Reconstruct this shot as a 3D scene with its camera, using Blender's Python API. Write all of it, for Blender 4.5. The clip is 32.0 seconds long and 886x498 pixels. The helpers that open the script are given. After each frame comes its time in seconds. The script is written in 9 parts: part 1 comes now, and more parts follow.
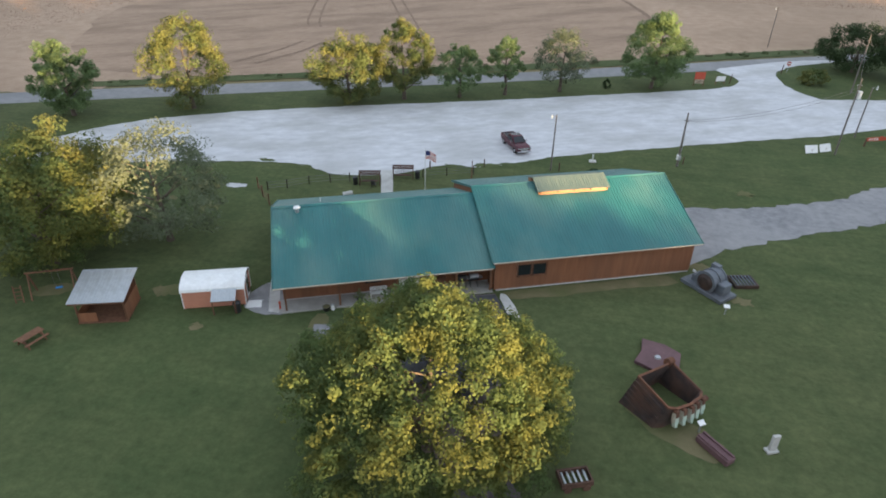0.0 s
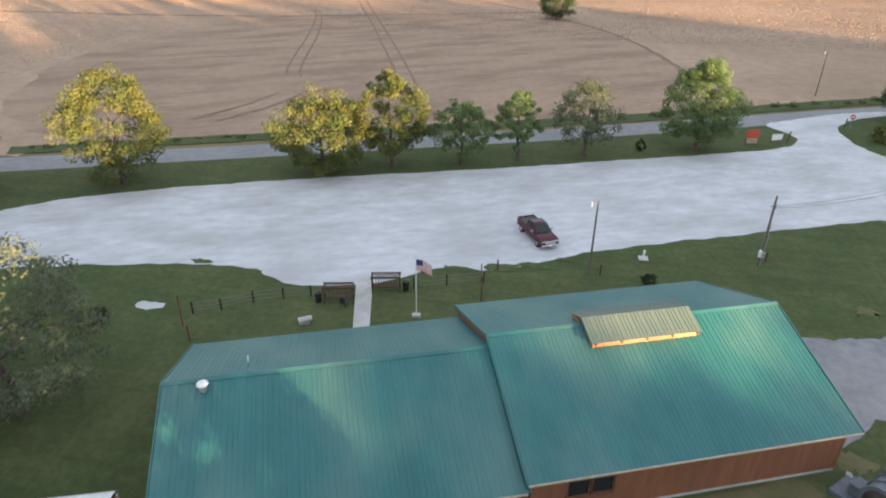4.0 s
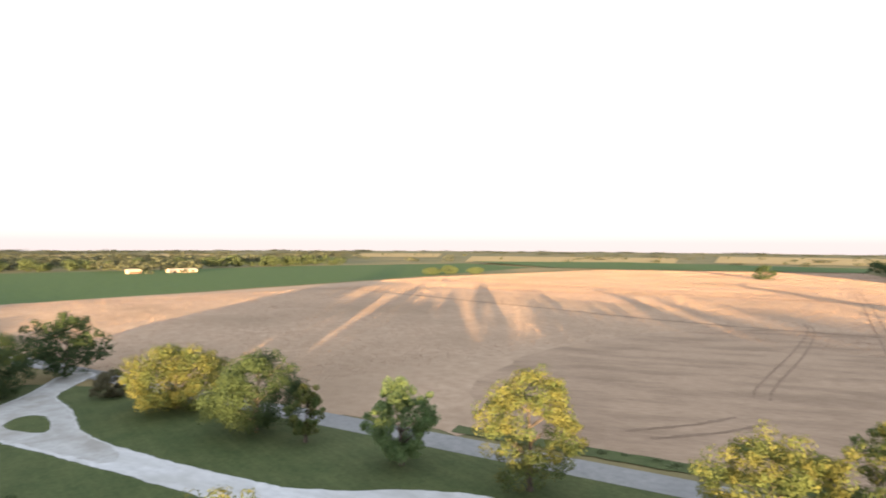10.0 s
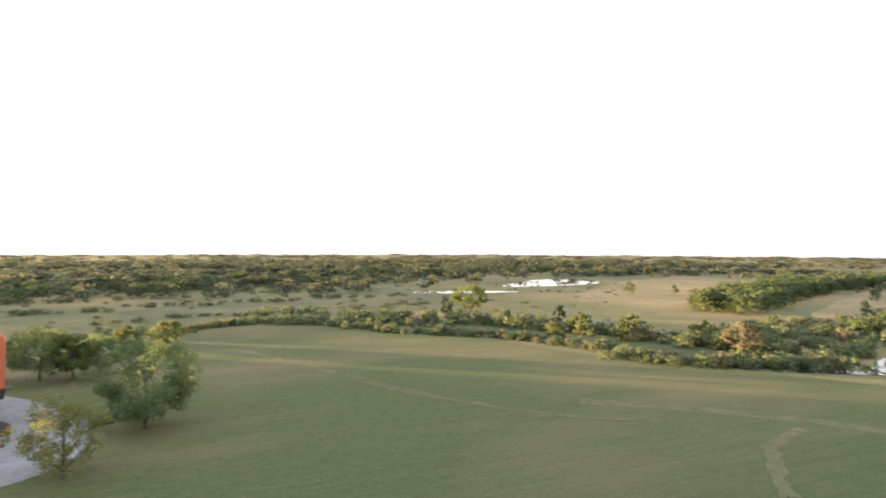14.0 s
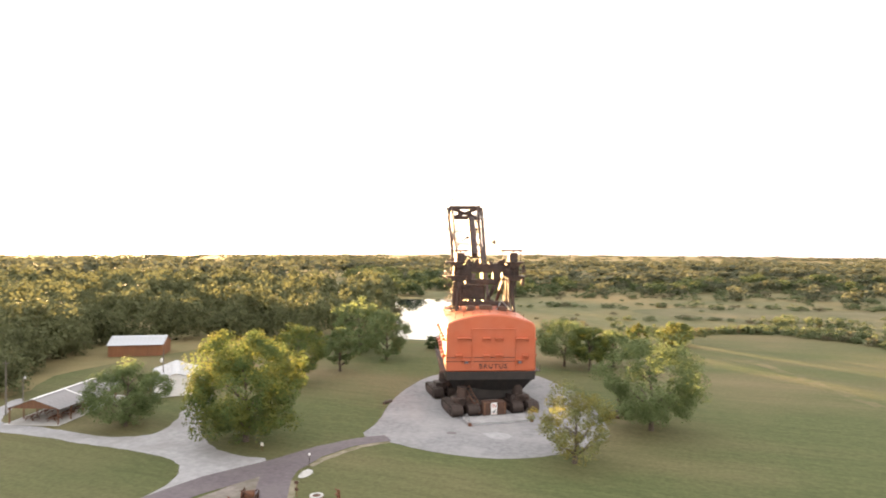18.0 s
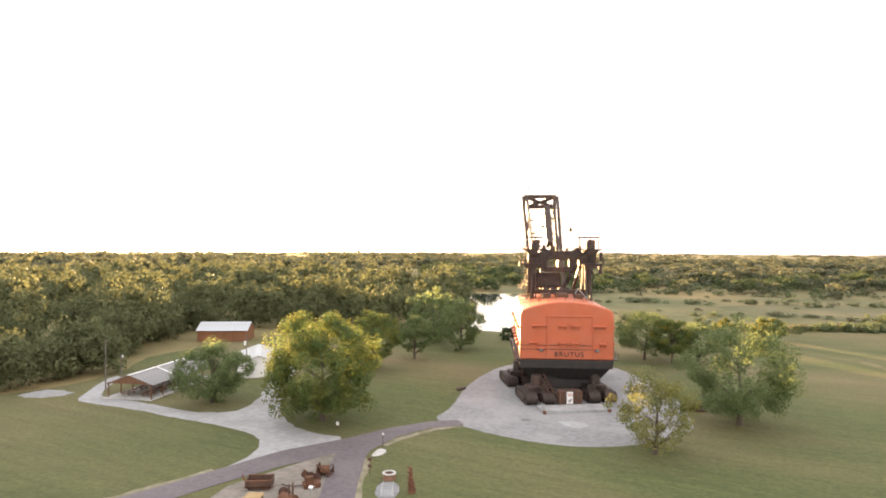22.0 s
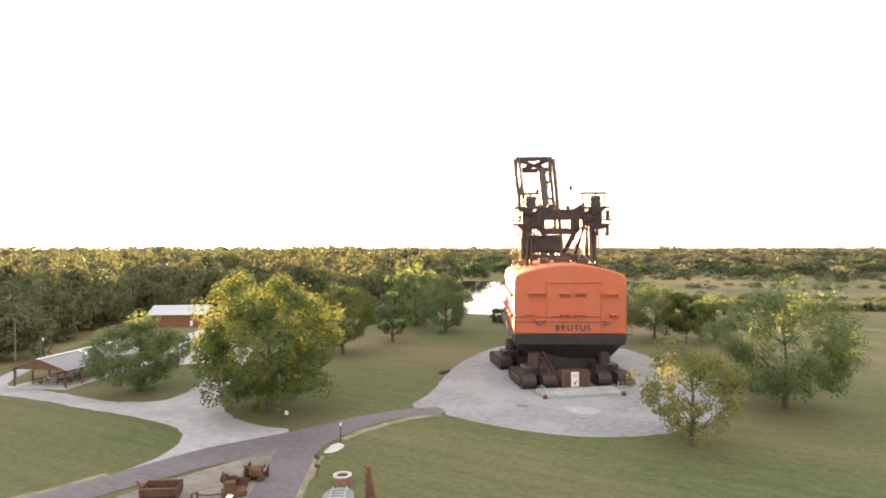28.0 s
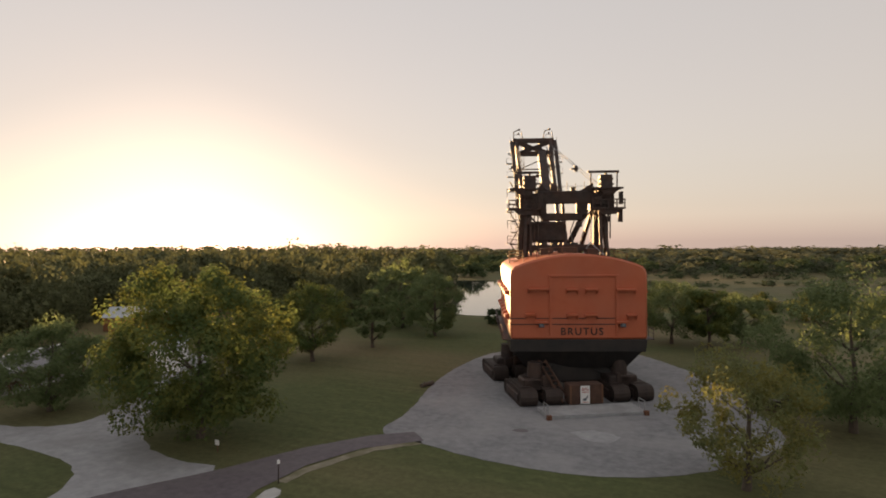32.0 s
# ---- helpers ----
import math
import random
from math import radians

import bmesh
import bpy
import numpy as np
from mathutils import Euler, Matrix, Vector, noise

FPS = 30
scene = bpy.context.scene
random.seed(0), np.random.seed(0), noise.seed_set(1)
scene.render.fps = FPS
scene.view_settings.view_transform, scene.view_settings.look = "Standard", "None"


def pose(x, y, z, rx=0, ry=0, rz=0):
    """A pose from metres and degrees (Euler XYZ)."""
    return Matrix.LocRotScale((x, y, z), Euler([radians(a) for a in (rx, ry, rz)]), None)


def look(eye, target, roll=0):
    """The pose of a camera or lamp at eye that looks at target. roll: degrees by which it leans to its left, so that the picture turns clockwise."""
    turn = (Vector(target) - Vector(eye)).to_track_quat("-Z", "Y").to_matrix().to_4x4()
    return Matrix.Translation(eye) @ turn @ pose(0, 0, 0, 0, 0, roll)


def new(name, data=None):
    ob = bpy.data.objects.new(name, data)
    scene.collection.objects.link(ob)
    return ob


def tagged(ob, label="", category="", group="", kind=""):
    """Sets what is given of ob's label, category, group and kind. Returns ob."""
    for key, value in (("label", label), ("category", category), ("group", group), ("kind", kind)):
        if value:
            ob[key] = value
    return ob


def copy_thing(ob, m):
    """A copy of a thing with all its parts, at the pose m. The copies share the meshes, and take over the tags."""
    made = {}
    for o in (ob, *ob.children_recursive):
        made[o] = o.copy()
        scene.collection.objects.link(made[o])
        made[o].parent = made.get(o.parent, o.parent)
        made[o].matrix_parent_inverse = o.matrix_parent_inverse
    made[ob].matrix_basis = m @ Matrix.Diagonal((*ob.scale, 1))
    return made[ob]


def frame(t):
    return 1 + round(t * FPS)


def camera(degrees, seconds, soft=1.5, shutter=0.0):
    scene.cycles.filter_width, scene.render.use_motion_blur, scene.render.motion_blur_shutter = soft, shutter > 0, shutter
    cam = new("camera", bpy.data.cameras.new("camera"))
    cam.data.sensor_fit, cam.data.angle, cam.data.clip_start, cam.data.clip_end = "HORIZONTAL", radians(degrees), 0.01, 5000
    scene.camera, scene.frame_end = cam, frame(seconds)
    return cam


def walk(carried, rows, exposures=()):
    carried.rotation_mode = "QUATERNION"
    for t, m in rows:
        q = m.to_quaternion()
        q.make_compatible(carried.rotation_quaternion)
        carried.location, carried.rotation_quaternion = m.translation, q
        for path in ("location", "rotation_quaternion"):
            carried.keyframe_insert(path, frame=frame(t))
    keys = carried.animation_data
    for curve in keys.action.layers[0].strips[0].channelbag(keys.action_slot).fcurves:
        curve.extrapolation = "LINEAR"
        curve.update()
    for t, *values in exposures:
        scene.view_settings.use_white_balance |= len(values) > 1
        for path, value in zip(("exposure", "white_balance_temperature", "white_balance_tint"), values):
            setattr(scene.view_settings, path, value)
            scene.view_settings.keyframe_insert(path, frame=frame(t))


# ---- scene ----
cam = camera(71.3, 32.0, 1.85, 0.3)
PATH = [
    (0, (6.234, -2.3, 31.735), (5.935, -0.61, 30.707), 1.1),
    (0.5, (5.577, 0.498, 31.104), (5.279, 2.186, 30.072), 1.0),
    (1, (4.917, 3.287, 30.279), (4.622, 4.976, 29.248), 1.0),
    (1.5, (4.374, 6.011, 29.544), (4.079, 7.699, 28.513), 0.9),
    (2, (3.731, 8.791, 28.864), (3.439, 10.481, 27.835), 0.9),
    (2.5, (3.209, 11.629, 28.396), (2.918, 13.318, 27.366), 0.9),
    (4.5, (1.67, 23.01, 28.462), (1.348, 24.832, 27.702), 0.6),
    (5, (1.167, 25.894, 28.481), (0.83, 27.802, 27.984), 0.5),
    (5.5, (0.79, 28.814, 28.563), (0.444, 30.767, 28.312), 0.4),
    (6, (0.414, 31.418, 28.552), (0.066, 33.385, 28.46), 0.2),
    (6.5, (0.101, 32.981, 28.42), (-0.245, 34.951, 28.399), 0.6),
    (7, (-0.219, 33.927, 28.33), (-0.558, 35.898, 28.31), 0.6),
    (7.5, (-0.453, 34.317, 28.293), (-0.845, 36.278, 28.273), 0.4),
    (8, (-0.417, 34.261, 28.344), (-1.005, 36.173, 28.323), 0.6),
    (8.5, (-0.272, 33.906, 28.313), (-1.127, 35.714, 28.292), 0.5),
    (9, (-0.012, 33.689, 28.333), (-1.132, 35.346, 28.311), 0.3),
    (9.5, (0.163, 33.535, 28.395), (-1.189, 35.008, 28.374), 0.4),
    (10, (0.275, 33.349, 28.441), (-1.312, 34.565, 28.418), 0.3),
    (10.5, (0.387, 33.194, 28.369), (-1.413, 34.064, 28.348), 0.4),
    (11, (0.266, 33.237, 28.394), (-1.677, 33.712, 28.371), 0.2),
    (11.5, (0.404, 33.286, 28.462), (-1.596, 33.314, 28.44), 0.1),
    (12, (0.397, 33.231, 28.423), (-1.565, 32.844, 28.403), 0.0),
    (12.5, (0.339, 32.997, 28.426), (-1.495, 32.198, 28.407), 0.0),
    (13, (0.321, 32.167, 28.38), (-0.921, 30.6, 28.362), -0.1),
    (13.5, (0.648, 32.298, 28.381), (-0.383, 30.584, 28.369), 0.3),
    (14, (0.706, 32.109, 28.503), (-0.094, 30.276, 28.493), 0.2),
    (14.5, (0.406, 31.672, 28.577), (-0.197, 29.764, 28.566), 0.1),
    (15, (-0.169, 30.958, 28.601), (-0.542, 28.994, 28.59), 0.0),
    (15.5, (-0.584, 30.166, 28.576), (-0.729, 28.172, 28.564), -0.0),
    (17.5, (-0.457, 26.697, 28.423), (0.053, 24.763, 28.414), 0.3),
    (18, (-0.299, 25.92, 28.32), (0.434, 24.059, 28.31), 0.2),
    (18.5, (-0.174, 25.096, 28.212), (0.654, 23.275, 28.202), 0.3),
    (19, (-0.111, 24.51, 28.201), (0.752, 22.705, 28.19), 0.2),
    (19.5, (-0.11, 24.173, 28.138), (0.777, 22.38, 28.126), 0.2),
    (20, (-0.148, 23.972, 28.034), (0.759, 22.19, 28.023), 0.1),
    (20.5, (-0.16, 24.165, 27.807), (0.767, 22.393, 27.798), 0.1),
    (21, (-0.215, 24.536, 27.409), (0.721, 22.769, 27.396), 0.2),
    (21.5, (-0.232, 24.818, 26.787), (0.713, 23.057, 26.771), 0.2),
    (22, (-0.215, 24.893, 26.109), (0.739, 23.137, 26.093), 0.2),
    (22.5, (-0.108, 24.843, 25.484), (0.853, 23.089, 25.468), 0.3),
    (23, (0.086, 24.241, 24.97), (1.055, 22.492, 24.954), 0.2),
    (23.5, (0.475, 23.504, 24.462), (1.451, 21.758, 24.446), 0.2),
    (24, (1.036, 22.47, 23.835), (2.016, 20.727, 23.819), 0.1),
    (24.5, (1.682, 21.17, 23.227), (2.669, 19.431, 23.209), 0.1),
    (25, (2.352, 19.577, 22.589), (3.346, 17.842, 22.571), 0.0),
    (25.5, (3.2, 17.845, 21.991), (4.165, 16.094, 21.973), -0.0),
    (26, (4.081, 16.14, 21.46), (5.026, 14.377, 21.442), -0.0),
    (26.5, (4.914, 14.258, 21.013), (5.848, 12.49, 20.992), -0.1),
    (28.5, (7.459, 6.638, 19.583), (8.383, 4.864, 19.558), -0.3),
    (29, (8.171, 4.665, 19.352), (9.096, 2.892, 19.327), -0.3),
    (29.5, (8.673, 2.855, 19.03), (9.601, 1.083, 19.007), -0.5),
    (30, (9.098, 0.98, 18.806), (10.031, -0.788, 18.784), -0.6),
    (30.5, (9.579, -0.837, 18.612), (10.519, -2.603, 18.592), -0.8),
    (31, (10.195, -2.64, 18.404), (11.138, -4.404, 18.385), -0.9),
    (31.5, (10.992, -4.299, 18.196), (11.933, -6.064, 18.178), -0.7),
    (32, (11.948, -5.894, 17.993), (12.87, -7.669, 17.973), -0.5),
]
walk(cam, [(t, look(eye, target, roll)) for t, eye, target, roll in PATH],
     exposures=[(0.0, 3.03, 6450, 9), (3.0, 3.06, 6500, 9), (5.0, 3.06, 6800, 12), (9.0, 3.17, 7000, 10), (13.0, 3.5, 6900, 10), (15.0, 3.65, 7400, 12), (18.0, 3.92, 8200, 16),
                (31.0, 3.92, 8200, 16), (31.5, 3.15, 8200, 16), (32.0, 2.0, 8200, 16)])

# ---- world, sun ----
SUN_UP, SUN_TURN = 2.16, 50.0          # degrees above the horizon; turned from -y towards +x
sun_way = Vector((math.sin(radians(SUN_TURN)) * math.cos(radians(SUN_UP)),
                  -math.cos(radians(SUN_TURN)) * math.cos(radians(SUN_UP)), math.sin(radians(SUN_UP))))
world = bpy.data.worlds.new("sky")
scene.world = world
world.use_nodes = True
wn = world.node_tree
sky = wn.nodes.new("ShaderNodeTexSky")
sky.sky_type = "NISHITA"
sky.sun_disc = False
sky.sun_elevation = radians(SUN_UP)
sky.sun_rotation = radians(180 - SUN_TURN)
sky.air_density, sky.dust_density, sky.ozone_density = 1.0, 0.6, 3.0
soft = wn.nodes.new("ShaderNodeHueSaturation")
soft.inputs["Saturation"].default_value = 0.55
wn.links.new(sky.outputs[0], soft.inputs["Color"])
haze = wn.nodes.new("ShaderNodeMix")           # thin even evening haze over the clear sky
haze.data_type = "RGBA"
haze.inputs["Factor"].default_value = 0.8
aloft, split, fade = wn.nodes.new("ShaderNodeTexCoord"), wn.nodes.new("ShaderNodeSeparateXYZ"), wn.nodes.new("ShaderNodeValToRGB")
wn.links.new(aloft.outputs["Generated"], split.inputs[0])
wn.links.new(split.outputs["Z"], fade.inputs[0])
fade.color_ramp.elements[0].position, fade.color_ramp.elements[0].color = 0.0, (0.76, 0.7, 0.76, 1)
fade.color_ramp.elements[1].position, fade.color_ramp.elements[1].color = 0.6, (0.82, 0.94, 1.1, 1)
for high, tone in ((0.04, (0.98, 0.95, 0.99, 1)), (0.12, (1.02, 1.02, 1.06, 1))):
    fade.color_ramp.elements.new(high).color = tone
wn.links.new(fade.outputs[0], haze.inputs["B"])
wn.links.new(soft.outputs[0], haze.inputs["A"])
wn.links.new(haze.outputs["Result"], wn.nodes["Background"].inputs[0])
wn.nodes["Background"].inputs[1].default_value = 0.15
sun = new("sun", bpy.data.lights.new("sun", "SUN"))
sun.data.energy, sun.data.angle, sun.data.color = 3.4, radians(0.6), (1.0, 0.69, 0.37)
sun.matrix_world = look(sun_way * 200, (0, 0, 0))


# ---- materials ----
def nodes_of(name):
    m = bpy.data.materials.new(name)
    m.use_nodes = True
    return m, m.node_tree.nodes, m.node_tree.links, m.node_tree.nodes["Principled BSDF"]


def surface(name, low, high, scale=1.0, rough=0.8, metal=0.0, bump=0.3, bump_scale=None, stain=None, stain_scale=0.15,
            stain_amount=0.5, vary=0.0, coords="Object", stretch=(1, 1, 1), detail=8.0, depth=0.02, spec=0.5, turn=0.0):
    """A surface of two colours mixed by fine noise, with broad stains, a little change from piece to piece, and relief."""
    m, n, l, b = nodes_of(name)
    if coords == "World":
        where = n.new("ShaderNodeNewGeometry").outputs["Position"]
    else:
        where = n.new("ShaderNodeTexCoord").outputs["Object"]
    mp = n.new("ShaderNodeMapping")
    if turn:
        mp.vector_type = "TEXTURE"
        mp.inputs["Rotation"].default_value = (0, 0, radians(turn))
        mp.inputs["Scale"].default_value = tuple(1 / v for v in stretch)
    else:
        mp.inputs["Scale"].default_value = stretch
    l.new(where, mp.inputs[0])
    fine = n.new("ShaderNodeTexNoise")
    fine.inputs["Scale"].default_value, fine.inputs["Detail"].default_value = scale, detail
    fine.inputs["Roughness"].default_value = 0.65
    l.new(mp.outputs[0], fine.inputs["Vector"])
    ramp = n.new("ShaderNodeValToRGB")
    ramp.color_ramp.elements[0].position, ramp.color_ramp.elements[1].position = 0.3, 0.7
    ramp.color_ramp.elements[0].color, ramp.color_ramp.elements[1].color = (*low, 1), (*high, 1)
    l.new(fine.outputs[0], ramp.inputs[0])
    colour = ramp.outputs[0]
    if stain:
        broad = n.new("ShaderNodeTexNoise")
        broad.inputs["Scale"].default_value, broad.inputs["Detail"].default_value = stain_scale, 5
        l.new(mp.outputs[0], broad.inputs["Vector"])
        cut = n.new("ShaderNodeMapRange")
        cut.inputs[1].default_value, cut.inputs[2].default_value, cut.inputs[4].default_value = 0.42, 0.66, stain_amount
        l.new(broad.outputs[0], cut.inputs[0])
        mix = n.new("ShaderNodeMix")
        mix.data_type = "RGBA"
        l.new(cut.outputs[0], mix.inputs["Factor"])
        l.new(colour, mix.inputs["A"])
        mix.inputs["B"].default_value = (*stain, 1)
        colour = mix.outputs["Result"]
    if vary:
        info, hsv, rng = n.new("ShaderNodeObjectInfo"), n.new("ShaderNodeHueSaturation"), n.new("ShaderNodeMapRange")
        rng.inputs[3].default_value, rng.inputs[4].default_value = 1 - vary, 1 + vary
        l.new(info.outputs["Random"], rng.inputs[0])
        l.new(rng.outputs[0], hsv.inputs["Value"])
        l.new(colour, hsv.inputs["Color"])
        colour = hsv.outputs[0]
    l.new(colour, b.inputs["Base Color"])
    b.inputs["Roughness"].default_value, b.inputs["Metallic"].default_value = rough, metal
    b.inputs["Specular IOR Level"].default_value = spec
    if bump:
        grain = n.new("ShaderNodeTexNoise")
        grain.inputs["Scale"].default_value, grain.inputs["Detail"].default_value = bump_scale or scale * 2, 6
        l.new(mp.outputs[0], grain.inputs["Vector"])
        bm_ = n.new("ShaderNodeBump")
        bm_.inputs["Strength"].default_value, bm_.inputs["Distance"].default_value = bump, depth
        l.new(grain.outputs[0], bm_.inputs["Height"])
        l.new(bm_.outputs[0], b.inputs["Normal"])
    return m


def leafy(name, dark, light, through_light=0.5, tint=None):
    """Leaves: colour by leaf and by tree, and some light let through."""
    m, n, l, b = nodes_of(name)
    geo, info = n.new("ShaderNodeNewGeometry"), n.new("ShaderNodeObjectInfo")
    ramp = n.new("ShaderNodeValToRGB")
    mid = [(a + b) / 2 for a, b in zip(dark, light)]
    ramp.color_ramp.elements[0].color = (*[(a + 3 * b) / 4 for a, b in zip(dark, mid)], 1)
    ramp.color_ramp.elements[1].color = (*[(a + 2 * b) / 3 for a, b in zip(light, mid)], 1)
    l.new(geo.outputs["Random Per Island"], ramp.inputs[0])
    wide = n.new("ShaderNodeTexNoise")
    wide.inputs["Scale"].default_value = 0.55
    l.new(geo.outputs["Position"], wide.inputs["Vector"])
    hsv, rng = n.new("ShaderNodeHueSaturation"), n.new("ShaderNodeMapRange")
    rng.inputs[1].default_value, rng.inputs[2].default_value = 0.3, 0.7
    rng.inputs[3].default_value, rng.inputs[4].default_value = 0.78, 1.22
    l.new(wide.outputs[0], rng.inputs[0])
    l.new(rng.outputs[0], hsv.inputs["Value"])
    colour = ramp.outputs[0]
    if tint:
        patch, cut, turn = n.new("ShaderNodeTexNoise"), n.new("ShaderNodeMapRange"), n.new("ShaderNodeMix")
        patch.inputs["Scale"].default_value, patch.inputs["Detail"].default_value = 0.4, 4
        l.new(geo.outputs["Position"], patch.inputs["Vector"])
        cut.inputs[1].default_value, cut.inputs[2].default_value = 0.44, 0.58
        l.new(patch.outputs[0], cut.inputs[0])
        turn.data_type = "RGBA"
        l.new(cut.outputs[0], turn.inputs["Factor"])
        l.new(colour, turn.inputs["A"])
        turn.inputs["B"].default_value = (*tint, 1)
        colour = turn.outputs["Result"]
    l.new(colour, hsv.inputs["Color"])
    l.new(hsv.outputs[0], b.inputs["Base Color"])
    b.inputs["Roughness"].default_value = 0.75
    b.inputs["Specular IOR Level"].default_value = 0.08
    tr = n.new("ShaderNodeBsdfTranslucent")
    l.new(hsv.outputs[0], tr.inputs["Color"])
    mix = n.new("ShaderNodeMixShader")
    mix.inputs[0].default_value = through_light
    l.new(b.outputs[0], mix.inputs[1])
    l.new(tr.outputs[0], mix.inputs[2])
    l.new(mix.outputs[0], n["Material Output"].inputs[0])
    return m


def mirror_water(name):
    m, n, l, b = nodes_of(name)
    b.inputs["Base Color"].default_value = (0.02, 0.028, 0.03, 1)
    b.inputs["Roughness"].default_value, b.inputs["IOR"].default_value = 0.04, 1.33
    b.inputs["Specular IOR Level"].default_value = 1.0
    wave, bump = n.new("ShaderNodeTexNoise"), n.new("ShaderNodeBump")
    wave.inputs["Scale"].default_value, bump.inputs["Strength"].default_value, bump.inputs["Distance"].default_value = 0.8, 0.15, 0.02
    l.new(n.new("ShaderNodeNewGeometry").outputs["Position"], wave.inputs["Vector"])
    l.new(wave.outputs[0], bump.inputs["Height"])
    l.new(bump.outputs[0], b.inputs["Normal"])
    return m


def mown_lawn():
    """Short grass: lush round the building, drier towards the west, with patches and faint mowing lines."""
    m = surface("mown_grass", (0.072, 0.087, 0.037), (0.108, 0.119, 0.052), 0.9, 0.95, bump=0.5, bump_scale=5, depth=0.06,
                stain=(0.17, 0.137, 0.076), stain_scale=0.022, stain_amount=1.0, coords="World", stretch=(0.6, 1.3, 1), spec=0.1)
    n, l = m.node_tree.nodes, m.node_tree.links
    b = n["Principled BSDF"]
    dry = b.inputs["Base Color"].links[0].from_socket
    where, axes, lush = n.new("ShaderNodeNewGeometry"), n.new("ShaderNodeSeparateXYZ"), n.new("ShaderNodeMapRange")
    l.new(where.outputs["Position"], axes.inputs[0])
    lush.inputs[1].default_value, lush.inputs[2].default_value, lush.inputs[4].default_value = -55, 20, 0.8
    l.new(axes.outputs["Y"], lush.inputs[0])
    blades, fresh, mix = n.new("ShaderNodeTexNoise"), n.new("ShaderNodeValToRGB"), n.new("ShaderNodeMix")
    blades.inputs["Scale"].default_value, blades.inputs["Detail"].default_value = 0.22, 9
    blades.inputs["Roughness"].default_value = 0.7
    l.new(where.outputs["Position"], blades.inputs["Vector"])
    l.new(blades.outputs[0], fresh.inputs[0])
    fresh.color_ramp.elements[0].position, fresh.color_ramp.elements[0].color = 0.3, (0.042, 0.067, 0.026, 1)
    fresh.color_ramp.elements[1].position, fresh.color_ramp.elements[1].color = 0.7, (0.09, 0.11, 0.046, 1)
    mix.data_type = "RGBA"
    l.new(lush.outputs[0], mix.inputs["Factor"])
    l.new(dry, mix.inputs["A"])
    l.new(fresh.outputs[0], mix.inputs["B"])
    rows, amount, tone = n.new("ShaderNodeTexNoise"), n.new("ShaderNodeMapRange"), n.new("ShaderNodeHueSaturation")
    turn = n.new("ShaderNodeMapping")
    turn.inputs["Rotation"].default_value, turn.inputs["Scale"].default_value = (0, 0, radians(38)), (0.06, 0.9, 1)
    l.new(where.outputs["Position"], turn.inputs[0])
    l.new(turn.outputs[0], rows.inputs["Vector"])
    rows.inputs["Scale"].default_value, rows.inputs["Detail"].default_value = 1.0, 4.0
    rows.inputs["Distortion"].default_value = 0.6
    amount.inputs[1].default_value, amount.inputs[2].default_value = 0.25, 0.75
    amount.inputs[3].default_value, amount.inputs[4].default_value = 0.9, 1.1
    l.new(rows.outputs[0], amount.inputs[0])
    tufts, spread, both = n.new("ShaderNodeTexNoise"), n.new("ShaderNodeMapRange"), n.new("ShaderNodeMath")
    tufts.inputs["Scale"].default_value, tufts.inputs["Detail"].default_value = 1.6, 8
    tufts.inputs["Roughness"].default_value = 0.75
    l.new(where.outputs["Position"], tufts.inputs["Vector"])
    spread.inputs[1].default_value, spread.inputs[2].default_value = 0.3, 0.7
    spread.inputs[3].default_value, spread.inputs[4].default_value = 0.74, 1.24
    l.new(tufts.outputs[0], spread.inputs[0])
    both.operation = "MULTIPLY"
    l.new(amount.outputs[0], both.inputs[0])
    l.new(spread.outputs[0], both.inputs[1])
    l.new(both.outputs[0], tone.inputs["Value"])
    l.new(mix.outputs["Result"], tone.inputs["Color"])
    l.new(tone.outputs[0], b.inputs["Base Color"])
    return m


GRASS = mown_lawn()
MEADOW = surface("rough_meadow", (0.095, 0.105, 0.05), (0.165, 0.155, 0.085), 0.12, 0.95, bump=0.8, bump_scale=1.2, depth=0.3,
                 stain=(0.28, 0.20, 0.10), stain_scale=0.012, stain_amount=0.8, coords="World", spec=0.1)
STUBBLE = surface("wheat_stubble", (0.34, 0.235, 0.165), (0.47, 0.345, 0.25), 0.35, 0.95, bump=0.9, bump_scale=2.5, depth=0.4,
                  stain=(0.25, 0.18, 0.125), stain_scale=0.02, stain_amount=0.6, coords="World", spec=0.1)
ROUGH_STUBBLE = surface("weedy_stubble", (0.3, 0.208, 0.146), (0.43, 0.31, 0.225), 0.8, 0.95, bump=0.9, bump_scale=2.5, depth=0.4,
                        stain=(0.2, 0.14, 0.1), stain_scale=0.09, stain_amount=0.6, coords="World", spec=0.1, turn=35, stretch=(0.5, 1.4, 1))
SCAR = surface("dark_stubble", (0.19, 0.13, 0.092), (0.29, 0.205, 0.15), 0.5, 0.95, bump=0.9, bump_scale=2.5, depth=0.3, coords="World", spec=0.1)
STRAW = surface("straw", (0.25, 0.165, 0.125), (0.33, 0.225, 0.175), 0.3, 0.9, bump=0, stain=(0.36, 0.25, 0.17), stain_scale=0.03, stain_amount=0.6, coords="World", spec=0.1)
CROP = surface("green_crop", (0.052, 0.09, 0.03), (0.08, 0.125, 0.042), 0.2, 0.9, bump=0.7, bump_scale=2, depth=0.2, coords="World", spec=0.1)
GOLD = surface("ripe_field", (0.36, 0.25, 0.11), (0.46, 0.33, 0.16), 0.05, 0.95, bump=0.7, bump_scale=1, depth=0.3, coords="World", spec=0.1)
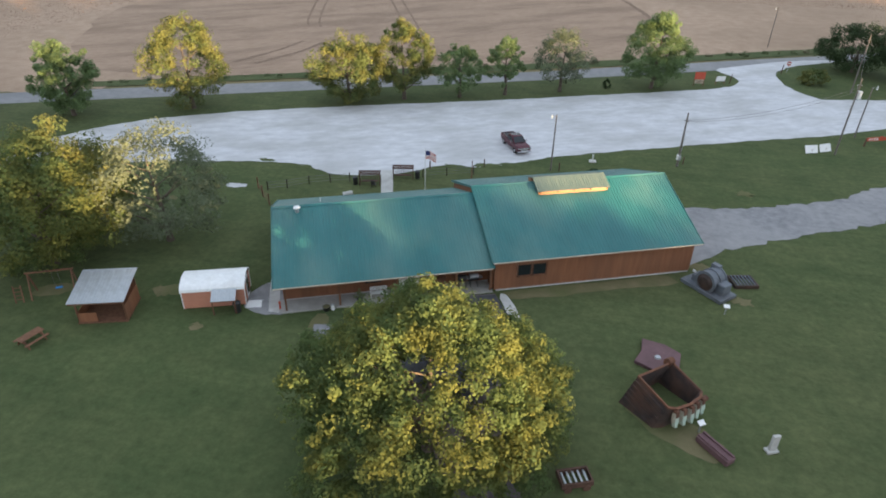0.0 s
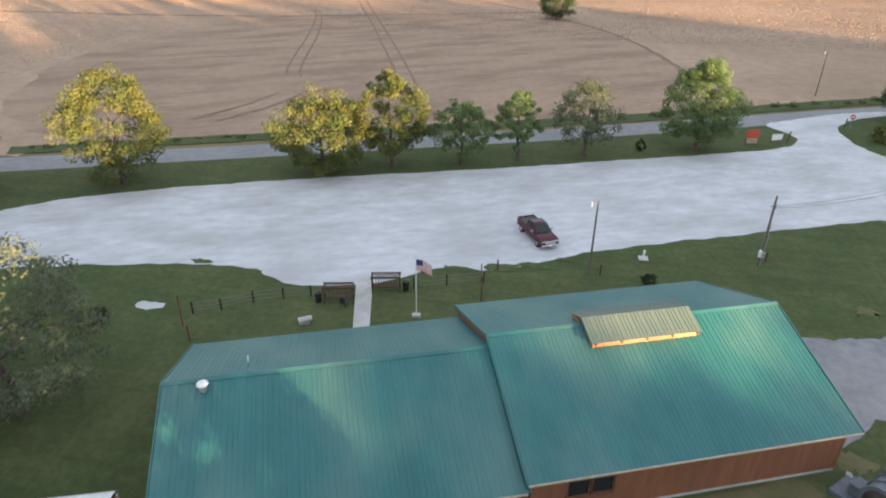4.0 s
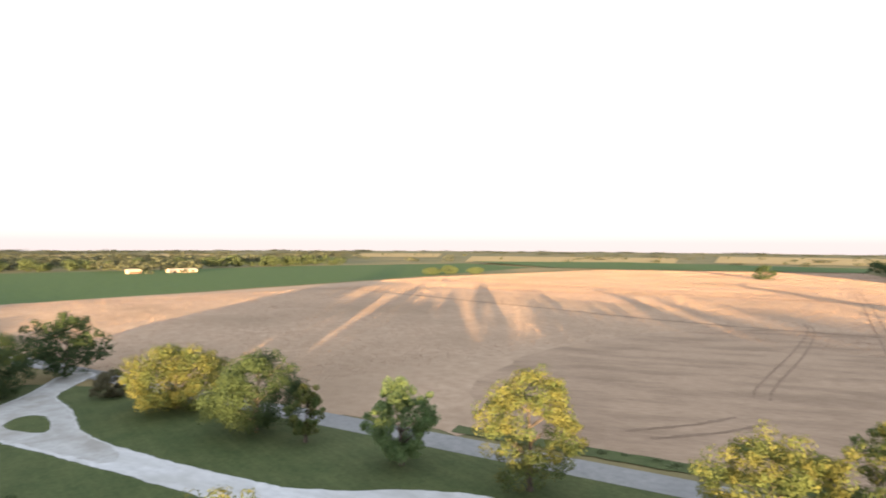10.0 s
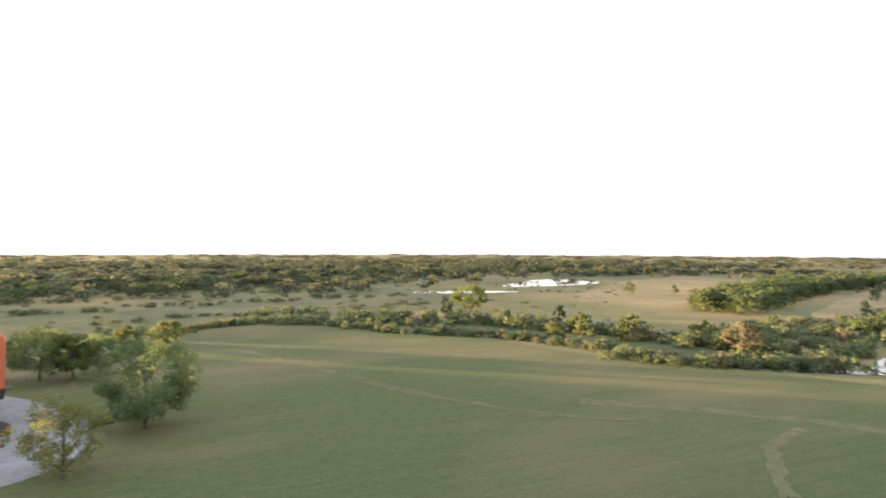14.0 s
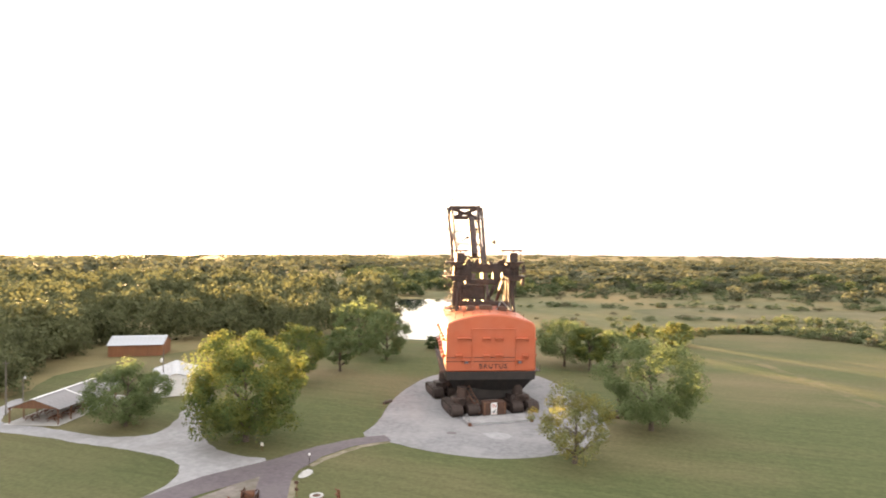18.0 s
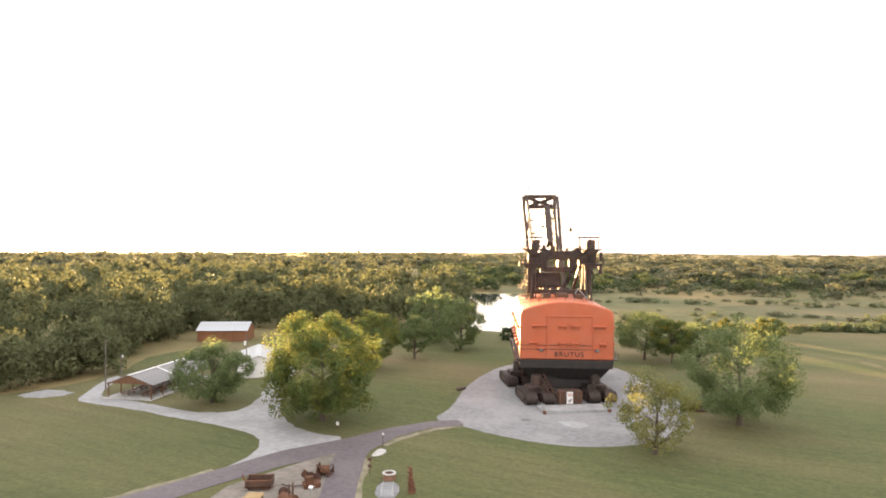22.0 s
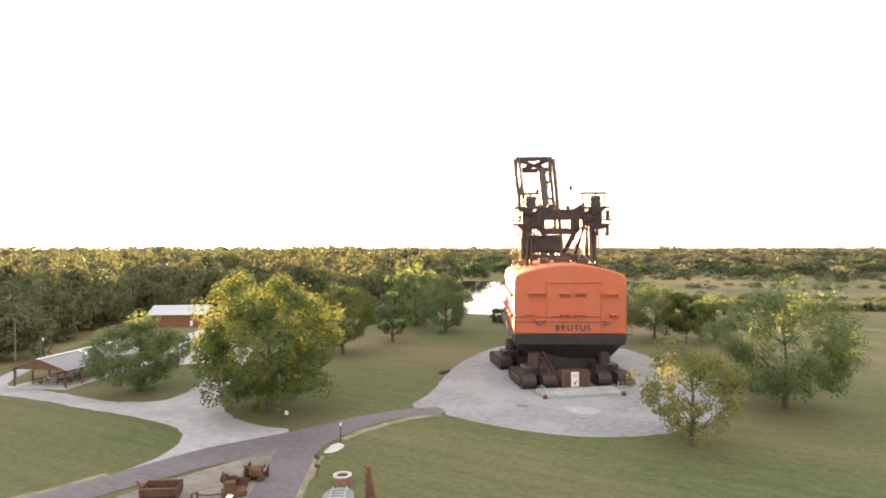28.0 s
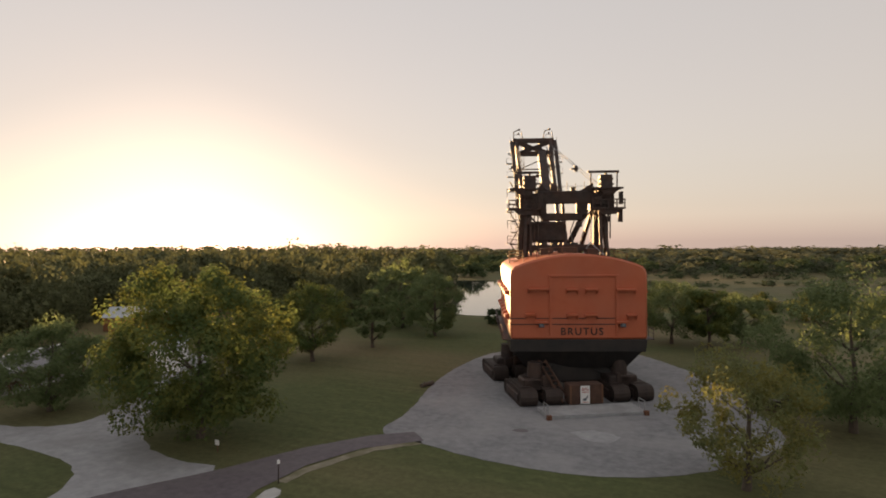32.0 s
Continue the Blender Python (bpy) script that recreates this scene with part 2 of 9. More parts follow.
GRAVEL = surface("white_gravel", (0.43, 0.43, 0.445), (0.6, 0.6, 0.615), 0.9, 0.95, bump=0.2, bump_scale=9, depth=0.03,
                 stain=(0.35, 0.345, 0.335), stain_scale=0.2, stain_amount=0.6, coords="World", stretch=(0.5, 1, 1), spec=0.2, turn=22, detail=12.0)
DRIVE_GRAVEL = surface("dusty_drive_gravel", (0.33, 0.325, 0.325), (0.47, 0.465, 0.465), 0.9, 0.95, bump=0.25, bump_scale=9, depth=0.03,
                       stain=(0.26, 0.245, 0.22), stain_scale=0.2, stain_amount=0.7, coords="World", spec=0.2, detail=12.0)
LOOP_GRAVEL = surface("worn_pale_gravel", (0.27, 0.268, 0.275), (0.39, 0.385, 0.39), 1.0, 0.95, bump=0.3, bump_scale=9, depth=0.03,
                      stain=(0.22, 0.212, 0.205), stain_scale=0.15, stain_amount=0.6, coords="World", spec=0.2, detail=12.0)
GREY_GRAVEL = surface("grey_gravel", (0.165, 0.165, 0.172), (0.275, 0.27, 0.275), 1.1, 0.95, bump=0.5, bump_scale=9, depth=0.03,
                      stain=(0.34, 0.33, 0.325), stain_scale=0.13, stain_amount=0.5, coords="World", spec=0.2)
ROADTAR = surface("worn_asphalt_road", (0.19, 0.19, 0.195), (0.28, 0.275, 0.275), 0.8, 0.85, bump=0.3, bump_scale=20, depth=0.01,
                  stain=(0.15, 0.15, 0.155), stain_scale=0.08, coords="World", spec=0.3)
YARD_GRAVEL = surface("dusty_yard_gravel", (0.17, 0.148, 0.13), (0.28, 0.245, 0.22), 1.3, 0.95, bump=0.5, bump_scale=9, depth=0.03,
                      stain=(0.12, 0.11, 0.08), stain_scale=0.25, stain_amount=0.6, coords="World", spec=0.15)
# Dark asphalt, lightened and purpled by glare put into the colour.
TAR = surface("glare_tinted_asphalt", (0.092, 0.076, 0.084), (0.15, 0.126, 0.136), 1.5, 0.8, bump=0.3, bump_scale=25, depth=0.01,
              stain=(0.16, 0.14, 0.14), stain_scale=0.2, coords="World", spec=0.35)
DIRT = surface("bare_earth", (0.12, 0.112, 0.058), (0.18, 0.15, 0.085), 0.6, 0.95, bump=0.6, bump_scale=4, depth=0.05,
               stain=(0.1, 0.11, 0.047), stain_scale=0.25, stain_amount=0.95, coords="World", spec=0.1)
RUT = surface("dark_rut", (0.07, 0.065, 0.035), (0.13, 0.105, 0.06), 0.9, 0.95, bump=0.6, bump_scale=4, depth=0.05,
              stain=(0.1, 0.11, 0.047), stain_scale=0.3, stain_amount=0.9, coords="World", spec=0.1)
# Dry grass with the orange of low sun put into its colour.
SUNLIT_DRY = surface("dry_meadow", (0.22, 0.165, 0.095), (0.32, 0.235, 0.14), 0.1, 0.95, bump=0.8, bump_scale=1.2, depth=0.3,
              stain=(0.15, 0.14, 0.065), stain_scale=0.02, stain_amount=0.6, coords="World", spec=0.1)
UNDERGROWTH = surface("undergrowth", (0.055, 0.075, 0.034), (0.1, 0.112, 0.056), 0.3, 0.95, bump=0.8, bump_scale=1.5, depth=0.3, stain=(0.12, 0.11, 0.06), stain_scale=0.05, stain_amount=0.6, coords="World", spec=0.1)
MARGIN = surface("sandy_margin", (0.2, 0.175, 0.125), (0.3, 0.265, 0.2), 1.2, 0.95, bump=0.4, bump_scale=6, depth=0.04, stain=(0.12, 0.115, 0.06), stain_scale=0.4, stain_amount=0.8, coords="World", spec=0.1)
TAN_MEADOW = surface("tan_meadow", (0.12, 0.115, 0.06), (0.2, 0.165, 0.1), 0.08, 0.95, bump=0.8, bump_scale=1.2, depth=0.3,
                     stain=(0.1, 0.11, 0.055), stain_scale=0.015, stain_amount=0.8, coords="World", spec=0.1)
CONCRETE = surface("concrete", (0.4, 0.39, 0.37), (0.52, 0.51, 0.49), 2, 0.85, bump=0.2, bump_scale=30, depth=0.005,
                   stain=(0.3, 0.285, 0.26), stain_scale=0.6)
LEAF_MAPLE = leafy("maple_leaves", (0.085, 0.135, 0.052), (0.14, 0.18, 0.068), 0.5, (0.165, 0.18, 0.055))
# Green leaves; the low sunlight on the crowns is put in as yellow.
LEAF_SUN_YELLOW = leafy("yellowing_leaves", (0.135, 0.15, 0.05), (0.205, 0.2, 0.07), 0.5, (0.115, 0.15, 0.058))
LEAF_GREEN = leafy("green_leaves", (0.13, 0.18, 0.082), (0.19, 0.232, 0.11), 0.55)
LEAF_GREY = leafy("grey_green_leaves", (0.125, 0.155, 0.1), (0.175, 0.2, 0.13))
LEAF_DARK = leafy("dark_leaves", (0.04, 0.066, 0.03), (0.065, 0.092, 0.042), 0.3)
LEAF_WOOD = leafy("woodland_leaves", (0.11, 0.122, 0.062), (0.14, 0.15, 0.078), 0.35)
# Greyer than the near leaves: distance haze is put into the colour.
LEAF_FAR = leafy("hazed_distant_leaves", (0.095, 0.108, 0.068), (0.125, 0.132, 0.085), 0.4)
LEAF_BANK = leafy("bank_leaves", (0.07, 0.1, 0.048), (0.105, 0.13, 0.062), 0.4)
LEAF_SHRUB = leafy("shrub_leaves", (0.12, 0.12, 0.068), (0.19, 0.168, 0.112), 0.4)
# Pale leaves; the gold tint is sunlight put into the colour.
LEAF_PALE = leafy("pale_sunlit_leaves", (0.17, 0.195, 0.085), (0.24, 0.25, 0.115), 0.55, (0.24, 0.22, 0.075))
LEAF_FRESH = leafy("fresh_green_leaves", (0.135, 0.2, 0.09), (0.2, 0.27, 0.125), 0.55)
LEAF_THICKET = leafy("thicket_leaves", (0.1, 0.135, 0.07), (0.16, 0.185, 0.095), 0.4, (0.14, 0.165, 0.085))
PORCH = surface("porch_concrete", (0.27, 0.255, 0.235), (0.36, 0.345, 0.32), 1.5, 0.85, bump=0.2, bump_scale=30, depth=0.005, stain=(0.21, 0.195, 0.175), stain_scale=0.5)
DARKER_TAR = surface("darker_asphalt", (0.036, 0.037, 0.042), (0.062, 0.063, 0.07), 1.5, 0.75, bump=0.3, bump_scale=25, depth=0.01,
                    stain=(0.12, 0.12, 0.125), stain_scale=0.3, stain_amount=0.5, coords="World", spec=0.35)
BARK = surface("bark", (0.06, 0.045, 0.035), (0.14, 0.11, 0.085), 6, 0.9, bump=0.8, bump_scale=14, depth=0.03, stretch=(1, 1, 0.25))
WATER = mirror_water("still_water")


# ---- shapes ----
WEST = Matrix.Translation((0.5, 32.2, 0)) @ Matrix.Rotation(radians(16.6), 4, "Z") @ Matrix.Translation((-0.5, -32.2, 0))


def west(points):
    """Outline points of the western grounds, whose plan is drawn to its own bearing."""
    return [tuple((WEST @ Vector((x, y, 0)))[:2]) for x, y in points]


def west_pose(x, y, z=0, rx=0, ry=0, rz=0):
    return WEST @ pose(x, y, z, rx, ry, rz)


class Shape:
    """Collects the faces of one part."""

    def __init__(self):
        self.v, self.f = [], []

    def add(self, verts, faces, m=None):
        base = len(self.v)
        self.v += [tuple(m @ Vector(p)) if m else tuple(p) for p in verts]
        self.f += [tuple(base + i for i in face) for face in faces]
        return self

    def box(self, x, y, z, sx, sy, sz, turn=0.0, m=None):
        """A block centred in x and y, standing on z."""
        c, s = math.cos(radians(turn)), math.sin(radians(turn))
        pts = []
        for dz in (0, sz):
            for dx, dy in ((-1, -1), (1, -1), (1, 1), (-1, 1)):
                ax, ay = dx * sx / 2, dy * sy / 2
                pts.append((x + c * ax - s * ay, y + s * ax + c * ay, z + dz))
        return self.add(pts, [(3, 2, 1, 0), (4, 5, 6, 7), (0, 1, 5, 4), (1, 2, 6, 5), (2, 3, 7, 6), (3, 0, 4, 7)], m)

    def beam(self, p, q, w, h=None):
        """A square bar from p to q."""
        p, q, h = Vector(p), Vector(q), h or w
        along = (q - p).normalized()
        side = along.cross(Vector((0, 0, 1)))
        side = side.normalized() if side.length > 1e-4 else Vector((1, 0, 0))
        up = side.cross(along)
        pts = [e + side * a * w / 2 + up * b * h / 2 for e in (p, q) for a, b in ((-1, -1), (1, -1), (1, 1), (-1, 1))]
        return self.add(pts, [(3, 2, 1, 0), (4, 5, 6, 7), (0, 1, 5, 4), (1, 2, 6, 5), (2, 3, 7, 6), (3, 0, 4, 7)])

    def tube(self, p, q, r, r2=None, n=10, caps=True):
        """A round bar from p to q."""
        p, q, r2 = Vector(p), Vector(q), r if r2 is None else r2
        along = (q - p).normalized()
        side = along.cross(Vector((0, 0, 1)))
        side = side.normalized() if side.length > 1e-3 else Vector((1, 0, 0))
        up = side.cross(along)
        ring = [side * math.cos(2 * math.pi * i / n) + up * math.sin(2 * math.pi * i / n) for i in range(n)]
        pts = [p + d * r for d in ring] + [q + d * r2 for d in ring]
        faces = [(i, (i + 1) % n, n + (i + 1) % n, n + i) for i in range(n)]
        if caps:
            faces += [tuple(range(n))[::-1], tuple(range(n, 2 * n))]
        return self.add(pts, faces)

    def prism(self, outline, a, b, axis="z"):
        """An outline drawn out from a to b along an axis; for x the outline is (y, z), for y it is (x, z)."""
        lay = {"z": lambda p, d: (p[0], p[1], d), "x": lambda p, d: (d, p[0], p[1]), "y": lambda p, d: (p[0], d, p[1])}[axis]
        n = len(outline)
        pts = [lay(p, a) for p in outline] + [lay(p, b) for p in outline]
        return self.add(pts, [tuple(range(n))[::-1], tuple(range(n, 2 * n))] + [(i, (i + 1) % n, n + (i + 1) % n, n + i) for i in range(n)])

    def mesh(self, name, material, bevel=0.0, smooth=False):
        me = bpy.data.meshes.new(name)
        me.from_pydata(self.v, [], self.f)
        bm = bmesh.new()
        bm.from_mesh(me)
        bmesh.ops.recalc_face_normals(bm, faces=bm.faces)
        if bevel:
            edges = [e for e in bm.edges if len(e.link_faces) == 2 and e.calc_face_angle(0) > 0.6]
            bmesh.ops.bevel(bm, geom=edges, offset=bevel, segments=1, affect="EDGES", clamp_overlap=True)
        if smooth:
            for face in bm.faces:
                face.smooth = True
            for e in bm.edges:
                e.smooth = not (len(e.link_faces) == 2 and e.calc_face_angle(0) > 0.7)
        bm.to_mesh(me)
        bm.free()
        me.materials.append(material)
        return me


def part(name, shape, material, parent=None, label="", bevel=0.0, smooth=False, at=None):
    """One mesh object under a thing or a part."""
    me = shape.mesh(name, material, bevel, smooth) if isinstance(shape, Shape) else shape
    ob = new(name, me)
    if parent:
        ob.parent = parent
    if at:
        ob.matrix_local = at
    return tagged(ob, label)


def thing(name, m, label, category, group="", kind=""):
    ob = new(name)
    ob.empty_display_size = 0.3
    ob.matrix_world = m
    return tagged(ob, label, category, group, kind)


def big_mesh(name, verts, faces, material):
    """A mesh from arrays; all the faces have as many corners."""
    me = bpy.data.meshes.new(name)
    k = faces.shape[1]
    me.vertices.add(len(verts))
    me.vertices.foreach_set("co", np.asarray(verts, np.float32).ravel())
    me.loops.add(faces.size)
    me.loops.foreach_set("vertex_index", np.asarray(faces, np.int32).ravel())
    me.polygons.add(len(faces))
    me.polygons.foreach_set("loop_start", np.arange(0, faces.size, k, dtype=np.int32))
    me.update(calc_edges=True)
    me.materials.append(material)
    return me


def rounded(points, rounds=2, closed=True):
    """Cuts the corners of an outline."""
    for _ in range(rounds):
        out = []
        n = len(points)
        for i in range(n if closed else n - 1):
            p, q = points[i], points[(i + 1) % n]
            out += [(p[0] * 0.75 + q[0] * 0.25, p[1] * 0.75 + q[1] * 0.25), (p[0] * 0.25 + q[0] * 0.75, p[1] * 0.25 + q[1] * 0.75)]
        points = out if closed else [points[0]] + out + [points[-1]]
    return points


def ragged(points, step, amount, seed=0.0):
    """An outline with a rough edge."""
    out = []
    n = len(points)
    for i in range(n):
        p, q = Vector((*points[i], 0)), Vector((*points[(i + 1) % n], 0))
        k = max(1, int((q - p).length / step))
        for j in range(k):
            r = p.lerp(q, j / k)
            d = noise.noise_vector((r.x * 0.7 / step + seed, r.y * 0.7 / step, seed)) * amount
            out.append((r.x + d.x, r.y + d.y))
    return out


def sheet(name, points, z, material, label, category, smooth=2, step=1.2, rough=0.25, kind="structure"):
    """Flat ground of one kind, laid over the ground below it, with a rough edge."""
    pts = rounded(points, smooth) if smooth else points
    if rough:
        pts = ragged(pts, step, rough, z * 91)
    me = bpy.data.meshes.new(name)
    me.from_pydata([(x, y, z) for x, y in pts], [], [tuple(range(len(pts)))])
    bm = bmesh.new()
    bm.from_mesh(me)
    bmesh.ops.triangulate(bm, faces=bm.faces)
    for face in bm.faces:
        if face.normal.z < 0:
            face.normal_flip()
    bm.to_mesh(me)
    bm.free()
    me.materials.append(material)
    return tagged(new(name, me), label, category, kind=kind)


# ---- plants ----
def puff_leaves(rng, centres, radii, per, size, out=0.6, inner=0.45, corners=3):
    """Small leaves round the centres of many clumps, as corners and faces."""
    n = len(centres) * per
    c, r = np.repeat(centres, per, 0), np.repeat(radii, per)
    d = rng.normal(size=(n, 3))
    d /= np.linalg.norm(d, axis=1)[:, None]
    pos = c + d * (r * rng.uniform(inner, 1.08, n))[:, None] * np.array([1, 1, 0.85])
    face = d * out + rng.normal(size=(n, 3)) * (0.5 if out < 0.7 else 0.3) + np.array([0, 0, 0.3])
    face /= np.linalg.norm(face, axis=1)[:, None]
    a = np.cross(face, rng.normal(size=(n, 3)))
    a /= np.linalg.norm(a, axis=1)[:, None]
    b = np.cross(face, a)
    s = (size * rng.uniform(0.6, 1.3, n))[:, None]
    if corners == 3:
        verts = np.stack([pos - a * s, pos + a * s * 0.8 + b * s * 0.7, pos + a * s * 0.8 - b * s * 0.7], 1).reshape(-1, 3)
    else:
        verts = np.stack([pos - a * s, pos + b * s * 0.6, pos + a * s, pos - b * s * 0.6], 1).reshape(-1, 3)
    return verts, np.arange(corners * n).reshape(-1, corners)


def crown_points(rng, n, width, height, base, lobes=0.25, fill=0.45, dome=0.25, skirt=0.0):
    """Clump centres of a crown: an uneven egg that stands from base to base + height."""
    d = rng.normal(size=(n, 3))
    d /= np.linalg.norm(d, axis=1)[:, None]
    ph = rng.uniform(0, 6.28, 4)
    az = np.arctan2(d[:, 1], d[:, 0])
    lump = 1 + lobes * (np.sin(2 * az + ph[0] + 3 * d[:, 2]) + np.sin(3 * az + ph[1] - 4 * d[:, 2])) / 2
    r = rng.uniform(fill, 1, n) ** 0.5 * lump
    flat = np.linalg.norm(d[:, :2], axis=1)
    d[:, :2] *= np.where(d[:, 2] < 0, 1 + skirt * (1 / np.maximum(flat, 0.45) - 1), 1.0)[:, None]
    taper = np.where(d[:, 2] > 0, 1 - dome * d[:, 2], 1.0)
    return np.stack([d[:, 0] * r * taper * width / 2, d[:, 1] * r * taper * width / 2, base + height / 2 + d[:, 2] * r * height / 2], 1)


def limb_shape(rng, height, radius, spread, base):
    """Trunk with limbs that bend out into the crown."""
    s = Shape()
    p = Vector((0, 0, -0.15))
    r = radius * 1.25
    lean = Vector((rng.uniform(-0.05, 0.05), rng.uniform(-0.05, 0.05), 1))
    top = height * 0.8
    k = 6
    spine = []
    for i in range(k):
        q = p + lean * (top / k) + Vector((rng.uniform(-1, 1), rng.uniform(-1, 1), 0)) * radius * 0.5
        r2 = radius * (1 - 0.85 * (i + 1) / k)
        s.tube(p, q, r, r2, 8, i == 0)
        spine.append((q, r2))
        p, r = q, r2
    for i in range(14):
        at, rr = spine[int(rng.integers(0, k - 1))]
        if at.z < base * 0.75:
            continue
        ang = rng.uniform(0, 6.28)
        reach = spread * rng.uniform(0.35, 0.62)
        mid = at + Vector((math.cos(ang) * reach * 0.5, math.sin(ang) * reach * 0.5, reach * 0.35))
        end = mid + Vector((math.cos(ang + 0.4) * reach * 0.5, math.sin(ang + 0.4) * reach * 0.5, reach * 0.4))
        s.tube(at, mid, max(rr * 0.6, 0.04), max(rr * 0.4, 0.03), 6, False)
        s.tube(mid, end, max(rr * 0.4, 0.03), 0.02, 6, False)
    return s


def tree(m, label, seed, height, width, base, leaf, puffs=60, per=60, size=0.22, trunk=0.25, lobes=0.25, puff=0.16, fill=0.35, out=0.6, dome=0.25, skirt=0.0, inner=0.45, corners=3):
    """A tree of a trunk with limbs and a crown of many small leaves."""
    rng = np.random.default_rng(seed)
    ob = thing("tree", m, label, "tree")
    part("trunk", limb_shape(rng, height * (0.75 if dome > 0.3 else 0.95), trunk, width * 0.45, base), BARK, ob, smooth=True)
    c = crown_points(rng, puffs, width * 0.97, (height - base) * 0.93, base + 0.03 * height, lobes, fill, dome, skirt)
    v, f = puff_leaves(rng, c, width * puff * rng.uniform(0.6, 1.2, puffs), per, size, out, inner, corners)
    part("crown", big_mesh("crown", v, f, leaf), None, ob)
    return ob


def bush_clump(seed, puffs, per, size, flat=0.8):
    """A bush or far tree crown of unit size, as corners and faces."""
    rng = np.random.default_rng(seed)
    c = crown_points(rng, puffs, 0.8, flat * 0.8, 0.08, 0.3, 0.2)
    return puff_leaves(rng, c, 0.17 * rng.uniform(0.7, 1.3, puffs), per, size, 1.1)


FAR_KINDS = [bush_clump(i, 12, 9, 0.085, 0.8) for i in range(6)]
NEAR_KINDS = [bush_clump(70 + i, 40, 42, 0.03) for i in range(6)]
BELT_KINDS = [bush_clump(60 + i, 24, 17, 0.052) for i in range(6)]
LOW_KINDS = [bush_clump(40 + i, 16, 15, 0.06) for i in range(6)]


def land(r):
    """The lie of the land far off: it falls away gently."""
    return -0.0104 * max(0.0, r - 700)


def growth(name, spots, kinds, material, label, category, seed=0):
    """Many bushes or far trees, (x, y, width, height) each, joined into one growth."""
    rng = np.random.default_rng(seed)
    vs, fs, base = [], [], 0
    for x, y, w, h in spots:
        v, f = kinds[int(rng.integers(0, len(kinds)))]
        a = rng.uniform(0, 6.28)
        c, s = math.cos(a), math.sin(a)
        out = np.stack([(v[:, 0] * c - v[:, 1] * s) * w + x, (v[:, 0] * s + v[:, 1] * c) * w + y, v[:, 2] * h / 0.8 - 0.3 + land(math.hypot(x, y))], 1)
        vs.append(out)
        fs.append(f + base)
        base += len(v)
    return tagged(new(name, big_mesh(name, np.concatenate(vs), np.concatenate(fs), material)), label, category, kind="stuff")


def inside(points, x, y):
    hit = False
    n = len(points)
    for i in range(n):
        (x1, y1), (x2, y2) = points[i], points[(i + 1) % n]
        if (y1 > y) != (y2 > y) and x < (x2 - x1) * (y - y1) / (y2 - y1) + x1:
            hit = not hit
    return hit


def scatter(rng, outline, count, width, height):
    """Spots strewn over an outline."""
    xs, ys = [p[0] for p in outline], [p[1] for p in outline]
    spots = []
    while len(spots) < count:
        x, y = rng.uniform(min(xs), max(xs)), rng.uniform(min(ys), max(ys))
        if inside(outline, x, y):
            k = rng.uniform(0.7, 1.3)
            spots.append((x, y, width * k * rng.uniform(0.85, 1.15), height * k))
    return spots


def along(rng, line, step, wobble, width, height):
    """Spots along a line."""
    spots = []
    for p, q in zip(line, line[1:]):
        k = max(1, int(math.dist(p, q) / step))
        for j in range(k):
            t = (j + rng.uniform(0, 1)) / k
            s = rng.uniform(0.6, 1.35)
            spots.append((p[0] + (q[0] - p[0]) * t + rng.normal() * wobble, p[1] + (q[1] - p[1]) * t + rng.normal() * wobble,
                          width * s, height * s * rng.uniform(0.8, 1.2)))
    return spots


# ---- ground ----
def open_country():
    n, radii = 96, [0, 300, 700, 1000, 1500, 2200, 3200, 4850]
    v = [(r * math.cos(6.283185 * i / n), r * math.sin(6.283185 * i / n), land(r) - 0.12) for r in radii[1:] for i in range(n)] + [(0, 0, -0.12)]
    f = [(len(v) - 1, i, (i + 1) % n) for i in range(n)]
    f += [(k * n + i, (k + 1) * n + i, (k + 1) * n + (i + 1) % n, k * n + (i + 1) % n) for k in range(len(radii) - 2) for i in range(n)]
    return Shape().add(v, f).mesh("ground", MEADOW)


tagged(new("ground", open_country()), "rough green and tan meadow reaching the horizon", "ground", kind="structure")


def far_field(a0, a1, r0, r1, material, label):
    """A field far off, between two bearings (degrees from +x) and two distances."""
    s = Shape()
    k = 14
    pts = [(r * math.cos(radians(a)), r * math.sin(radians(a)), land(r) + 0.5) for r in (r0, (r0 + r1) / 2, r1) for a in [a0 + (a1 - a0) * i / k for i in range(k + 1)]]
    s.add(pts, [(j * (k + 1) + i, j * (k + 1) + i + 1, (j + 1) * (k + 1) + i + 1, (j + 1) * (k + 1) + i) for j in range(2) for i in range(k)])
    me = s.mesh("far_field", material)
    for p in me.polygons:
        if p.normal.z < 0:
            p.flip()
    tagged(new("far_field", me), label, "field", kind="structure")


for a0, a1, r0, r1 in ((62, 79, 1050, 1900), (80, 91, 1250, 2300), (102, 118, 1150, 2300), (121, 139, 1000, 1700), (142, 150, 1500, 2500), (160, 176, 1500, 2100), (40, 60, 900, 1600), (186, 199, 1300, 1800)):
    far_field(a0, a1, r0, r1, GOLD, "distant ripe golden field")
for a0, a1, r0, r1 in ((92, 101, 1500, 2600), (150, 159, 1100, 1500), (245, 262, 1000, 1500)):
    far_field(a0, a1, r0, r1, CROP, "distant green field")
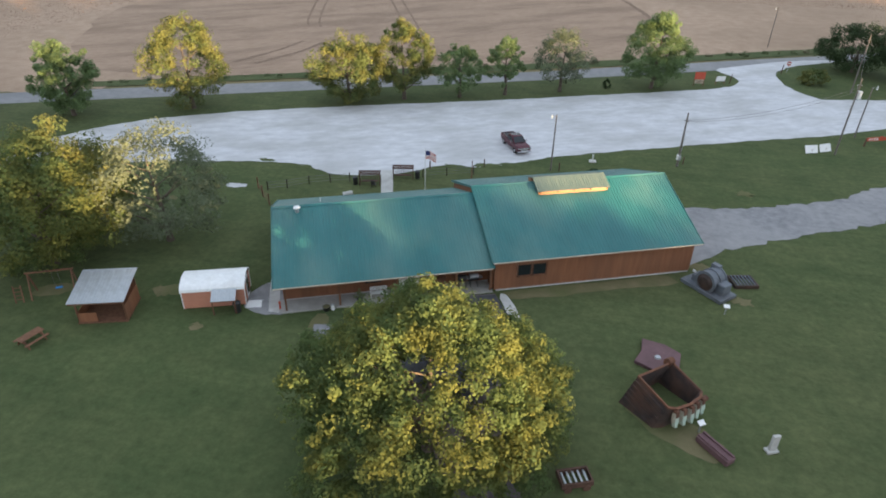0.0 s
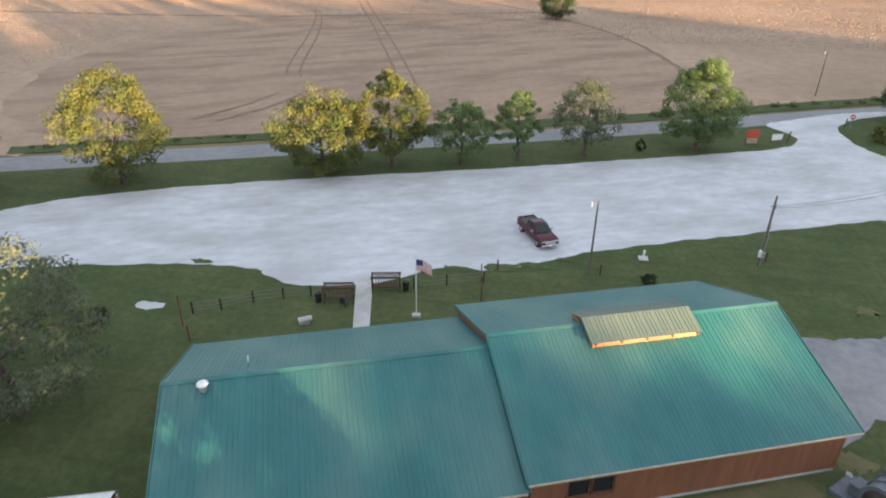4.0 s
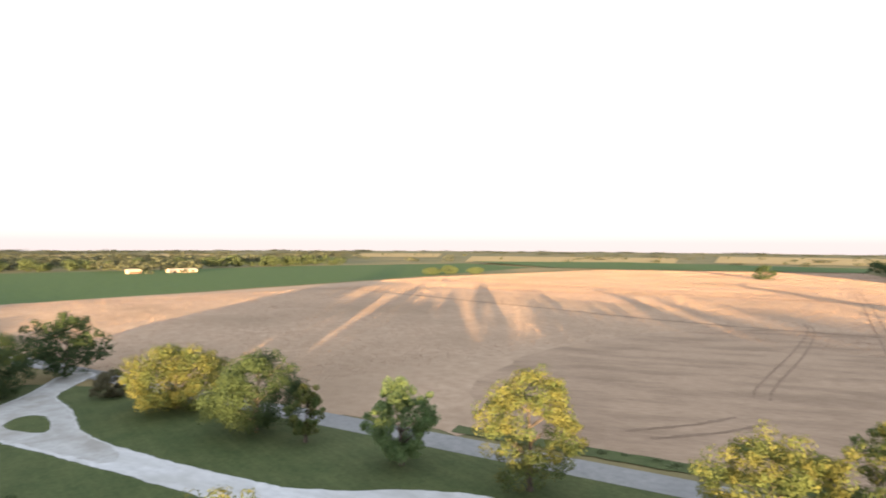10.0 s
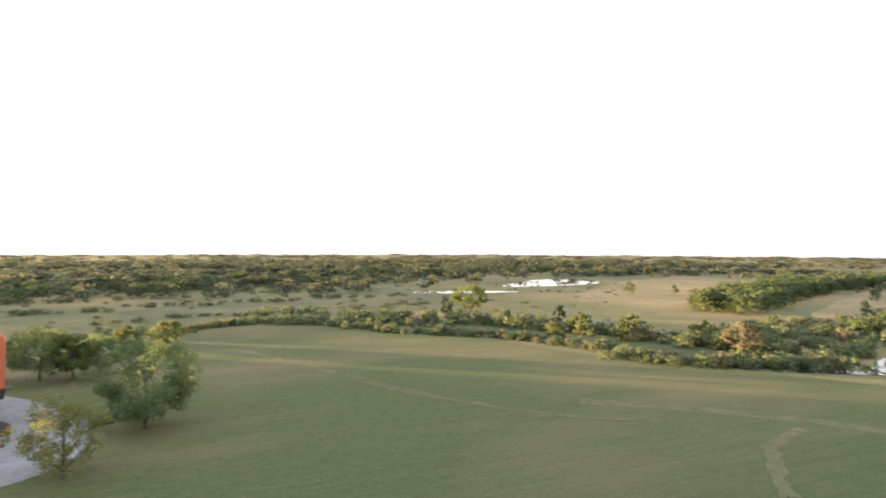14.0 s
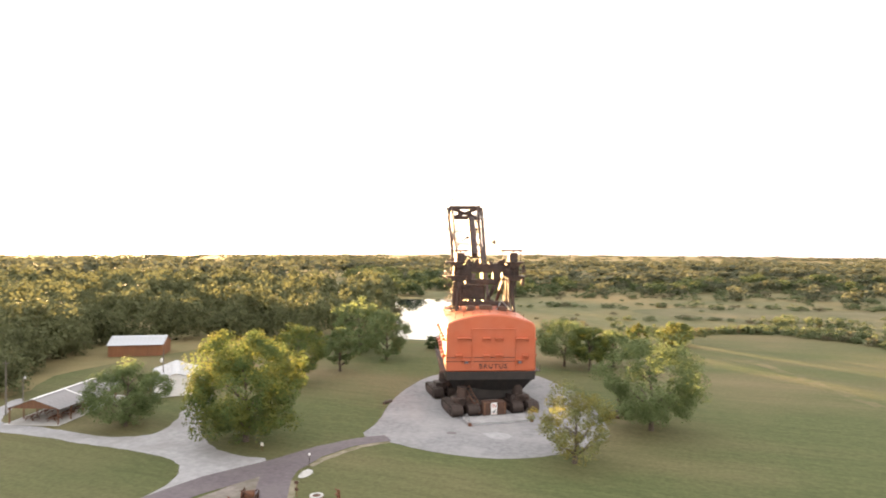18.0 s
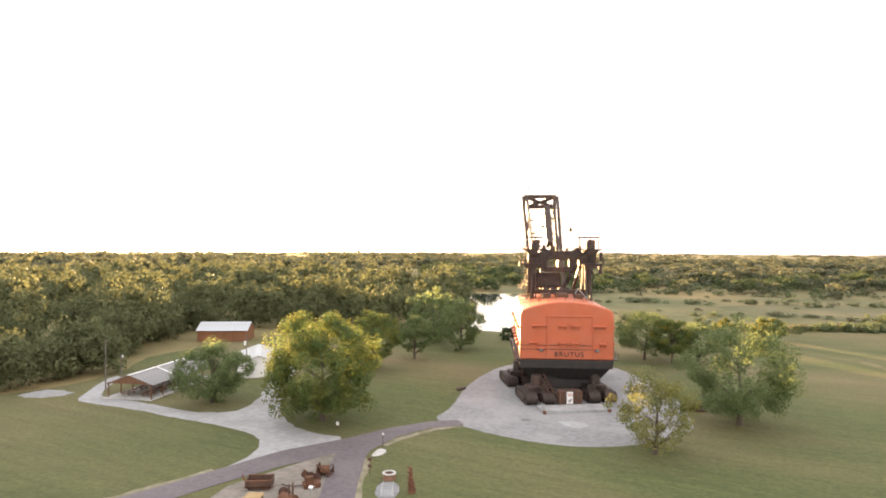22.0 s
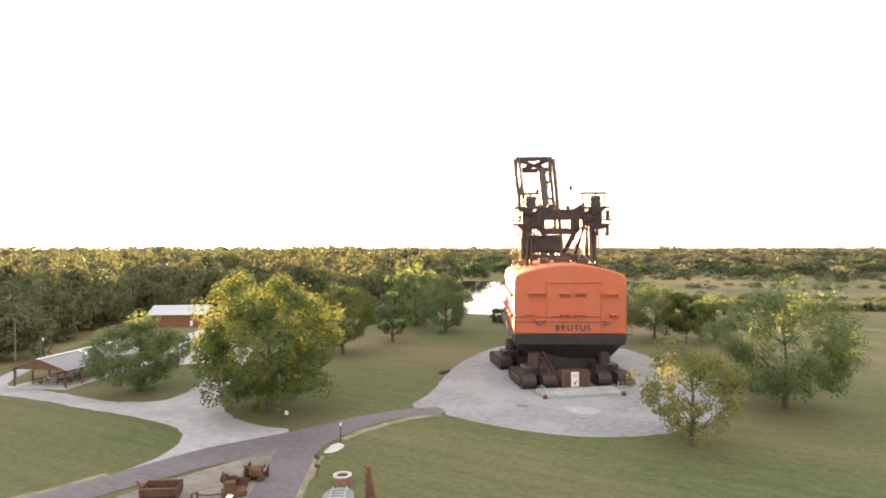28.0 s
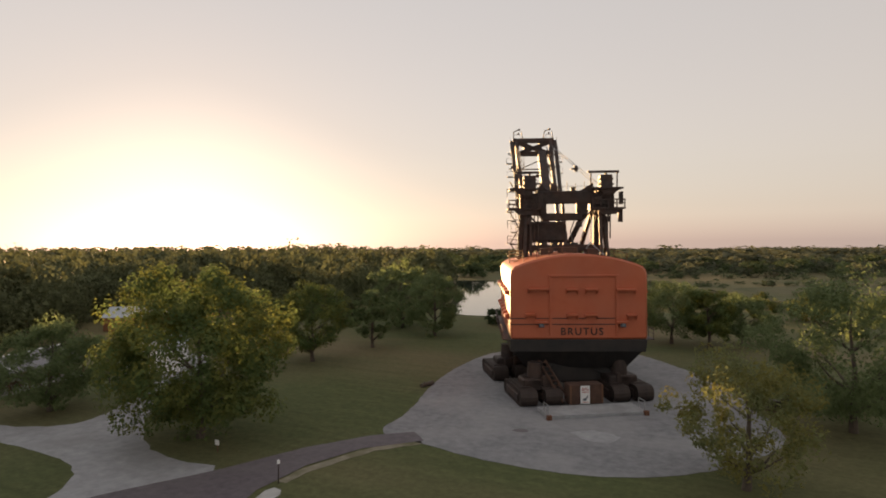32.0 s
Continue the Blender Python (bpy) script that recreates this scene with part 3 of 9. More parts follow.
sheet("lawn", [(-150, 50), (-66, 86.5), (4, 117), (60, 142.5), (140, 178), (160, 60)] + west([(120, -45), (92, -62), (86, -80), (95, -105), (70, -150), (40, -165), (10, -150),
               (-30, -172), (-62, -178), (-105, -181), (-119, -158), (-137, -125), (-131, -90), (-135, -55), (-148, -20)]) + [(-140, -36), (-136, 0), (-132, 20)],
      0.0, GRASS, "mown green lawn with dry tan patches", "lawn", 1, 4, 0.8)
FIELD = [(-330, -30), (-200, 28), (-72, 91), (-41, 105), (13, 127), (51, 146), (160, 195), (900, 480), (1300, 900), (700, 1000), (300, 690), (44, 556),
         (-88, 490), (-228, 722), (-410, 560), (-405, 330), (-352, 141), (-335, 44)]


def swell(x, y):
    """The gentle terraces of the wheat field."""
    far = max(0.0, min(1.0, max((y - 270) / 70, (-125 - x) / 70)))
    far = far * far * (3 - 2 * far)
    u, v = x * 0.93 + y * 0.37, y * 0.93 - x * 0.37
    wave = noise.noise((u / 190, v / 34, 3.1)) * 1.7 + noise.noise((u / 90, v / 15, 7.7)) * 0.12 + noise.noise((x / 9, y / 9, 1.3)) * 0.008
    rim = 60.0
    for k in range(len(FIELD)):
        (x1, y1), (x2, y2) = FIELD[k], FIELD[(k + 1) % len(FIELD)]
        ex, ey = x2 - x1, y2 - y1
        t = max(0.0, min(1.0, ((x - x1) * ex + (y - y1) * ey) / (ex * ex + ey * ey)))
        rim = min(rim, math.hypot(x - x1 - t * ex, y - y1 - t * ey))
    return far * max(0.0, rim - 8) / 52 * max(0.0, wave * 0.45 + 1.2)


def wheat():
    step, index, v, f = 5.0, {}, [], []

    def corner(i, j):
        if (i, j) not in index:
            x, y = i * step, j * step
            index[i, j] = len(v)
            v.append((x, y, swell(x, y) - 0.045))
        return index[i, j]

    for j in range(-7, 201):
        crossings = []
        y = (j + 0.5) * step
        for k in range(len(FIELD)):
            (x1, y1), (x2, y2) = FIELD[k], FIELD[(k + 1) % len(FIELD)]
            if (y1 > y) != (y2 > y):
                crossings.append((x2 - x1) * (y - y1) / (y2 - y1) + x1)
        crossings.sort()
        for a, b in zip(crossings[::2], crossings[1::2]):
            for i in range(math.ceil(a / step), math.floor(b / step)):
                f.append((corner(i, j), corner(i + 1, j), corner(i + 1, j + 1), corner(i, j + 1)))
    me = big_mesh("wheat_field", np.array(v), np.array(f), STUBBLE)
    me.polygons.foreach_set("use_smooth", np.ones(len(f), bool))
    return me


LIE = []


def standing_straw(seed, box, per_metre, tall, wide):
    """Short upright tufts of straw left standing over a stretch of the field."""
    rng = np.random.default_rng(seed)
    (xa, ya), (xb, yb) = box
    n = int((xb - xa) * (yb - ya) * per_metre)
    p = np.stack([rng.uniform(xa, xb, n), rng.uniform(ya, yb, n)], 1)
    keep = np.zeros(n, bool)
    for k in range(len(FIELD)):
        (x1, y1), (x2, y2) = FIELD[k], FIELD[(k + 1) % len(FIELD)]
        if y1 != y2:
            keep ^= ((y1 > p[:, 1]) != (y2 > p[:, 1])) & (p[:, 0] < (x2 - x1) * (p[:, 1] - y1) / (y2 - y1) + x1)
    p = p[keep]
    n = len(p)
    gx, gy = np.arange(-420, 821, 10.0), np.arange(-40, 741, 10.0)
    if not LIE:
        LIE.append(np.array([[swell(x, y) for y in gy] for x in gx]))
    u, w = (p[:, 0] + 420) / 10, (p[:, 1] + 40) / 10
    i, j = u.astype(int), w.astype(int)
    u, w, g = u - i, w - j, LIE[0]
    z = g[i, j] * (1 - u) * (1 - w) + g[i + 1, j] * u * (1 - w) + g[i, j + 1] * (1 - u) * w + g[i + 1, j + 1] * u * w - 0.08
    a, h, w = rng.uniform(0, 6.283, n), tall * rng.uniform(0.5, 1.3, n), wide * rng.uniform(0.5, 1.3, n)
    dx, dy, lean = np.cos(a) * w / 2, np.sin(a) * w / 2, rng.normal(0, 0.25, (n, 2)) * h[:, None]
    foot = np.stack([p[:, 0], p[:, 1], z], 1)
    side = np.stack([dx, dy, np.zeros(n)], 1)
    top = np.stack([lean[:, 0], lean[:, 1], h + 0.08], 1)
    v = np.stack([foot - side, foot + side, foot + top], 1).reshape(-1, 3)
    return v, np.arange(3 * n).reshape(-1, 3)


sheet("wheat_field", FIELD, -0.06, STUBBLE, "cut wheat field of pale tan stubble", "field", 0, 6, 0.6)
tagged(new("stubble_terraces", wheat()), "gently terraced tan stubble field", "field", kind="structure")
straw = [standing_straw(11, ((-335, -20), (-115, 265)), 1.0, 0.085, 0.45), standing_straw(14, ((-115, 215), (330, 265)), 1.2, 0.1, 0.5), standing_straw(12, ((-415, 265), (500, 520)), 1.3, 0.1, 0.6), standing_straw(13, ((-415, 520), (800, 720)), 0.25, 0.25, 1.6)]
tagged(new("standing_straw", big_mesh("standing_straw", np.concatenate([v for v, f in straw]),
                                      np.concatenate([f + o for (v, f), o in zip(straw, np.cumsum([0] + [len(v) for v, f in straw[:-1]]))]), STRAW)),
       "short standing straw over the cut wheat field", "straw", kind="stuff")
sheet("crop_field", [(-316, -18), (-330, 44), (-358, 141), (-412, 321), (-495, 540), (-640, 560), (-660, 330), (-640, 203), (-630, 53), (-552, -88), (-420, -60)], -0.04,
      CROP, "low dense green crop field", "field", 0, 8, 1.0)
sheet("crop_field", [(-700, 620), (-485, 560), (-405, 600), (-228, 728), (-260, 860), (-560, 800)], -0.04, CROP, "low dense green crop field", "field", 0, 8, 1.0)
sheet("rough_stubble", [(-74, 94), (-41, 108), (12, 130), (34, 150), (28, 200), (14, 240), (-30, 270), (-80, 262), (-110, 230), (-118, 170), (-100, 120)], -0.035, ROUGH_STUBBLE,
      "darker uneven stubble with weedy tufts", "field", 2, 6, 4.0)
def strip(name, points, width, z, material, label, category, rough):
    """A band of ground along a line."""
    points = rounded(points, 2, False)
    left, right = [], []
    for i, p in enumerate(points):
        a, b = points[max(0, i - 1)], points[min(len(points) - 1, i + 1)]
        d = Vector((b[0] - a[0], b[1] - a[1])).normalized()
        left.append((p[0] - d.y * width / 2, p[1] + d.x * width / 2))
        right.append((p[0] + d.y * width / 2, p[1] - d.x * width / 2))
    ob = sheet(name, left + right[::-1], z, material, label, category, 0, max(0.8, width * 0.6), rough)
    if material is SCAR:
        for v in ob.data.vertices:
            v.co.z += swell(v.co.x, v.co.y) + 0.03


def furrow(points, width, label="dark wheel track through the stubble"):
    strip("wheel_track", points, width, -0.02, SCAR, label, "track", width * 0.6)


for shift in (0, 3.4):
    furrow([(-28 + shift, 142), (-35.7 + shift, 164.4), (-50 + shift, 204), (-65.5 + shift, 246.5), (-104 + shift, 348), (-143 + shift, 448)], 0.55)
    furrow([(-55 + shift * 0.9, 148), (-59 + shift * 0.9, 157), (-72 + shift * 0.9, 205), (-88 + shift * 0.6, 255), (-96 + shift * 0.3, 268)], 0.5)
    furrow([(-57 + shift * 1.4, 112), (-54 + shift * 1.4, 119), (-52 + shift * 1.4, 124), (-50.5 + shift * 1.4, 133)], 0.8)
furrow([(-300, 206), (-210, 216), (-140, 234), (-85, 246), (-25, 273), (6, 284)], 2.6, "dark line across the stubble")
furrow([(-200, 330), (-120, 352), (-60, 372), (20, 380)], 3.0, "dark line across the stubble")
# Edge between darker and lighter stubble, drawn as a dark line.
furrow([(34, 150), (28, 200), (16, 240), (-20, 300), (-70, 350)], 1.2, "dark line across the stubble")
sheet("verge", [(-72, 90.5), (-41, 104), (13, 125.5), (51, 144), (100, 166), (98, 170), (50, 148.5), (12, 130), (-42, 107.5), (-74, 93.5)], 0.0, GRASS, "narrow rough grass verge beside the road", "verge", 0, 1.5, 0.5)
sheet("road", [(-185, 35), (-165, 44), (-65.6, 85), (4.2, 113.8), (31, 126), (66, 143.5), (400, 290), (1200, 640), (1200, 648), (400, 298), (50, 141.8), (4, 120),
               (-70.4, 89.5), (-168, 49), (-188, 41)], 0.02, ROADTAR, "worn grey asphalt country road", "road", 0, 3, 0.08)
sheet("gravel_lot", [(-45.3, 63.1), (-27, 67.4), (-22, 66), (-19.8, 64.5), (-15, 65.5), (-10.8, 67), (-7, 71), (-1.8, 70.7), (4.2, 74.4), (7, 76.8), (33, 88.3), (46, 93.4), (60, 101),
                     (95, 118), (95, 126), (53, 112), (49, 116.6), (47.8, 122.6), (48.2, 129.5), (53, 136), (62, 141.5), (66, 145), (53.5, 141), (44, 134.5), (36.5, 130),
                     (39.5, 125.5), (40.5, 121.5), (36.5, 116.3), (22, 110), (-3, 99.5), (-26, 91), (-47, 82), (-57, 75), (-64.5, 63.5), (-76, 57.3), (-91.6, 50.3), (-104, 46.3),
                     (-112, 46.6), (-120, 47), (-131, 45.2), (-140, 50), (-150, 56), (-153, 49), (-135, 41.5), (-127, 35), (-121, 24), (-120, 17), (-116.5, 22),
                     (-113.5, 31.8), (-104.8, 37.2), (-84.3, 47.2), (-68, 54.5), (-60, 57.5)],
      0.03, GRAVEL, "pale crushed gravel parking lot and driveway", "parking lot", 1, 0.9, 0.35)
sheet("worn_junction", [(-86, 47.6), (-92.2, 49.6), (-104, 45.9), (-112, 46.1), (-120, 46.6), (-131, 44.9), (-140, 49.5), (-150, 55), (-152, 49.4), (-135, 42), (-126.6, 35), (-120.8, 24), (-119.8, 18), (-117, 22),
                        (-114, 32.2), (-105, 37.8), (-96, 42.4)], 0.036, DRIVE_GRAVEL, "worn dusty gravel where the drives meet", "driveway", 1, 0.9, 0.6)
sheet("grass_island", [(-114, 36.6), (-119, 39), (-119.5, 41.5), (-116.6, 43.3), (-109, 43), (-106.8, 41.5)], 0.05, GRASS, "small grass island between gravel drives", "lawn", 1, 0.8, 0.15)
sheet("gravel_drive", [(20.3, 50.5), (23.6, 55), (32.4, 59.8), (43.8, 65.5), (60, 76), (80, 84), (80, 92), (60, 84), (47.5, 76), (37.8, 69), (27.8, 65.6), (20, 64.5), (15, 62), (18, 55)],
      0.03, GREY_GRAVEL, "worn grey gravel drive beside the building", "driveway", 2, 0.7, 0.7)
strip("dirt_track", [(-121, 20), (-115, 5), (-110, -9), (-99, -31), (-90, -43), (-80, -53), (-68, -62)], 3.6, 0.02, DIRT, "worn bare earth track across the lawn", "path", 0.9)
strip("dirt_track", [(-90, -34), (-79, -31), (-71, -24), (-63, -16), (-56, -5)], 2.0, 0.024, DIRT, "worn bare earth track across the lawn", "path", 1.0)
strip("dirt_track", [(-72, -46), (-64, -49), (-45, -71), (-33, -104), (-22, -130), (-15, -146)], 2.6, 0.02, DIRT, "worn bare earth track across the lawn", "path", 0.8)
for shift in (-0.55, 0.55):
    strip("wheel_rut", [(-70 + shift, -47), (-64 + shift, -49.4), (-54 + shift, -60), (-45 + shift, -71.6), (-38 + shift, -90), (-33 + shift, -104)], 0.45, 0.03, RUT, "dark wheel rut in the lawn", "path", 0.2)
sheet("gravel_loop", west([(79.2, -63.5), (83.8, -73.7), (86, -80), (83, -79.5), (80.5, -72), (77.6, -66.8), (75, -64.6), (66.8, -63.4), (55.8, -59.7), (49.5, -60.6), (48.3, -64.5), (50, -71.6),
                      (55, -84.5), (62, -100), (57, -100), (51, -86), (46, -72), (42.8, -63.7), (37.5, -56.9), (32.4, -53.6), (27, -53.2), (30, -48.5), (34, -44.5), (37.3, -38.8), (37.7, -38.4), (36.8, -41.3), (36.4, -45),
                      (37.8, -48.9), (40.8, -52), (46.6, -54.2), (57.7, -56.9), (65.6, -59.4), (77, -61.2)]),
      0.03, LOOP_GRAVEL, "pale gravel loop drive", "driveway", 1, 0.9, 0.25)
sheet("gravel_pad", west([(18.2, -63.4), (16.5, -71.7), (17, -83.8), (15.4, -97), (11, -110), (0, -117), (-10, -112), (-15.5, -101), (-19.3, -88), (-19.8, -72), (-18.9, -66.5), (-15.2, -62),
                     (-9.1, -57.4), (-4.1, -55.9), (2.3, -56.3), (8.5, -58.7), (13, -61.5)]), 0.03, GREY_GRAVEL, "round pale gravel pad under the machine", "gravel", 1, 0.9, 0.2)
sheet("gravel_yard", west([(26.6, -47.2), (28.6, -44.4), (31.6, -39), (34, -34.8), (34, -26), (31, -18), (19.8, -18), (22.6, -31.7)]), 0.025, YARD_GRAVEL, "dull dusty gravel display yard", "gravel", 0, 0.9, 0.12)
sheet("asphalt_path", west([(60, -3), (44.9, -26.6), (40.6, -33.6), (37.3, -39.5), (33.6, -46.2), (27.3, -52.8), (23, -58.6), (18.2, -62.9), (14.5, -64.6), (12.9, -62.2), (17.8, -59.3),
                       (21, -54.6), (22.6, -49.2), (22.5, -46.5), (19.1, -32.5)]) + [(28.5, -10.5), (20, 0), (6, 14), (0.5, 26), (-4.1, 34), (-5.6, 40), (3, 43.2), (4.6, 39.4), (4.8, 28), (9, 17), (22, 2)]
      + west([(18.5, -17.5), (22.6, -31.7), (26.6, -46.8), (31.2, -41), (34.9, -35.3), (39, -27.9), (52, -6)]),
      0.045, TAR, "dark asphalt path with purplish glare painted in", "path", 0, 1.0, 0.1)
for line in (west([(13.2, -61.7), (17.4, -58.7), (20.3, -54.4), (21.6, -51.0)]), west([(22.0, -46.0), (20.6, -39.0), (18.8, -32.0)]), west([(38.0, -38.6), (41.4, -33.0), (45.6, -26.2)])):
    strip("path_margin", line, 1.0, 0.03, MARGIN, "bare sandy margin beside the asphalt path", "ground", 0.35)
sheet("drive_apron", [(-4.4, 34.6), (-5.4, 39.6), (3.0, 43.0), (4.9, 39.4), (5.0, 33.0), (2.5, 28.5), (0, 28.5)], 0.052, DARKER_TAR, "dark asphalt apron by the porch", "driveway", 0, 0.8, 0.06)
sheet("concrete_walk", [(-11.8, 58.5), (-10.5, 58.7), (-12.7, 67.6), (-14.2, 67.3)], 0.04, CONCRETE, "pale concrete front walk", "path", 0, 1, 0.0)
sheet("lake", west([(30, -160), (14, -158), (4, -165), (-4, -220), (-6, -290), (22, -303), (50, -296), (64, -300), (84, -385), (104, -400), (160, -515), (168, -530), (196, -560), (200, -545),
               (170, -505), (112, -385), (78, -300), (52, -280), (36, -215)]), -0.02, WATER, "still lake reflecting the bright evening sky", "lake", 2, 3, 1.0)
sheet("river", [(-145, -58), (-160, -66), (-196, -79), (-251, -90), (-316, -116), (-326, -110), (-316, -104), (-255, -76), (-208, -57), (-172, -33), (-158, -28), (-152, -36)], -0.02,
      WATER, "still narrow river reflecting the sky", "river", 2, 3, 1.0)
sheet("river", [(-500, -182), (-545, -196), (-640, -216), (-650, -204), (-600, -192), (-520, -172)], -0.02, WATER, "far reach of the river reflecting the sky", "river", 2, 3, 1.0)
sheet("thicket_floor", [(-132, 2), (-148, -22), (-225, -48), (-320, -88), (-500, -160), (-540, -100), (-425, -66), (-322, -24), (-205, 22), (-160, 34), (-134, 22)], -0.09, UNDERGROWTH,
      "rough green undergrowth between the shrubs", "ground", 1, 5, 2.0)
sheet("thicket_floor", [(4, -178), (-46, -192), (-86, -154), (-108, -122), (-117, -78), (-142, -60), (-160, -72), (-150, -110), (-128, -150), (-96, -190), (-50, -216), (10, -200)], -0.08, UNDERGROWTH,
      "rough green undergrowth along the stream", "ground", 1, 4, 2.0)
sheet("dry_meadow", [(-186, -246), (-215, -196), (-262, -186), (-330, -226), (-420, -300), (-470, -420), (-380, -400), (-300, -345), (-240, -290)], -0.06, SUNLIT_DRY, "dry grass beside the ponds, sunlit orange painted in", "meadow", 2, 6, 4)
sheet("dry_meadow", [(-232, -140), (-250, -122), (-300, -140), (-420, -205), (-520, -240), (-480, -236), (-400, -222), (-300, -172)], -0.06, SUNLIT_DRY, "tan dry grass on the open bank", "meadow", 2, 6, 4)
sheet("dry_meadow", [(-60, -225), (-90, -215), (-150, -240), (-120, -290), (-20, -300), (30, -260), (0, -235)], -0.06, TAN_MEADOW, "tan dry grass on the open meadow", "meadow", 2, 6, 5)
sheet("dry_meadow", [(-640, -300), (-720, -270), (-800, -320), (-760, -380), (-690, -370)], -0.04, GOLD, "far strip of ripe golden grass", "meadow", 2, 6, 5)
for line in ([(-82, -172), (-87, -162), (-92, -154)], [(-89, -144), (-94, -136), (-99, -127), (-104, -119)], [(-131, -66), (-138, -62), (-146, -56)]):
    strip("stream", line, 4.5, -0.0, WATER, "narrow stream glinting behind the shrubs", "stream", 0.5)
sheet("pond", west([(-220, -263), (-278, -229), (-290, -236), (-262, -262), (-240, -275)]), -0.02, WATER, "shallow bright pond", "pond", 2, 4, 2.0)
sheet("pond", west([(-300, -268), (-365, -251), (-416, -257), (-440, -300), (-405, -320), (-350, -300)]), -0.02, WATER, "shallow bright pond", "pond", 2, 4, 3.0)

# ---- large growth ----
grow = np.random.default_rng(5)
far_woods = []
for _ in range(1700):
    a, d = grow.uniform(0, 6.283), 1000 * 4.6 ** grow.uniform(0, 1)
    east = 0.2 < a < 2.6
    if east and grow.uniform() < (0.9 if d < 2600 else 0.5):
        continue
    far_woods.append((d * math.cos(a), d * math.sin(a), grow.uniform(40, 120) * d / 2500, grow.uniform(6, 11)))
for _ in range(170):
    a, d = grow.uniform(0.2, 2.7), grow.uniform(850, 2400)
    far_woods.append((d * math.cos(a), d * math.sin(a), grow.uniform(8, 22), grow.uniform(5, 8)))
growth("far_woods", far_woods, FAR_KINDS, LEAF_FAR, "distant dark green woodland on the horizon", "woodland", 1)
belt = scatter(grow, [(-88, 490), (44, 556), (300, 690), (800, 960), (820, 1000), (560, 900), (250, 720), (0, 590), (-110, 560), (-170, 700), (-215, 745), (-226, 735)], 430, 18, 12)
growth("wood_belt", belt, BELT_KINDS, LEAF_DARK, "dark green wood along the edge of the wheat field", "woodland", 2)
# The outer stretch of these woods is unseen, added to block the low sun.
SOUTH = west([(118, -30), (97, -62), (93, -76), (104, -105), (112, -142), (80, -158), (48, -150), (38, -178), (52, -280), (78, -296), (150, -330), (300, -300), (330, -100), (260, 20), (160, 10)])
south = along(grow, west([(118, -30), (97, -62), (94, -78), (105, -105), (113, -142), (82, -158), (50, -152)]), 4, 2, 10, 9.5)
south += scatter(grow, SOUTH, 620, 13.5, 13.5)
edge_of_wood = [p for p in south if math.hypot(p[0] - 20, p[1] - 10) < 190]
growth("wood_edge", edge_of_wood, NEAR_KINDS, LEAF_WOOD, "dense green trees along the edge of the wood", "woodland", 8)
growth("south_woods", [p for p in south if p not in edge_of_wood], BELT_KINDS, LEAF_WOOD, "dense green woodland lit by the low sun", "woodland", 3)
south = scatter(grow, west([(60, -300), (84, -310), (118, -392), (210, -560), (330, -820), (1000, -900), (1000, 60), (330, -100), (300, -300), (150, -330)]), 900, 27, 14.5)
south += scatter(grow, [(330, -480), (430, -540), (860, -960), (900, -1250), (520, -1150), (270, -640)], 170, 32, 12)
growth("far_south_woods", south, FAR_KINDS, LEAF_FAR, "distant woodland lit by the low sun", "woodland", 6)
thicket = scatter(grow, [(-213, -183), (-221, -150), (-258, -170), (-330, -203), (-400, -234), (-485, -238), (-510, -268), (-400, -280), (-300, -232)], 210, 13, 8.5)
thicket += scatter(grow, west([(-20, -310), (-60, -335), (-200, -350), (-300, -420), (-600, -360), (-600, -520), (-200, -480), (0, -420), (36, -330)]), 150, 15, 7)
thicket += scatter(grow, west([(14, -310), (58, -310), (78, -395), (150, -525), (120, -620), (-10, -450)]), 110, 16, 8)
thicket += along(grow, [(-205, -92), (-230, -102), (-262, -108), (-300, -124), (-322, -124), (-335, -112)], 3.0, 4, 11, 7)
thicket += along(grow, [(-208, -50), (-232, -58), (-262, -66), (-300, -88), (-330, -98)], 3.0, 4, 11, 7)
thicket += [(-338, -100, 16, 9), (-350, -120, 16, 8), (-190, -118, 5, 6), (-262, -132, 5, 7), (-340, -176, 7, 8), (-420, -196, 8, 8), (-250, -262, 9, 8), (-275, -252, 6, 6)]
thicket += along(grow, [(-660, -90), (-665, 60), (-680, 210), (-690, 400)], 7, 6, 18, 9)
growth("west_woods", thicket, BELT_KINDS, LEAF_BANK, "scattered green woodland and thickets", "woodland", 4)
thicket = []
for line, wide, high in (([(70, -380), (0, -402), (-90, -420), (-170, -420)], 17, 6), ([(110, -450), (0, -470), (-120, -480), (-260, -500)], 20, 7),
                         ([(130, -540), (-40, -570), (-240, -600), (-420, -560)], 24, 8), ([(60, -650), (-160, -700), (-380, -700), (-600, -620)], 30, 9),
                         ([(-330, -440), (-420, -470), (-520, -450), (-640, -400)], 22, 7), ([(200, -700), (0, -800), (-300, -860), (-620, -800), (-850, -600)], 36, 10)):
    thicket += along(grow, line, wide * 0.4, wide * 0.3, wide, high)
thicket += scatter(grow, west([(-900, -300), (-600, -420), (-200, -430), (20, -380), (150, -560), (280, -900), (-300, -1100), (-900, -900)]), 480, 34, 9)
thicket += scatter(grow, [(-900, -300), (-660, -230), (-650, -100), (-690, 100), (-690, 400), (-1100, 500), (-1300, -300)], 420, 26, 10)
thicket += scatter(grow, [(-330, -160), (-520, -290), (-640, -290), (-680, -420), (-520, -560), (-300, -520), (-440, -380), (-420, -290)], 110, 9, 7)
thicket += scatter(grow, [(-130, -330), (-60, -320), (60, -330), (60, -420), (-200, -520), (-330, -480), (-220, -400)], 90, 12, 7)
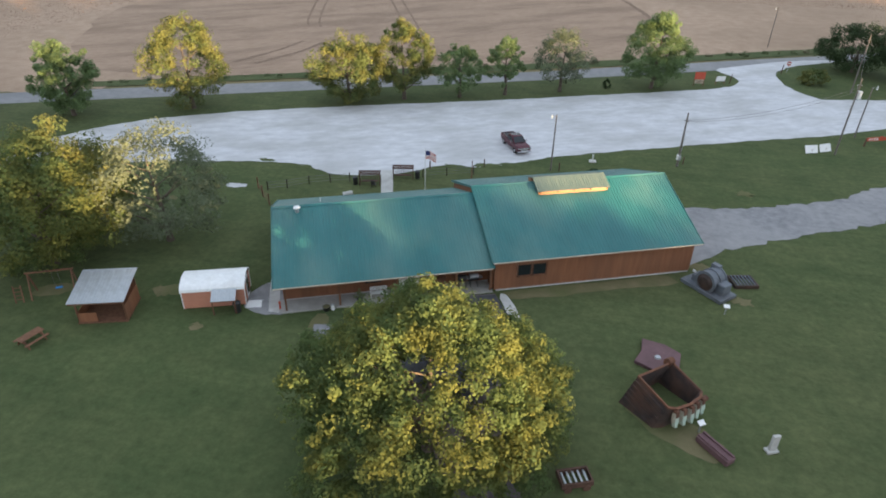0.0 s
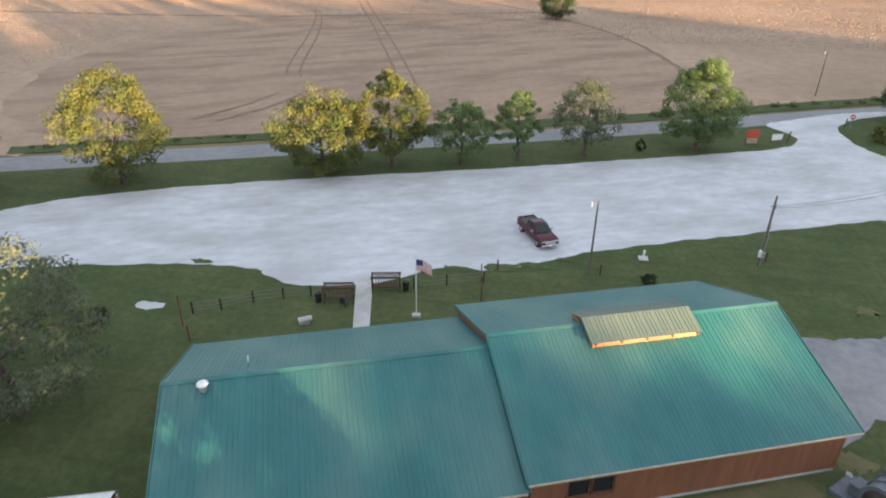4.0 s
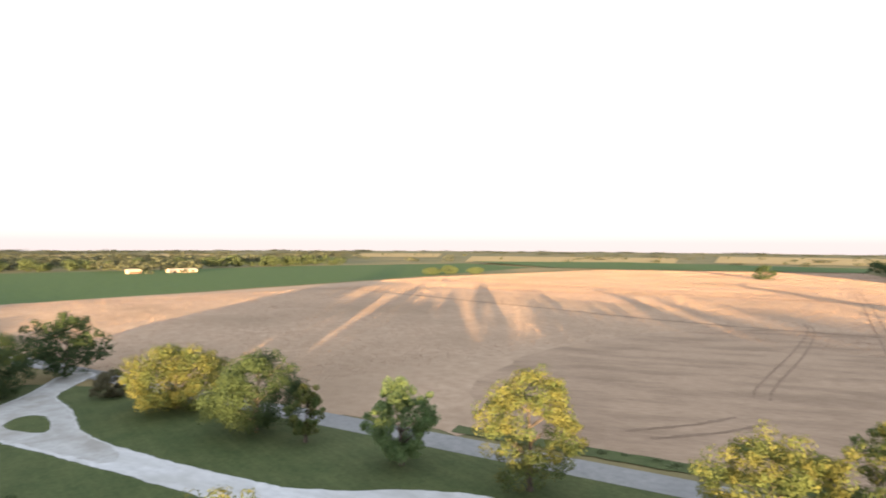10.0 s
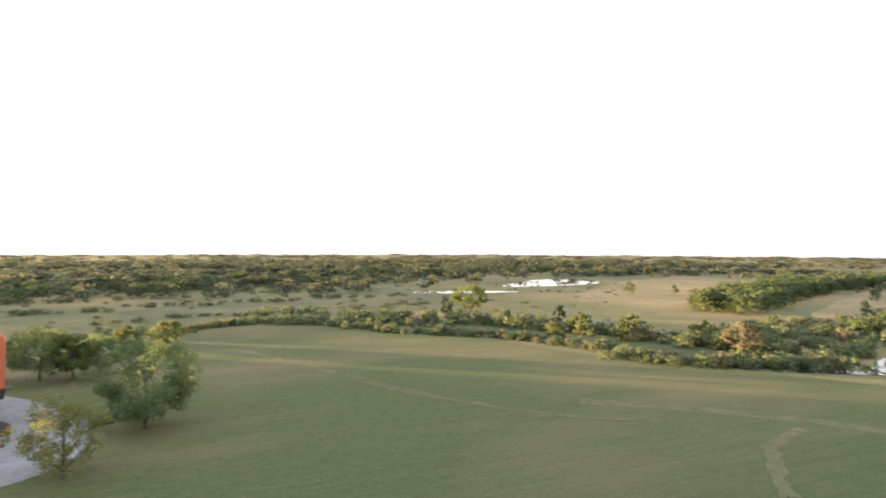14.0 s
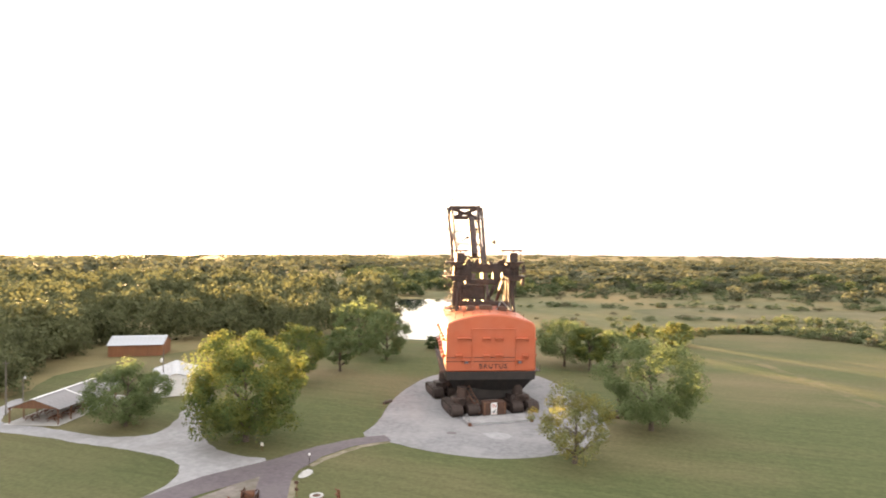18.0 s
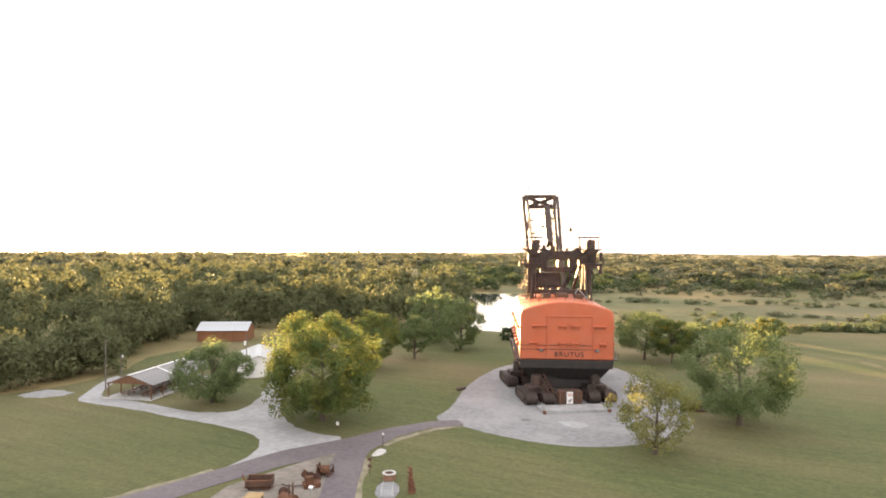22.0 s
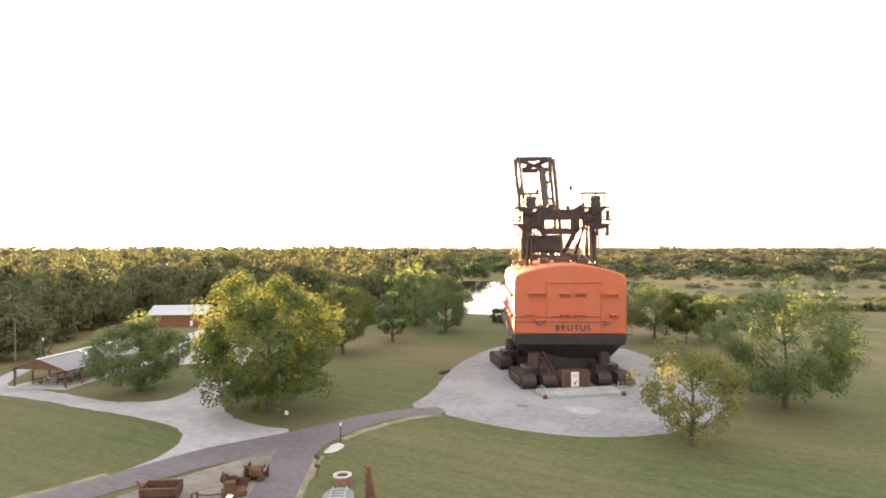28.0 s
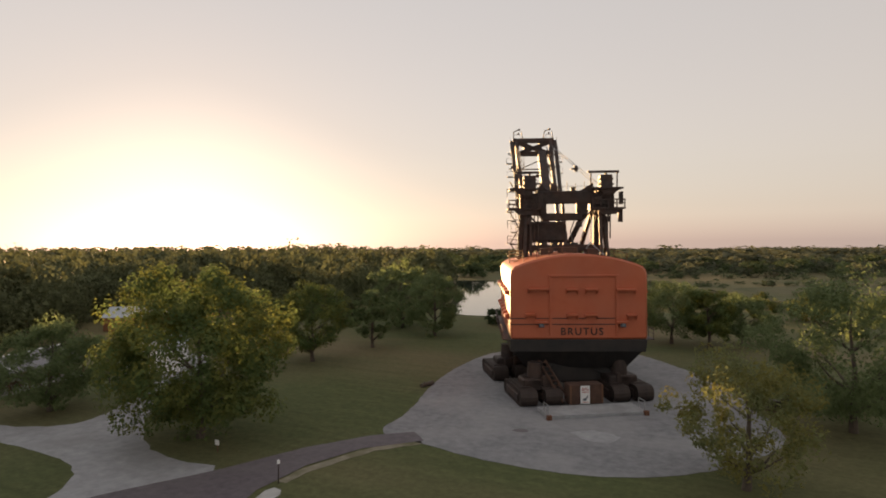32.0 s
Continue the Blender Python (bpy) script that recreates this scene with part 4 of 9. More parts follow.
thicket += [(-640 + 9 * (i % 5), 128 + i * 8, 20, 11) for i in range(11)] + [(-545, 150, 9, 6), (-548, 178, 10, 6)]
growth("far_thickets", thicket, FAR_KINDS, LEAF_FAR, "distant scattered trees and thickets", "woodland", 7)
shrubs = along(grow, [(-3, -190), (-28, -203), (-52, -184), (-67, -160), (-95, -136), (-108, -103), (-113, -85), (-123, -77), (-134, -70)], 1.0, 1.6, 4.4, 2.6)
shrubs += along(grow, [(-104, -96), (-112, -83), (-122, -76), (-134, -70.5), (-141, -64)], 0.9, 2.4, 4.6, 3.0)
shrubs += along(grow, [(-137, -69), (-142, -62), (-149, -54)], 2.2, 1.6, 4.6, 3.2)
shrubs += along(grow, [(-26, -226), (-70, -205), (-100, -190), (-122, -160), (-126, -136), (-140, -112)], 3.2, 3, 6, 3.6)
shrubs += along(grow, [(-140, -104), (-146, -92), (-150, -78), (-158, -72), (-198, -84)], 2.4, 3, 6.5, 4.2)
shrubs += along(grow, [(-152, -33), (-167, -27), (-224, -50), (-320, -92), (-420, -130)], 2.2, 3.5, 6.5, 4)
shrubs += scatter(grow, [(-150, -24), (-225, -48), (-320, -88), (-500, -160), (-540, -100), (-420, -66), (-325, -24), (-200, 22), (-150, 18), (-135, 0)], 640, 6.0, 3.4)
shrubs += scatter(grow, [(-150, -74), (-200, -90), (-330, -130), (-330, -150), (-240, -132), (-200, -130), (-158, -110)], 120, 5, 2.6)
shrubs += scatter(grow, west([(-20, -190), (-110, -205), (-170, -140), (-230, -120), (-420, -230), (-300, -400), (-60, -330), (0, -300)]), 110, 4.2, 1.3)
shrubs += along(grow, [(-58, -204), (-82, -186), (-104, -168), (-118, -146), (-128, -124), (-136, -104), (-146, -84)], 1.5, 3.0, 6.0, 4.2)
shrubs += along(grow, [(2, -184), (-20, -206), (-46, -204), (-70, -186), (-88, -166)], 1.6, 2.5, 4.6, 2.4)
for line, wide, high in (([(44, -214), (0, -232), (-60, -240), (-132, -250)], 5.5, 1.8), ([(64, -262), (0, -280), (-80, -300), (-120, -300)], 7, 2.4), ([(84, -320), (0, -336), (-100, -346)], 8.5, 3.2), ([(90, -352), (-30, -372), (-130, -380)], 10, 4)):
    shrubs += along(grow, line, wide * 0.75, wide * 0.7, wide, high)
shrubs += scatter(grow, [(-134, 20), (-158, 30), (-215, 0), (-205, -34), (-166, -26), (-148, -18), (-135, 2)], 130, 5.0, 3.0)
shrubs += along(grow, [(40, -176), (16, -188), (0, -180)], 1.8, 2.5, 5.0, 2.8)
shrubs += scatter(grow, [(-150, -78), (-205, -98), (-215, -125), (-168, -128), (-142, -108)], 90, 6.0, 3.2)
shrubs += along(grow, west([(36, -165), (40, -210), (54, -276)]), 4, 3, 7, 5)
shrubs += along(grow, [(-74, 93), (-41, 106), (13, 128), (51, 147), (110, 172)], 3.5, 0.8, 2.2, 0.9)
growth("shrubs", [p for i, p in enumerate(shrubs) if i % 7 == 0], LOW_KINDS, LEAF_SHRUB, "olive and tan shrubs along the water", "shrub", 5)
growth("green_shrubs", [p for i, p in enumerate(shrubs) if i % 7], LOW_KINDS, LEAF_THICKET, "green shrubs along the water", "shrub", 9)
sheet("worn_patch", [(28.3, -62.4), (25, -60.5), (23.6, -61.8), (23.8, -64), (27.1, -64.3)], 0.04, LOOP_GRAVEL, "pale worn patch in the gravel pad", "gravel", 1, 0.35, 0.4)
sheet("damp_patch", [(33.6, -61.2), (32.6, -60.6), (31.6, -61.3), (32.4, -62.2)], 0.04, TAR, "small dark damp patch on the gravel pad", "gravel", 1, 0.4, 0.1)
sheet("bare_patch", [(8.2, -74.6), (12, -75.2), (13.4, -78.5), (11, -80.6), (8, -78.5)], 0.02, DIRT, "bare earth beside the claw relic", "ground", 2, 0.6, 0.5)
sheet("concrete_pad", [(-11.2, 35.7), (-9.5, 36), (-8.9, 33.9), (-10.6, 33.6)], 0.03, GREY_GRAVEL, "small worn concrete pad on the lawn", "path", 0, 0.6, 0.08)
for x, y, r in ((-25.4, 37.7, 1.6), (-46.5, 47.5, 1.8), (-20.5, 33.5, 0.8), (-6, 30.5, 0.6), (24.5, 46.5, 1.2), (21.8, 51.6, 1.6), (-35.5, 54.5, 0.9), (30, 70, 1.6), (7.2, 67.0, 1.0)):
    sheet("bare_patch", [(x + r * math.cos(i * 1.05) * (1 + 0.3 * math.sin(i * 2.3 + x)), y + 0.6 * r * math.sin(i * 1.05)) for i in range(6)], 0.02, DIRT, "thin worn patch in the lawn", "ground", 2, 0.22, 0.45 * r + 0.15)
sheet("bare_patch", [(-29.8 + 1.4 * math.cos(i), 59.2 + 0.7 * math.sin(i)) for i in range(6)], 0.02, GRAVEL, "scatter of pale gravel on the lawn", "gravel", 2, 0.3, 0.3)
strip("wall_strip", [(3.6, 42.9), (8, 44.6), (13, 46.6), (19, 49.0)], 1.4, 0.02, DIRT, "bare earth strip along the wall", "ground", 0.4)
for x, y, r in ((-1.0, 71.6, 1.5), (1.8, 72.6, 1.1), (-5.2, 70.6, 0.9), (4.6, 74.4, 0.8), (-24.5, 66.3, 1.0), (-29.5, 67.2, 0.8)):
    sheet("grass_tuft", [(x + r * 1.5 * math.cos(k * 1.05) * (1 + 0.3 * math.sin(k * 2.3 + x)), y + 0.6 * r * math.sin(k * 1.05)) for k in range(6)], 0.045, GRASS, "grass creeping over the gravel", "lawn", 2, 0.3, 0.35)
# ---- paints ----
TEAL = surface("teal_roof_paint", (0.014, 0.108, 0.108), (0.026, 0.142, 0.142), 0.5, 0.45, bump=0.05, bump_scale=3, depth=0.01,
               stain=(0.13, 0.215, 0.185), stain_scale=0.3, stain_amount=0.36, coords="World", stretch=(0.8, 0.45, 0.45), turn=21.8)
SIDING = surface("brown_board_siding", (0.19, 0.075, 0.035), (0.27, 0.115, 0.055), 3, 0.8, bump=0.4, bump_scale=7, depth=0.02,
                 stain=(0.15, 0.07, 0.04), stain_scale=0.4, stretch=(1, 1, 0.08), vary=0.08)
BROWN_WOOD = surface("brown_stained_wood", (0.1, 0.045, 0.025), (0.2, 0.095, 0.05), 4, 0.75, bump=0.3, bump_scale=12, depth=0.01, stretch=(1, 1, 0.2), vary=0.12)
WHITE = surface("white_paint", (0.68, 0.68, 0.68), (0.82, 0.82, 0.81), 3, 0.5, bump=0.05, stain=(0.55, 0.53, 0.5), stain_scale=0.8, stain_amount=0.35)
GREY_METAL = surface("grey_sheet_metal", (0.36, 0.38, 0.4), (0.5, 0.52, 0.54), 1.5, 0.42, 0.6, bump=0.05, stain=(0.28, 0.27, 0.26), stain_scale=0.5)
SALMON = surface("salmon_painted_boards", (0.48, 0.2, 0.13), (0.58, 0.26, 0.17), 2, 0.7, bump=0.15, bump_scale=8, stain=(0.4, 0.18, 0.12), stain_scale=0.5)
BLACK = surface("black_plastic", (0.015, 0.015, 0.016), (0.035, 0.035, 0.037), 5, 0.45, bump=0.1)
DARK_STEEL = surface("dark_weathered_steel", (0.03, 0.022, 0.02), (0.075, 0.055, 0.05), 1.3, 0.6, 0.35, bump=0.3, bump_scale=5, stain=(0.11, 0.055, 0.035), stain_scale=0.4, vary=0.1)
RUST = surface("rusty_steel", (0.1, 0.04, 0.022), (0.22, 0.095, 0.05), 2.2, 0.85, 0.15, bump=0.4, bump_scale=9, stain=(0.06, 0.035, 0.03), stain_scale=0.7, vary=0.12)
RUST_DARK = surface("dark_brown_rust", (0.055, 0.03, 0.022), (0.12, 0.065, 0.048), 2, 0.8, 0.2, bump=0.4, bump_scale=8, stain=(0.16, 0.08, 0.05), stain_scale=0.6)
PLUM = surface("plum_rusted_plate", (0.12, 0.065, 0.07), (0.17, 0.095, 0.1), 1.5, 0.75, 0.2, bump=0.2, stain=(0.09, 0.05, 0.05), stain_scale=0.5)
PALE_GREEN = surface("pale_green_patina", (0.3, 0.42, 0.35), (0.48, 0.55, 0.46), 3, 0.75, bump=0.2, stain=(0.25, 0.13, 0.08), stain_scale=1.2, stain_amount=0.7)
GREY_PAINT = surface("blue_grey_machine_paint", (0.1, 0.115, 0.135), (0.17, 0.185, 0.21), 2, 0.6, 0.2, bump=0.2, stain=(0.08, 0.075, 0.075), stain_scale=0.8)
GLASS = surface("dark_window_glass", (0.012, 0.016, 0.02), (0.02, 0.026, 0.03), 1, 0.08, 0.0, bump=0)
MAROON = surface("maroon_car_paint", (0.062, 0.008, 0.016), (0.078, 0.011, 0.02), 1, 0.25, 0.3, bump=0)
CHROME = surface("chrome", (0.55, 0.55, 0.56), (0.65, 0.65, 0.66), 3, 0.2, 1.0, bump=0)
RUBBER = surface("tyre_rubber", (0.012, 0.012, 0.012), (0.025, 0.025, 0.025), 9, 0.85, bump=0.3)
POLE_WOOD = surface("weathered_pole_wood", (0.11, 0.095, 0.08), (0.18, 0.16, 0.14), 5, 0.9, bump=0.4, bump_scale=10, stretch=(1, 1, 0.1))
RED_PAINT = surface("red_sign_paint", (0.42, 0.06, 0.03), (0.52, 0.09, 0.045), 2, 0.6, bump=0.05)
ORANGE = surface("orange_machine_paint", (0.46, 0.102, 0.045), (0.54, 0.132, 0.06), 0.5, 0.5, bump=0.12, bump_scale=0.8, depth=0.06,
                 stain=(0.43, 0.12, 0.065), stain_scale=0.25, stain_amount=0.6)
CHARCOAL = surface("charcoal_paint", (0.012, 0.011, 0.011), (0.026, 0.023, 0.023), 0.8, 0.6, bump=0.15, bump_scale=2, stain=(0.04, 0.028, 0.024), stain_scale=0.4)
PAINT_AND_SUN_YELLOW = surface("faded_yellow_paint_and_sun", (0.3, 0.2, 0.09), (0.4, 0.28, 0.13), 2, 0.7, bump=0.2, stain=(0.25, 0.12, 0.05), stain_scale=1)
BLUE_PLASTIC = surface("blue_plastic", (0.03, 0.2, 0.5), (0.04, 0.24, 0.58), 3, 0.5, bump=0)
CLOTH = surface("flag_cloth", (0.55, 0.4, 0.42), (0.65, 0.5, 0.52), 5, 0.9, bump=0.1)
NAVY = surface("navy_cloth", (0.03, 0.04, 0.12), (0.04, 0.055, 0.15), 5, 0.9, bump=0.1)
WIRE = surface("grey_wire", (0.12, 0.12, 0.12), (0.18, 0.18, 0.18), 5, 0.6, 0.5, bump=0)
SAND = surface("pale_sand", (0.4, 0.33, 0.25), (0.52, 0.44, 0.34), 2, 0.95, bump=0.4, bump_scale=8, depth=0.05)
ASPHALT_SHINGLE = surface("grey_roofing", (0.17, 0.165, 0.17), (0.26, 0.25, 0.255), 3, 0.85, bump=0.3, bump_scale=12, stain=(0.32, 0.31, 0.3), stain_scale=0.5)


# ---- museum building ----
def ribbed_panel(length, width, material, rise=0.02):
    """A roof sheet along +y with three ribs."""
    s = Shape()
    s.box(0, length / 2, -0.03, width - 0.002, length, 0.03)
    for x in (-width / 2 + 0.05, -width / 6 + 0.02, width / 6 - 0.02):
        s.prism([(x - 0.035, 0), (x + 0.035, 0), (x + 0.015, rise), (x - 0.015, rise)], 0, length, "y")
    return s.mesh("roof_panel", material)


def roof_slope(parent, u0, u1, v0, z0, v1, z1, count, material=None, label=""):
    """Sheets side by side from the eave (v0, z0) to the ridge (v1, z1)."""
    run = math.hypot(v1 - v0, z1 - z0)
    width = (u1 - u0) / count
    me = ribbed_panel(run, width, material or TEAL)
    pitch = math.degrees(math.atan2(z1 - z0, abs(v1 - v0)))
    for i in range(count):
        u = u0 + (i + 0.5) * width
        part("roof_panel", me, None, parent, label, at=pose(u, v0, z0, pitch, 0, 0) if v1 > v0 else pose(u, v0, z0, pitch, 0, 180))


museum = thing("museum_building", pose(-14.6, 36.4, 0, 0, 0, 21.8), "long brown-sided building with a teal metal gable roof", "building")
part("foundation", Shape().box(9.6, 9.0, -0.1, 18.2, 14.4, 0.25).box(28.5, 8.6, -0.1, 18.9, 16.8, 0.22), CONCRETE, museum, bevel=0.02)
part("porch_slab", Shape().box(9.4, 0.95, -0.1, 18.6, 1.9, 0.22), PORCH, museum, "pale grey concrete porch slab", bevel=0.02)
# west front wall under the porch, with the door opening
for a, b, z0, z1 in ((0.5, 10.5, 0.12, 3.4), (12.5, 18.8, 0.12, 3.4), (10.5, 12.5, 2.2, 3.4)):
    part("porch_wall", Shape().box((a + b) / 2, 2.0, z0, b - a, 0.18, z1 - z0), SIDING, museum)
part("gable_wall", Shape().prism([(1.9, 0.12), (15.9, 0.12), (15.9, 2.65), (8.15, 5.8), (1.9, 3.3)], 0.42, 0.6, "x"), SIDING, museum)
part("back_wall", Shape().box(9.7, 15.9, 0.12, 18.3, 0.18, 2.55), SIDING, museum)
for a, b, z0, z1 in ((18.85, 20.9, 0.12, 3.05), (23.7, 38.0, 0.12, 3.05), (20.9, 23.7, 0.12, 1.3), (20.9, 23.7, 2.55, 3.05)):
    part("hall_wall", Shape().box((a + b) / 2, 0.35, z0, b - a, 0.2, z1 - z0), SIDING, museum)
part("hall_gable_wall", Shape().prism([(0.46, 0.12), (16.8, 0.12), (16.8, 3.05), (8.6, 6.3), (0.46, 3.05)], 37.8, 38.0, "x"), SIDING, museum)
part("hall_gable_wall", Shape().prism([(0.46, 0.12), (16.8, 0.12), (16.8, 3.05), (8.6, 6.3), (0.46, 3.05)], 18.66, 18.84, "x"), SIDING, museum)
part("hall_back_wall", Shape().box(28.4, 16.8, 0.12, 19.0, 0.2, 2.9), SIDING, museum)
roof_slope(museum, -0.15, 18.75, -0.2, 2.72, 8.15, 6.0, 21)
roof_slope(museum, -0.15, 18.75, 16.4, 2.72, 8.15, 6.0, 21)
roof_slope(museum, 18.55, 38.6, -0.15, 3.2, 8.6, 6.5, 22)
roof_slope(museum, 18.55, 38.6, 17.3, 3.2, 8.6, 6.5, 22)
for u0, u1, v, z in ((-0.15, 18.75, 8.15, 6.02), (18.55, 38.6, 8.6, 6.52)):
    part("ridge_cap", Shape().prism([(v - 0.22, z - 0.06), (v, z + 0.06), (v + 0.22, z - 0.06), (v, z + 0.02)], u0, u1, "x"), TEAL, museum)
for u0, u1, v, z in ((-0.15, 18.55, -0.24, 2.62), (18.55, 38.6, -0.19, 3.1)):
    part("fascia", Shape().box((u0 + u1) / 2, v, z, u1 - u0, 0.04, 0.1), surface("gutter_tan", (0.5, 0.42, 0.33), (0.6, 0.51, 0.41), 2, 0.6, bump=0), museum, "pale tan eave trim")
for u, (v0, z0), (v1, z1) in ((18.5, (-0.15, 3.15), (8.6, 6.45)), (18.5, (17.3, 3.15), (8.6, 6.45)), (38.64, (-0.15, 3.15), (8.6, 6.45)), (38.64, (17.3, 3.15), (8.6, 6.45)),
                              (-0.19, (-0.2, 2.67), (8.15, 5.95)), (-0.19, (16.4, 2.67), (8.15, 5.95))):
    part("rake_trim", Shape().beam((u, v0, z0), (u, v1, z1), 0.06, 0.2), TEAL, museum)
for u in (0.7, 5.2, 10.0, 12.2, 15.4, 18.5):
    part("porch_post", Shape().box(u, 0.3, 0.1, 0.16, 0.16, 2.6), BROWN_WOOD, museum, bevel=0.01)
part("porch_beam", Shape().box(9.5, 0.3, 2.5, 18.4, 0.14, 0.22), BROWN_WOOD, museum)
part("corner_board", Shape().box(37.98, 0.24, 0.12, 0.12, 0.06, 2.9), surface("trim_brown", (0.22, 0.1, 0.05), (0.3, 0.14, 0.075), 3, 0.7, bump=0.1), museum)
# double door with a fanlight
door = part("door", Shape().box(11.0, 1.96, 0.14, 0.96, 0.06, 2.02), WHITE, museum, "white panelled double door leaf")
part("door_panel", Shape().box(11.0, 1.91, 0.3, 0.66, 0.03, 0.7).box(11.0, 1.91, 1.15, 0.66, 0.03, 0.45), WHITE, door, bevel=0.01)
part("fanlight", Shape().box(11.0, 1.91, 1.75, 0.66, 0.03, 0.26), GLASS, door)
part("door_handle", Shape().tube((11.4, 1.9, 1.05), (11.4, 1.84, 1.05), 0.035), DARK_STEEL, door)
door = part("door", Shape().box(12.0, 1.96, 0.14, 0.96, 0.06, 2.02), WHITE, museum, "white panelled double door leaf")
part("door_panel", Shape().box(12.0, 1.91, 0.3, 0.66, 0.03, 0.7).box(12.0, 1.91, 1.15, 0.66, 0.03, 0.45), WHITE, door, bevel=0.01)
part("fanlight", Shape().box(12.0, 1.91, 1.75, 0.66, 0.03, 0.26), GLASS, door)
part("door_handle", Shape().tube((11.6, 1.9, 1.05), (11.6, 1.84, 1.05), 0.035), DARK_STEEL, door)
for u in (21.6, 23.0):
    w = part("window", Shape().box(u, 0.27, 1.3, 1.3, 0.05, 0.07).box(u, 0.27, 2.48, 1.3, 0.05, 0.07).box(u - 0.62, 0.27, 1.3, 0.06, 0.05, 1.25).box(u + 0.62, 0.27, 1.3, 0.06, 0.05, 1.25), BROWN_WOOD, museum)
    part("pane", Shape().box(u, 0.33, 1.34, 1.2, 0.02, 1.16), GLASS, w)
    part("window_sill", Shape().box(u, 0.22, 1.22, 1.4, 0.1, 0.05), BROWN_WOOD, w)
w = part("window", Shape().box(8.2, 1.88, 1.0, 1.5, 0.06, 1.3), BROWN_WOOD, museum)
part("pane", Shape().box(8.2, 1.84, 1.06, 1.38, 0.03, 1.18), GLASS, w)
# raised ridge monitor on the hall roof
monitor = part("roof_monitor", Shape().box(28.3, 8.6, 5.2, 7.0, 3.3, 1.15), surface("monitor_wood", (0.3, 0.15, 0.075), (0.4, 0.2, 0.1), 3, 0.75, bump=0.2), museum, "orange-brown boarded ridge monitor")
FADED_ROOF = surface("faded_roof_paint", (0.08, 0.125, 0.11), (0.125, 0.16, 0.135), 0.6, 0.6, bump=0.05, bump_scale=3, depth=0.01, stain=(0.16, 0.165, 0.13), stain_scale=0.3, stain_amount=0.5)
roof_slope(monitor, 24.6, 32.0, 6.75, 6.3, 8.6, 7.0, 9, FADED_ROOF)
roof_slope(monitor, 24.6, 32.0, 10.45, 6.3, 8.6, 7.0, 9, FADED_ROOF)
for i in range(5):
    part("rafter_end", Shape().box(24.9 + i * 1.7, 6.82, 6.16, 0.1, 0.3, 0.1), BROWN_WOOD, monitor)
vent = part("roof_vent", Shape().tube((2.1, 7.5, 5.6), (2.1, 7.5, 6.12), 0.2, 0.2, 14), GREY_METAL, museum, "round white roof vent")
part("vent_cap", Shape().tube((2.1, 7.5, 6.12), (2.1, 7.5, 6.2), 0.34, 0.3, 16).tube((2.1, 7.5, 6.2), (2.1, 7.5, 6.27), 0.3, 0.1, 16), WHITE, vent)
part("vent_pipe", Shape().tube((4.2, 10.5, 4.9), (4.2, 10.5, 5.5), 0.05), WHITE, museum)
part("wall_unit", Shape().box(0.05, 9.2, 1.6, 0.7, 1.0, 0.7), GREY_METAL, museum, bevel=0.02)


def at_museum(u, v, z=0.0, turn=0.0):
    return pose(-14.6, 36.4, 0, 0, 0, 21.8) @ pose(u, v, z, 0, 0, turn)


def planter(m):
    ob = thing("potted_plant", m, "leafy green plant in a black pot on the porch", "plant")
    part("pot", Shape().tube((0, 0, 0), (0, 0, 0.42), 0.22, 0.3, 14), BLACK, ob)
    rng = np.random.default_rng(3)
    v, f = puff_leaves(rng, rng.normal(size=(14, 3)) * [0.15, 0.15, 0.22] + [0, 0, 0.85], np.full(14, 0.16), 22, 0.06)
    part("foliage", big_mesh("foliage", v, f, LEAF_GREEN), None, ob)


def trash_can(m, label, material=BLACK):
    ob = thing("trash_can", m, label, "trash can")
    part("bin", Shape().tube((0, 0, 0), (0, 0, 0.85), 0.27, 0.32, 16), material, ob, smooth=True)
    part("lid", Shape().tube((0, 0, 0.85), (0, 0, 0.92), 0.34, 0.34, 16).tube((0, 0, 0.92), (0, 0, 1.08), 0.33, 0.1, 16), material, ob, smooth=True)
    return ob


planter(at_museum(6.9, 0.35, 0.12))
pot = thing("flower_pot", at_museum(4.0, -0.1, 0.0), "low black flower pot beside the porch", "pot")
part("pot", Shape().tube((0, 0, 0), (0, 0, 0.38), 0.24, 0.34, 14), BLACK, pot)
part("soil", Shape().tube((0, 0, 0.3), (0, 0, 0.385), 0.3, 0.3, 14), DIRT, pot)
can = thing("ash_stand", at_museum(4.55, -0.1, 0.0), "small white cylinder ash stand", "ash stand")
part("body", Shape().tube((0, 0, 0), (0, 0, 0.5), 0.16, 0.16, 14), WHITE, can)
part("top", Shape().tube((0, 0, 0.5), (0, 0, 0.55), 0.17, 0.12, 14), GREY_METAL, can)
bench = thing("porch_bench", at_museum(8.6, 1.0, 0.12), "white metal bench standing on the porch", "bench")
part("seat", Shape().box(0, 0, 0.42, 1.5, 0.45, 0.05), WHITE, bench)
for i in range(3):
    part("back_slat", Shape().box(0, 0.24, 0.55 + i * 0.14, 1.5, 0.03, 0.09), WHITE, bench)
for x in (-0.7, 0.7):
    for y in (-0.18, 0.2):
        part("leg", Shape().box(x, y, 0, 0.05, 0.05, 0.42 if y < 0 else 0.95), WHITE, bench)
crate = thing("slatted_cabinet", at_museum(14.0, 1.5, 0.12), "weathered brown slatted wooden cabinet", "cabinet")
part("body", Shape().box(0, 0, 0, 1.2, 0.6, 1.15), RUST_DARK, crate)
for i in range(7):
    part("slat", Shape().box(-0.52 + i * 0.173, -0.32, 0.03, 0.12, 0.03, 1.1), BROWN_WOOD, crate)
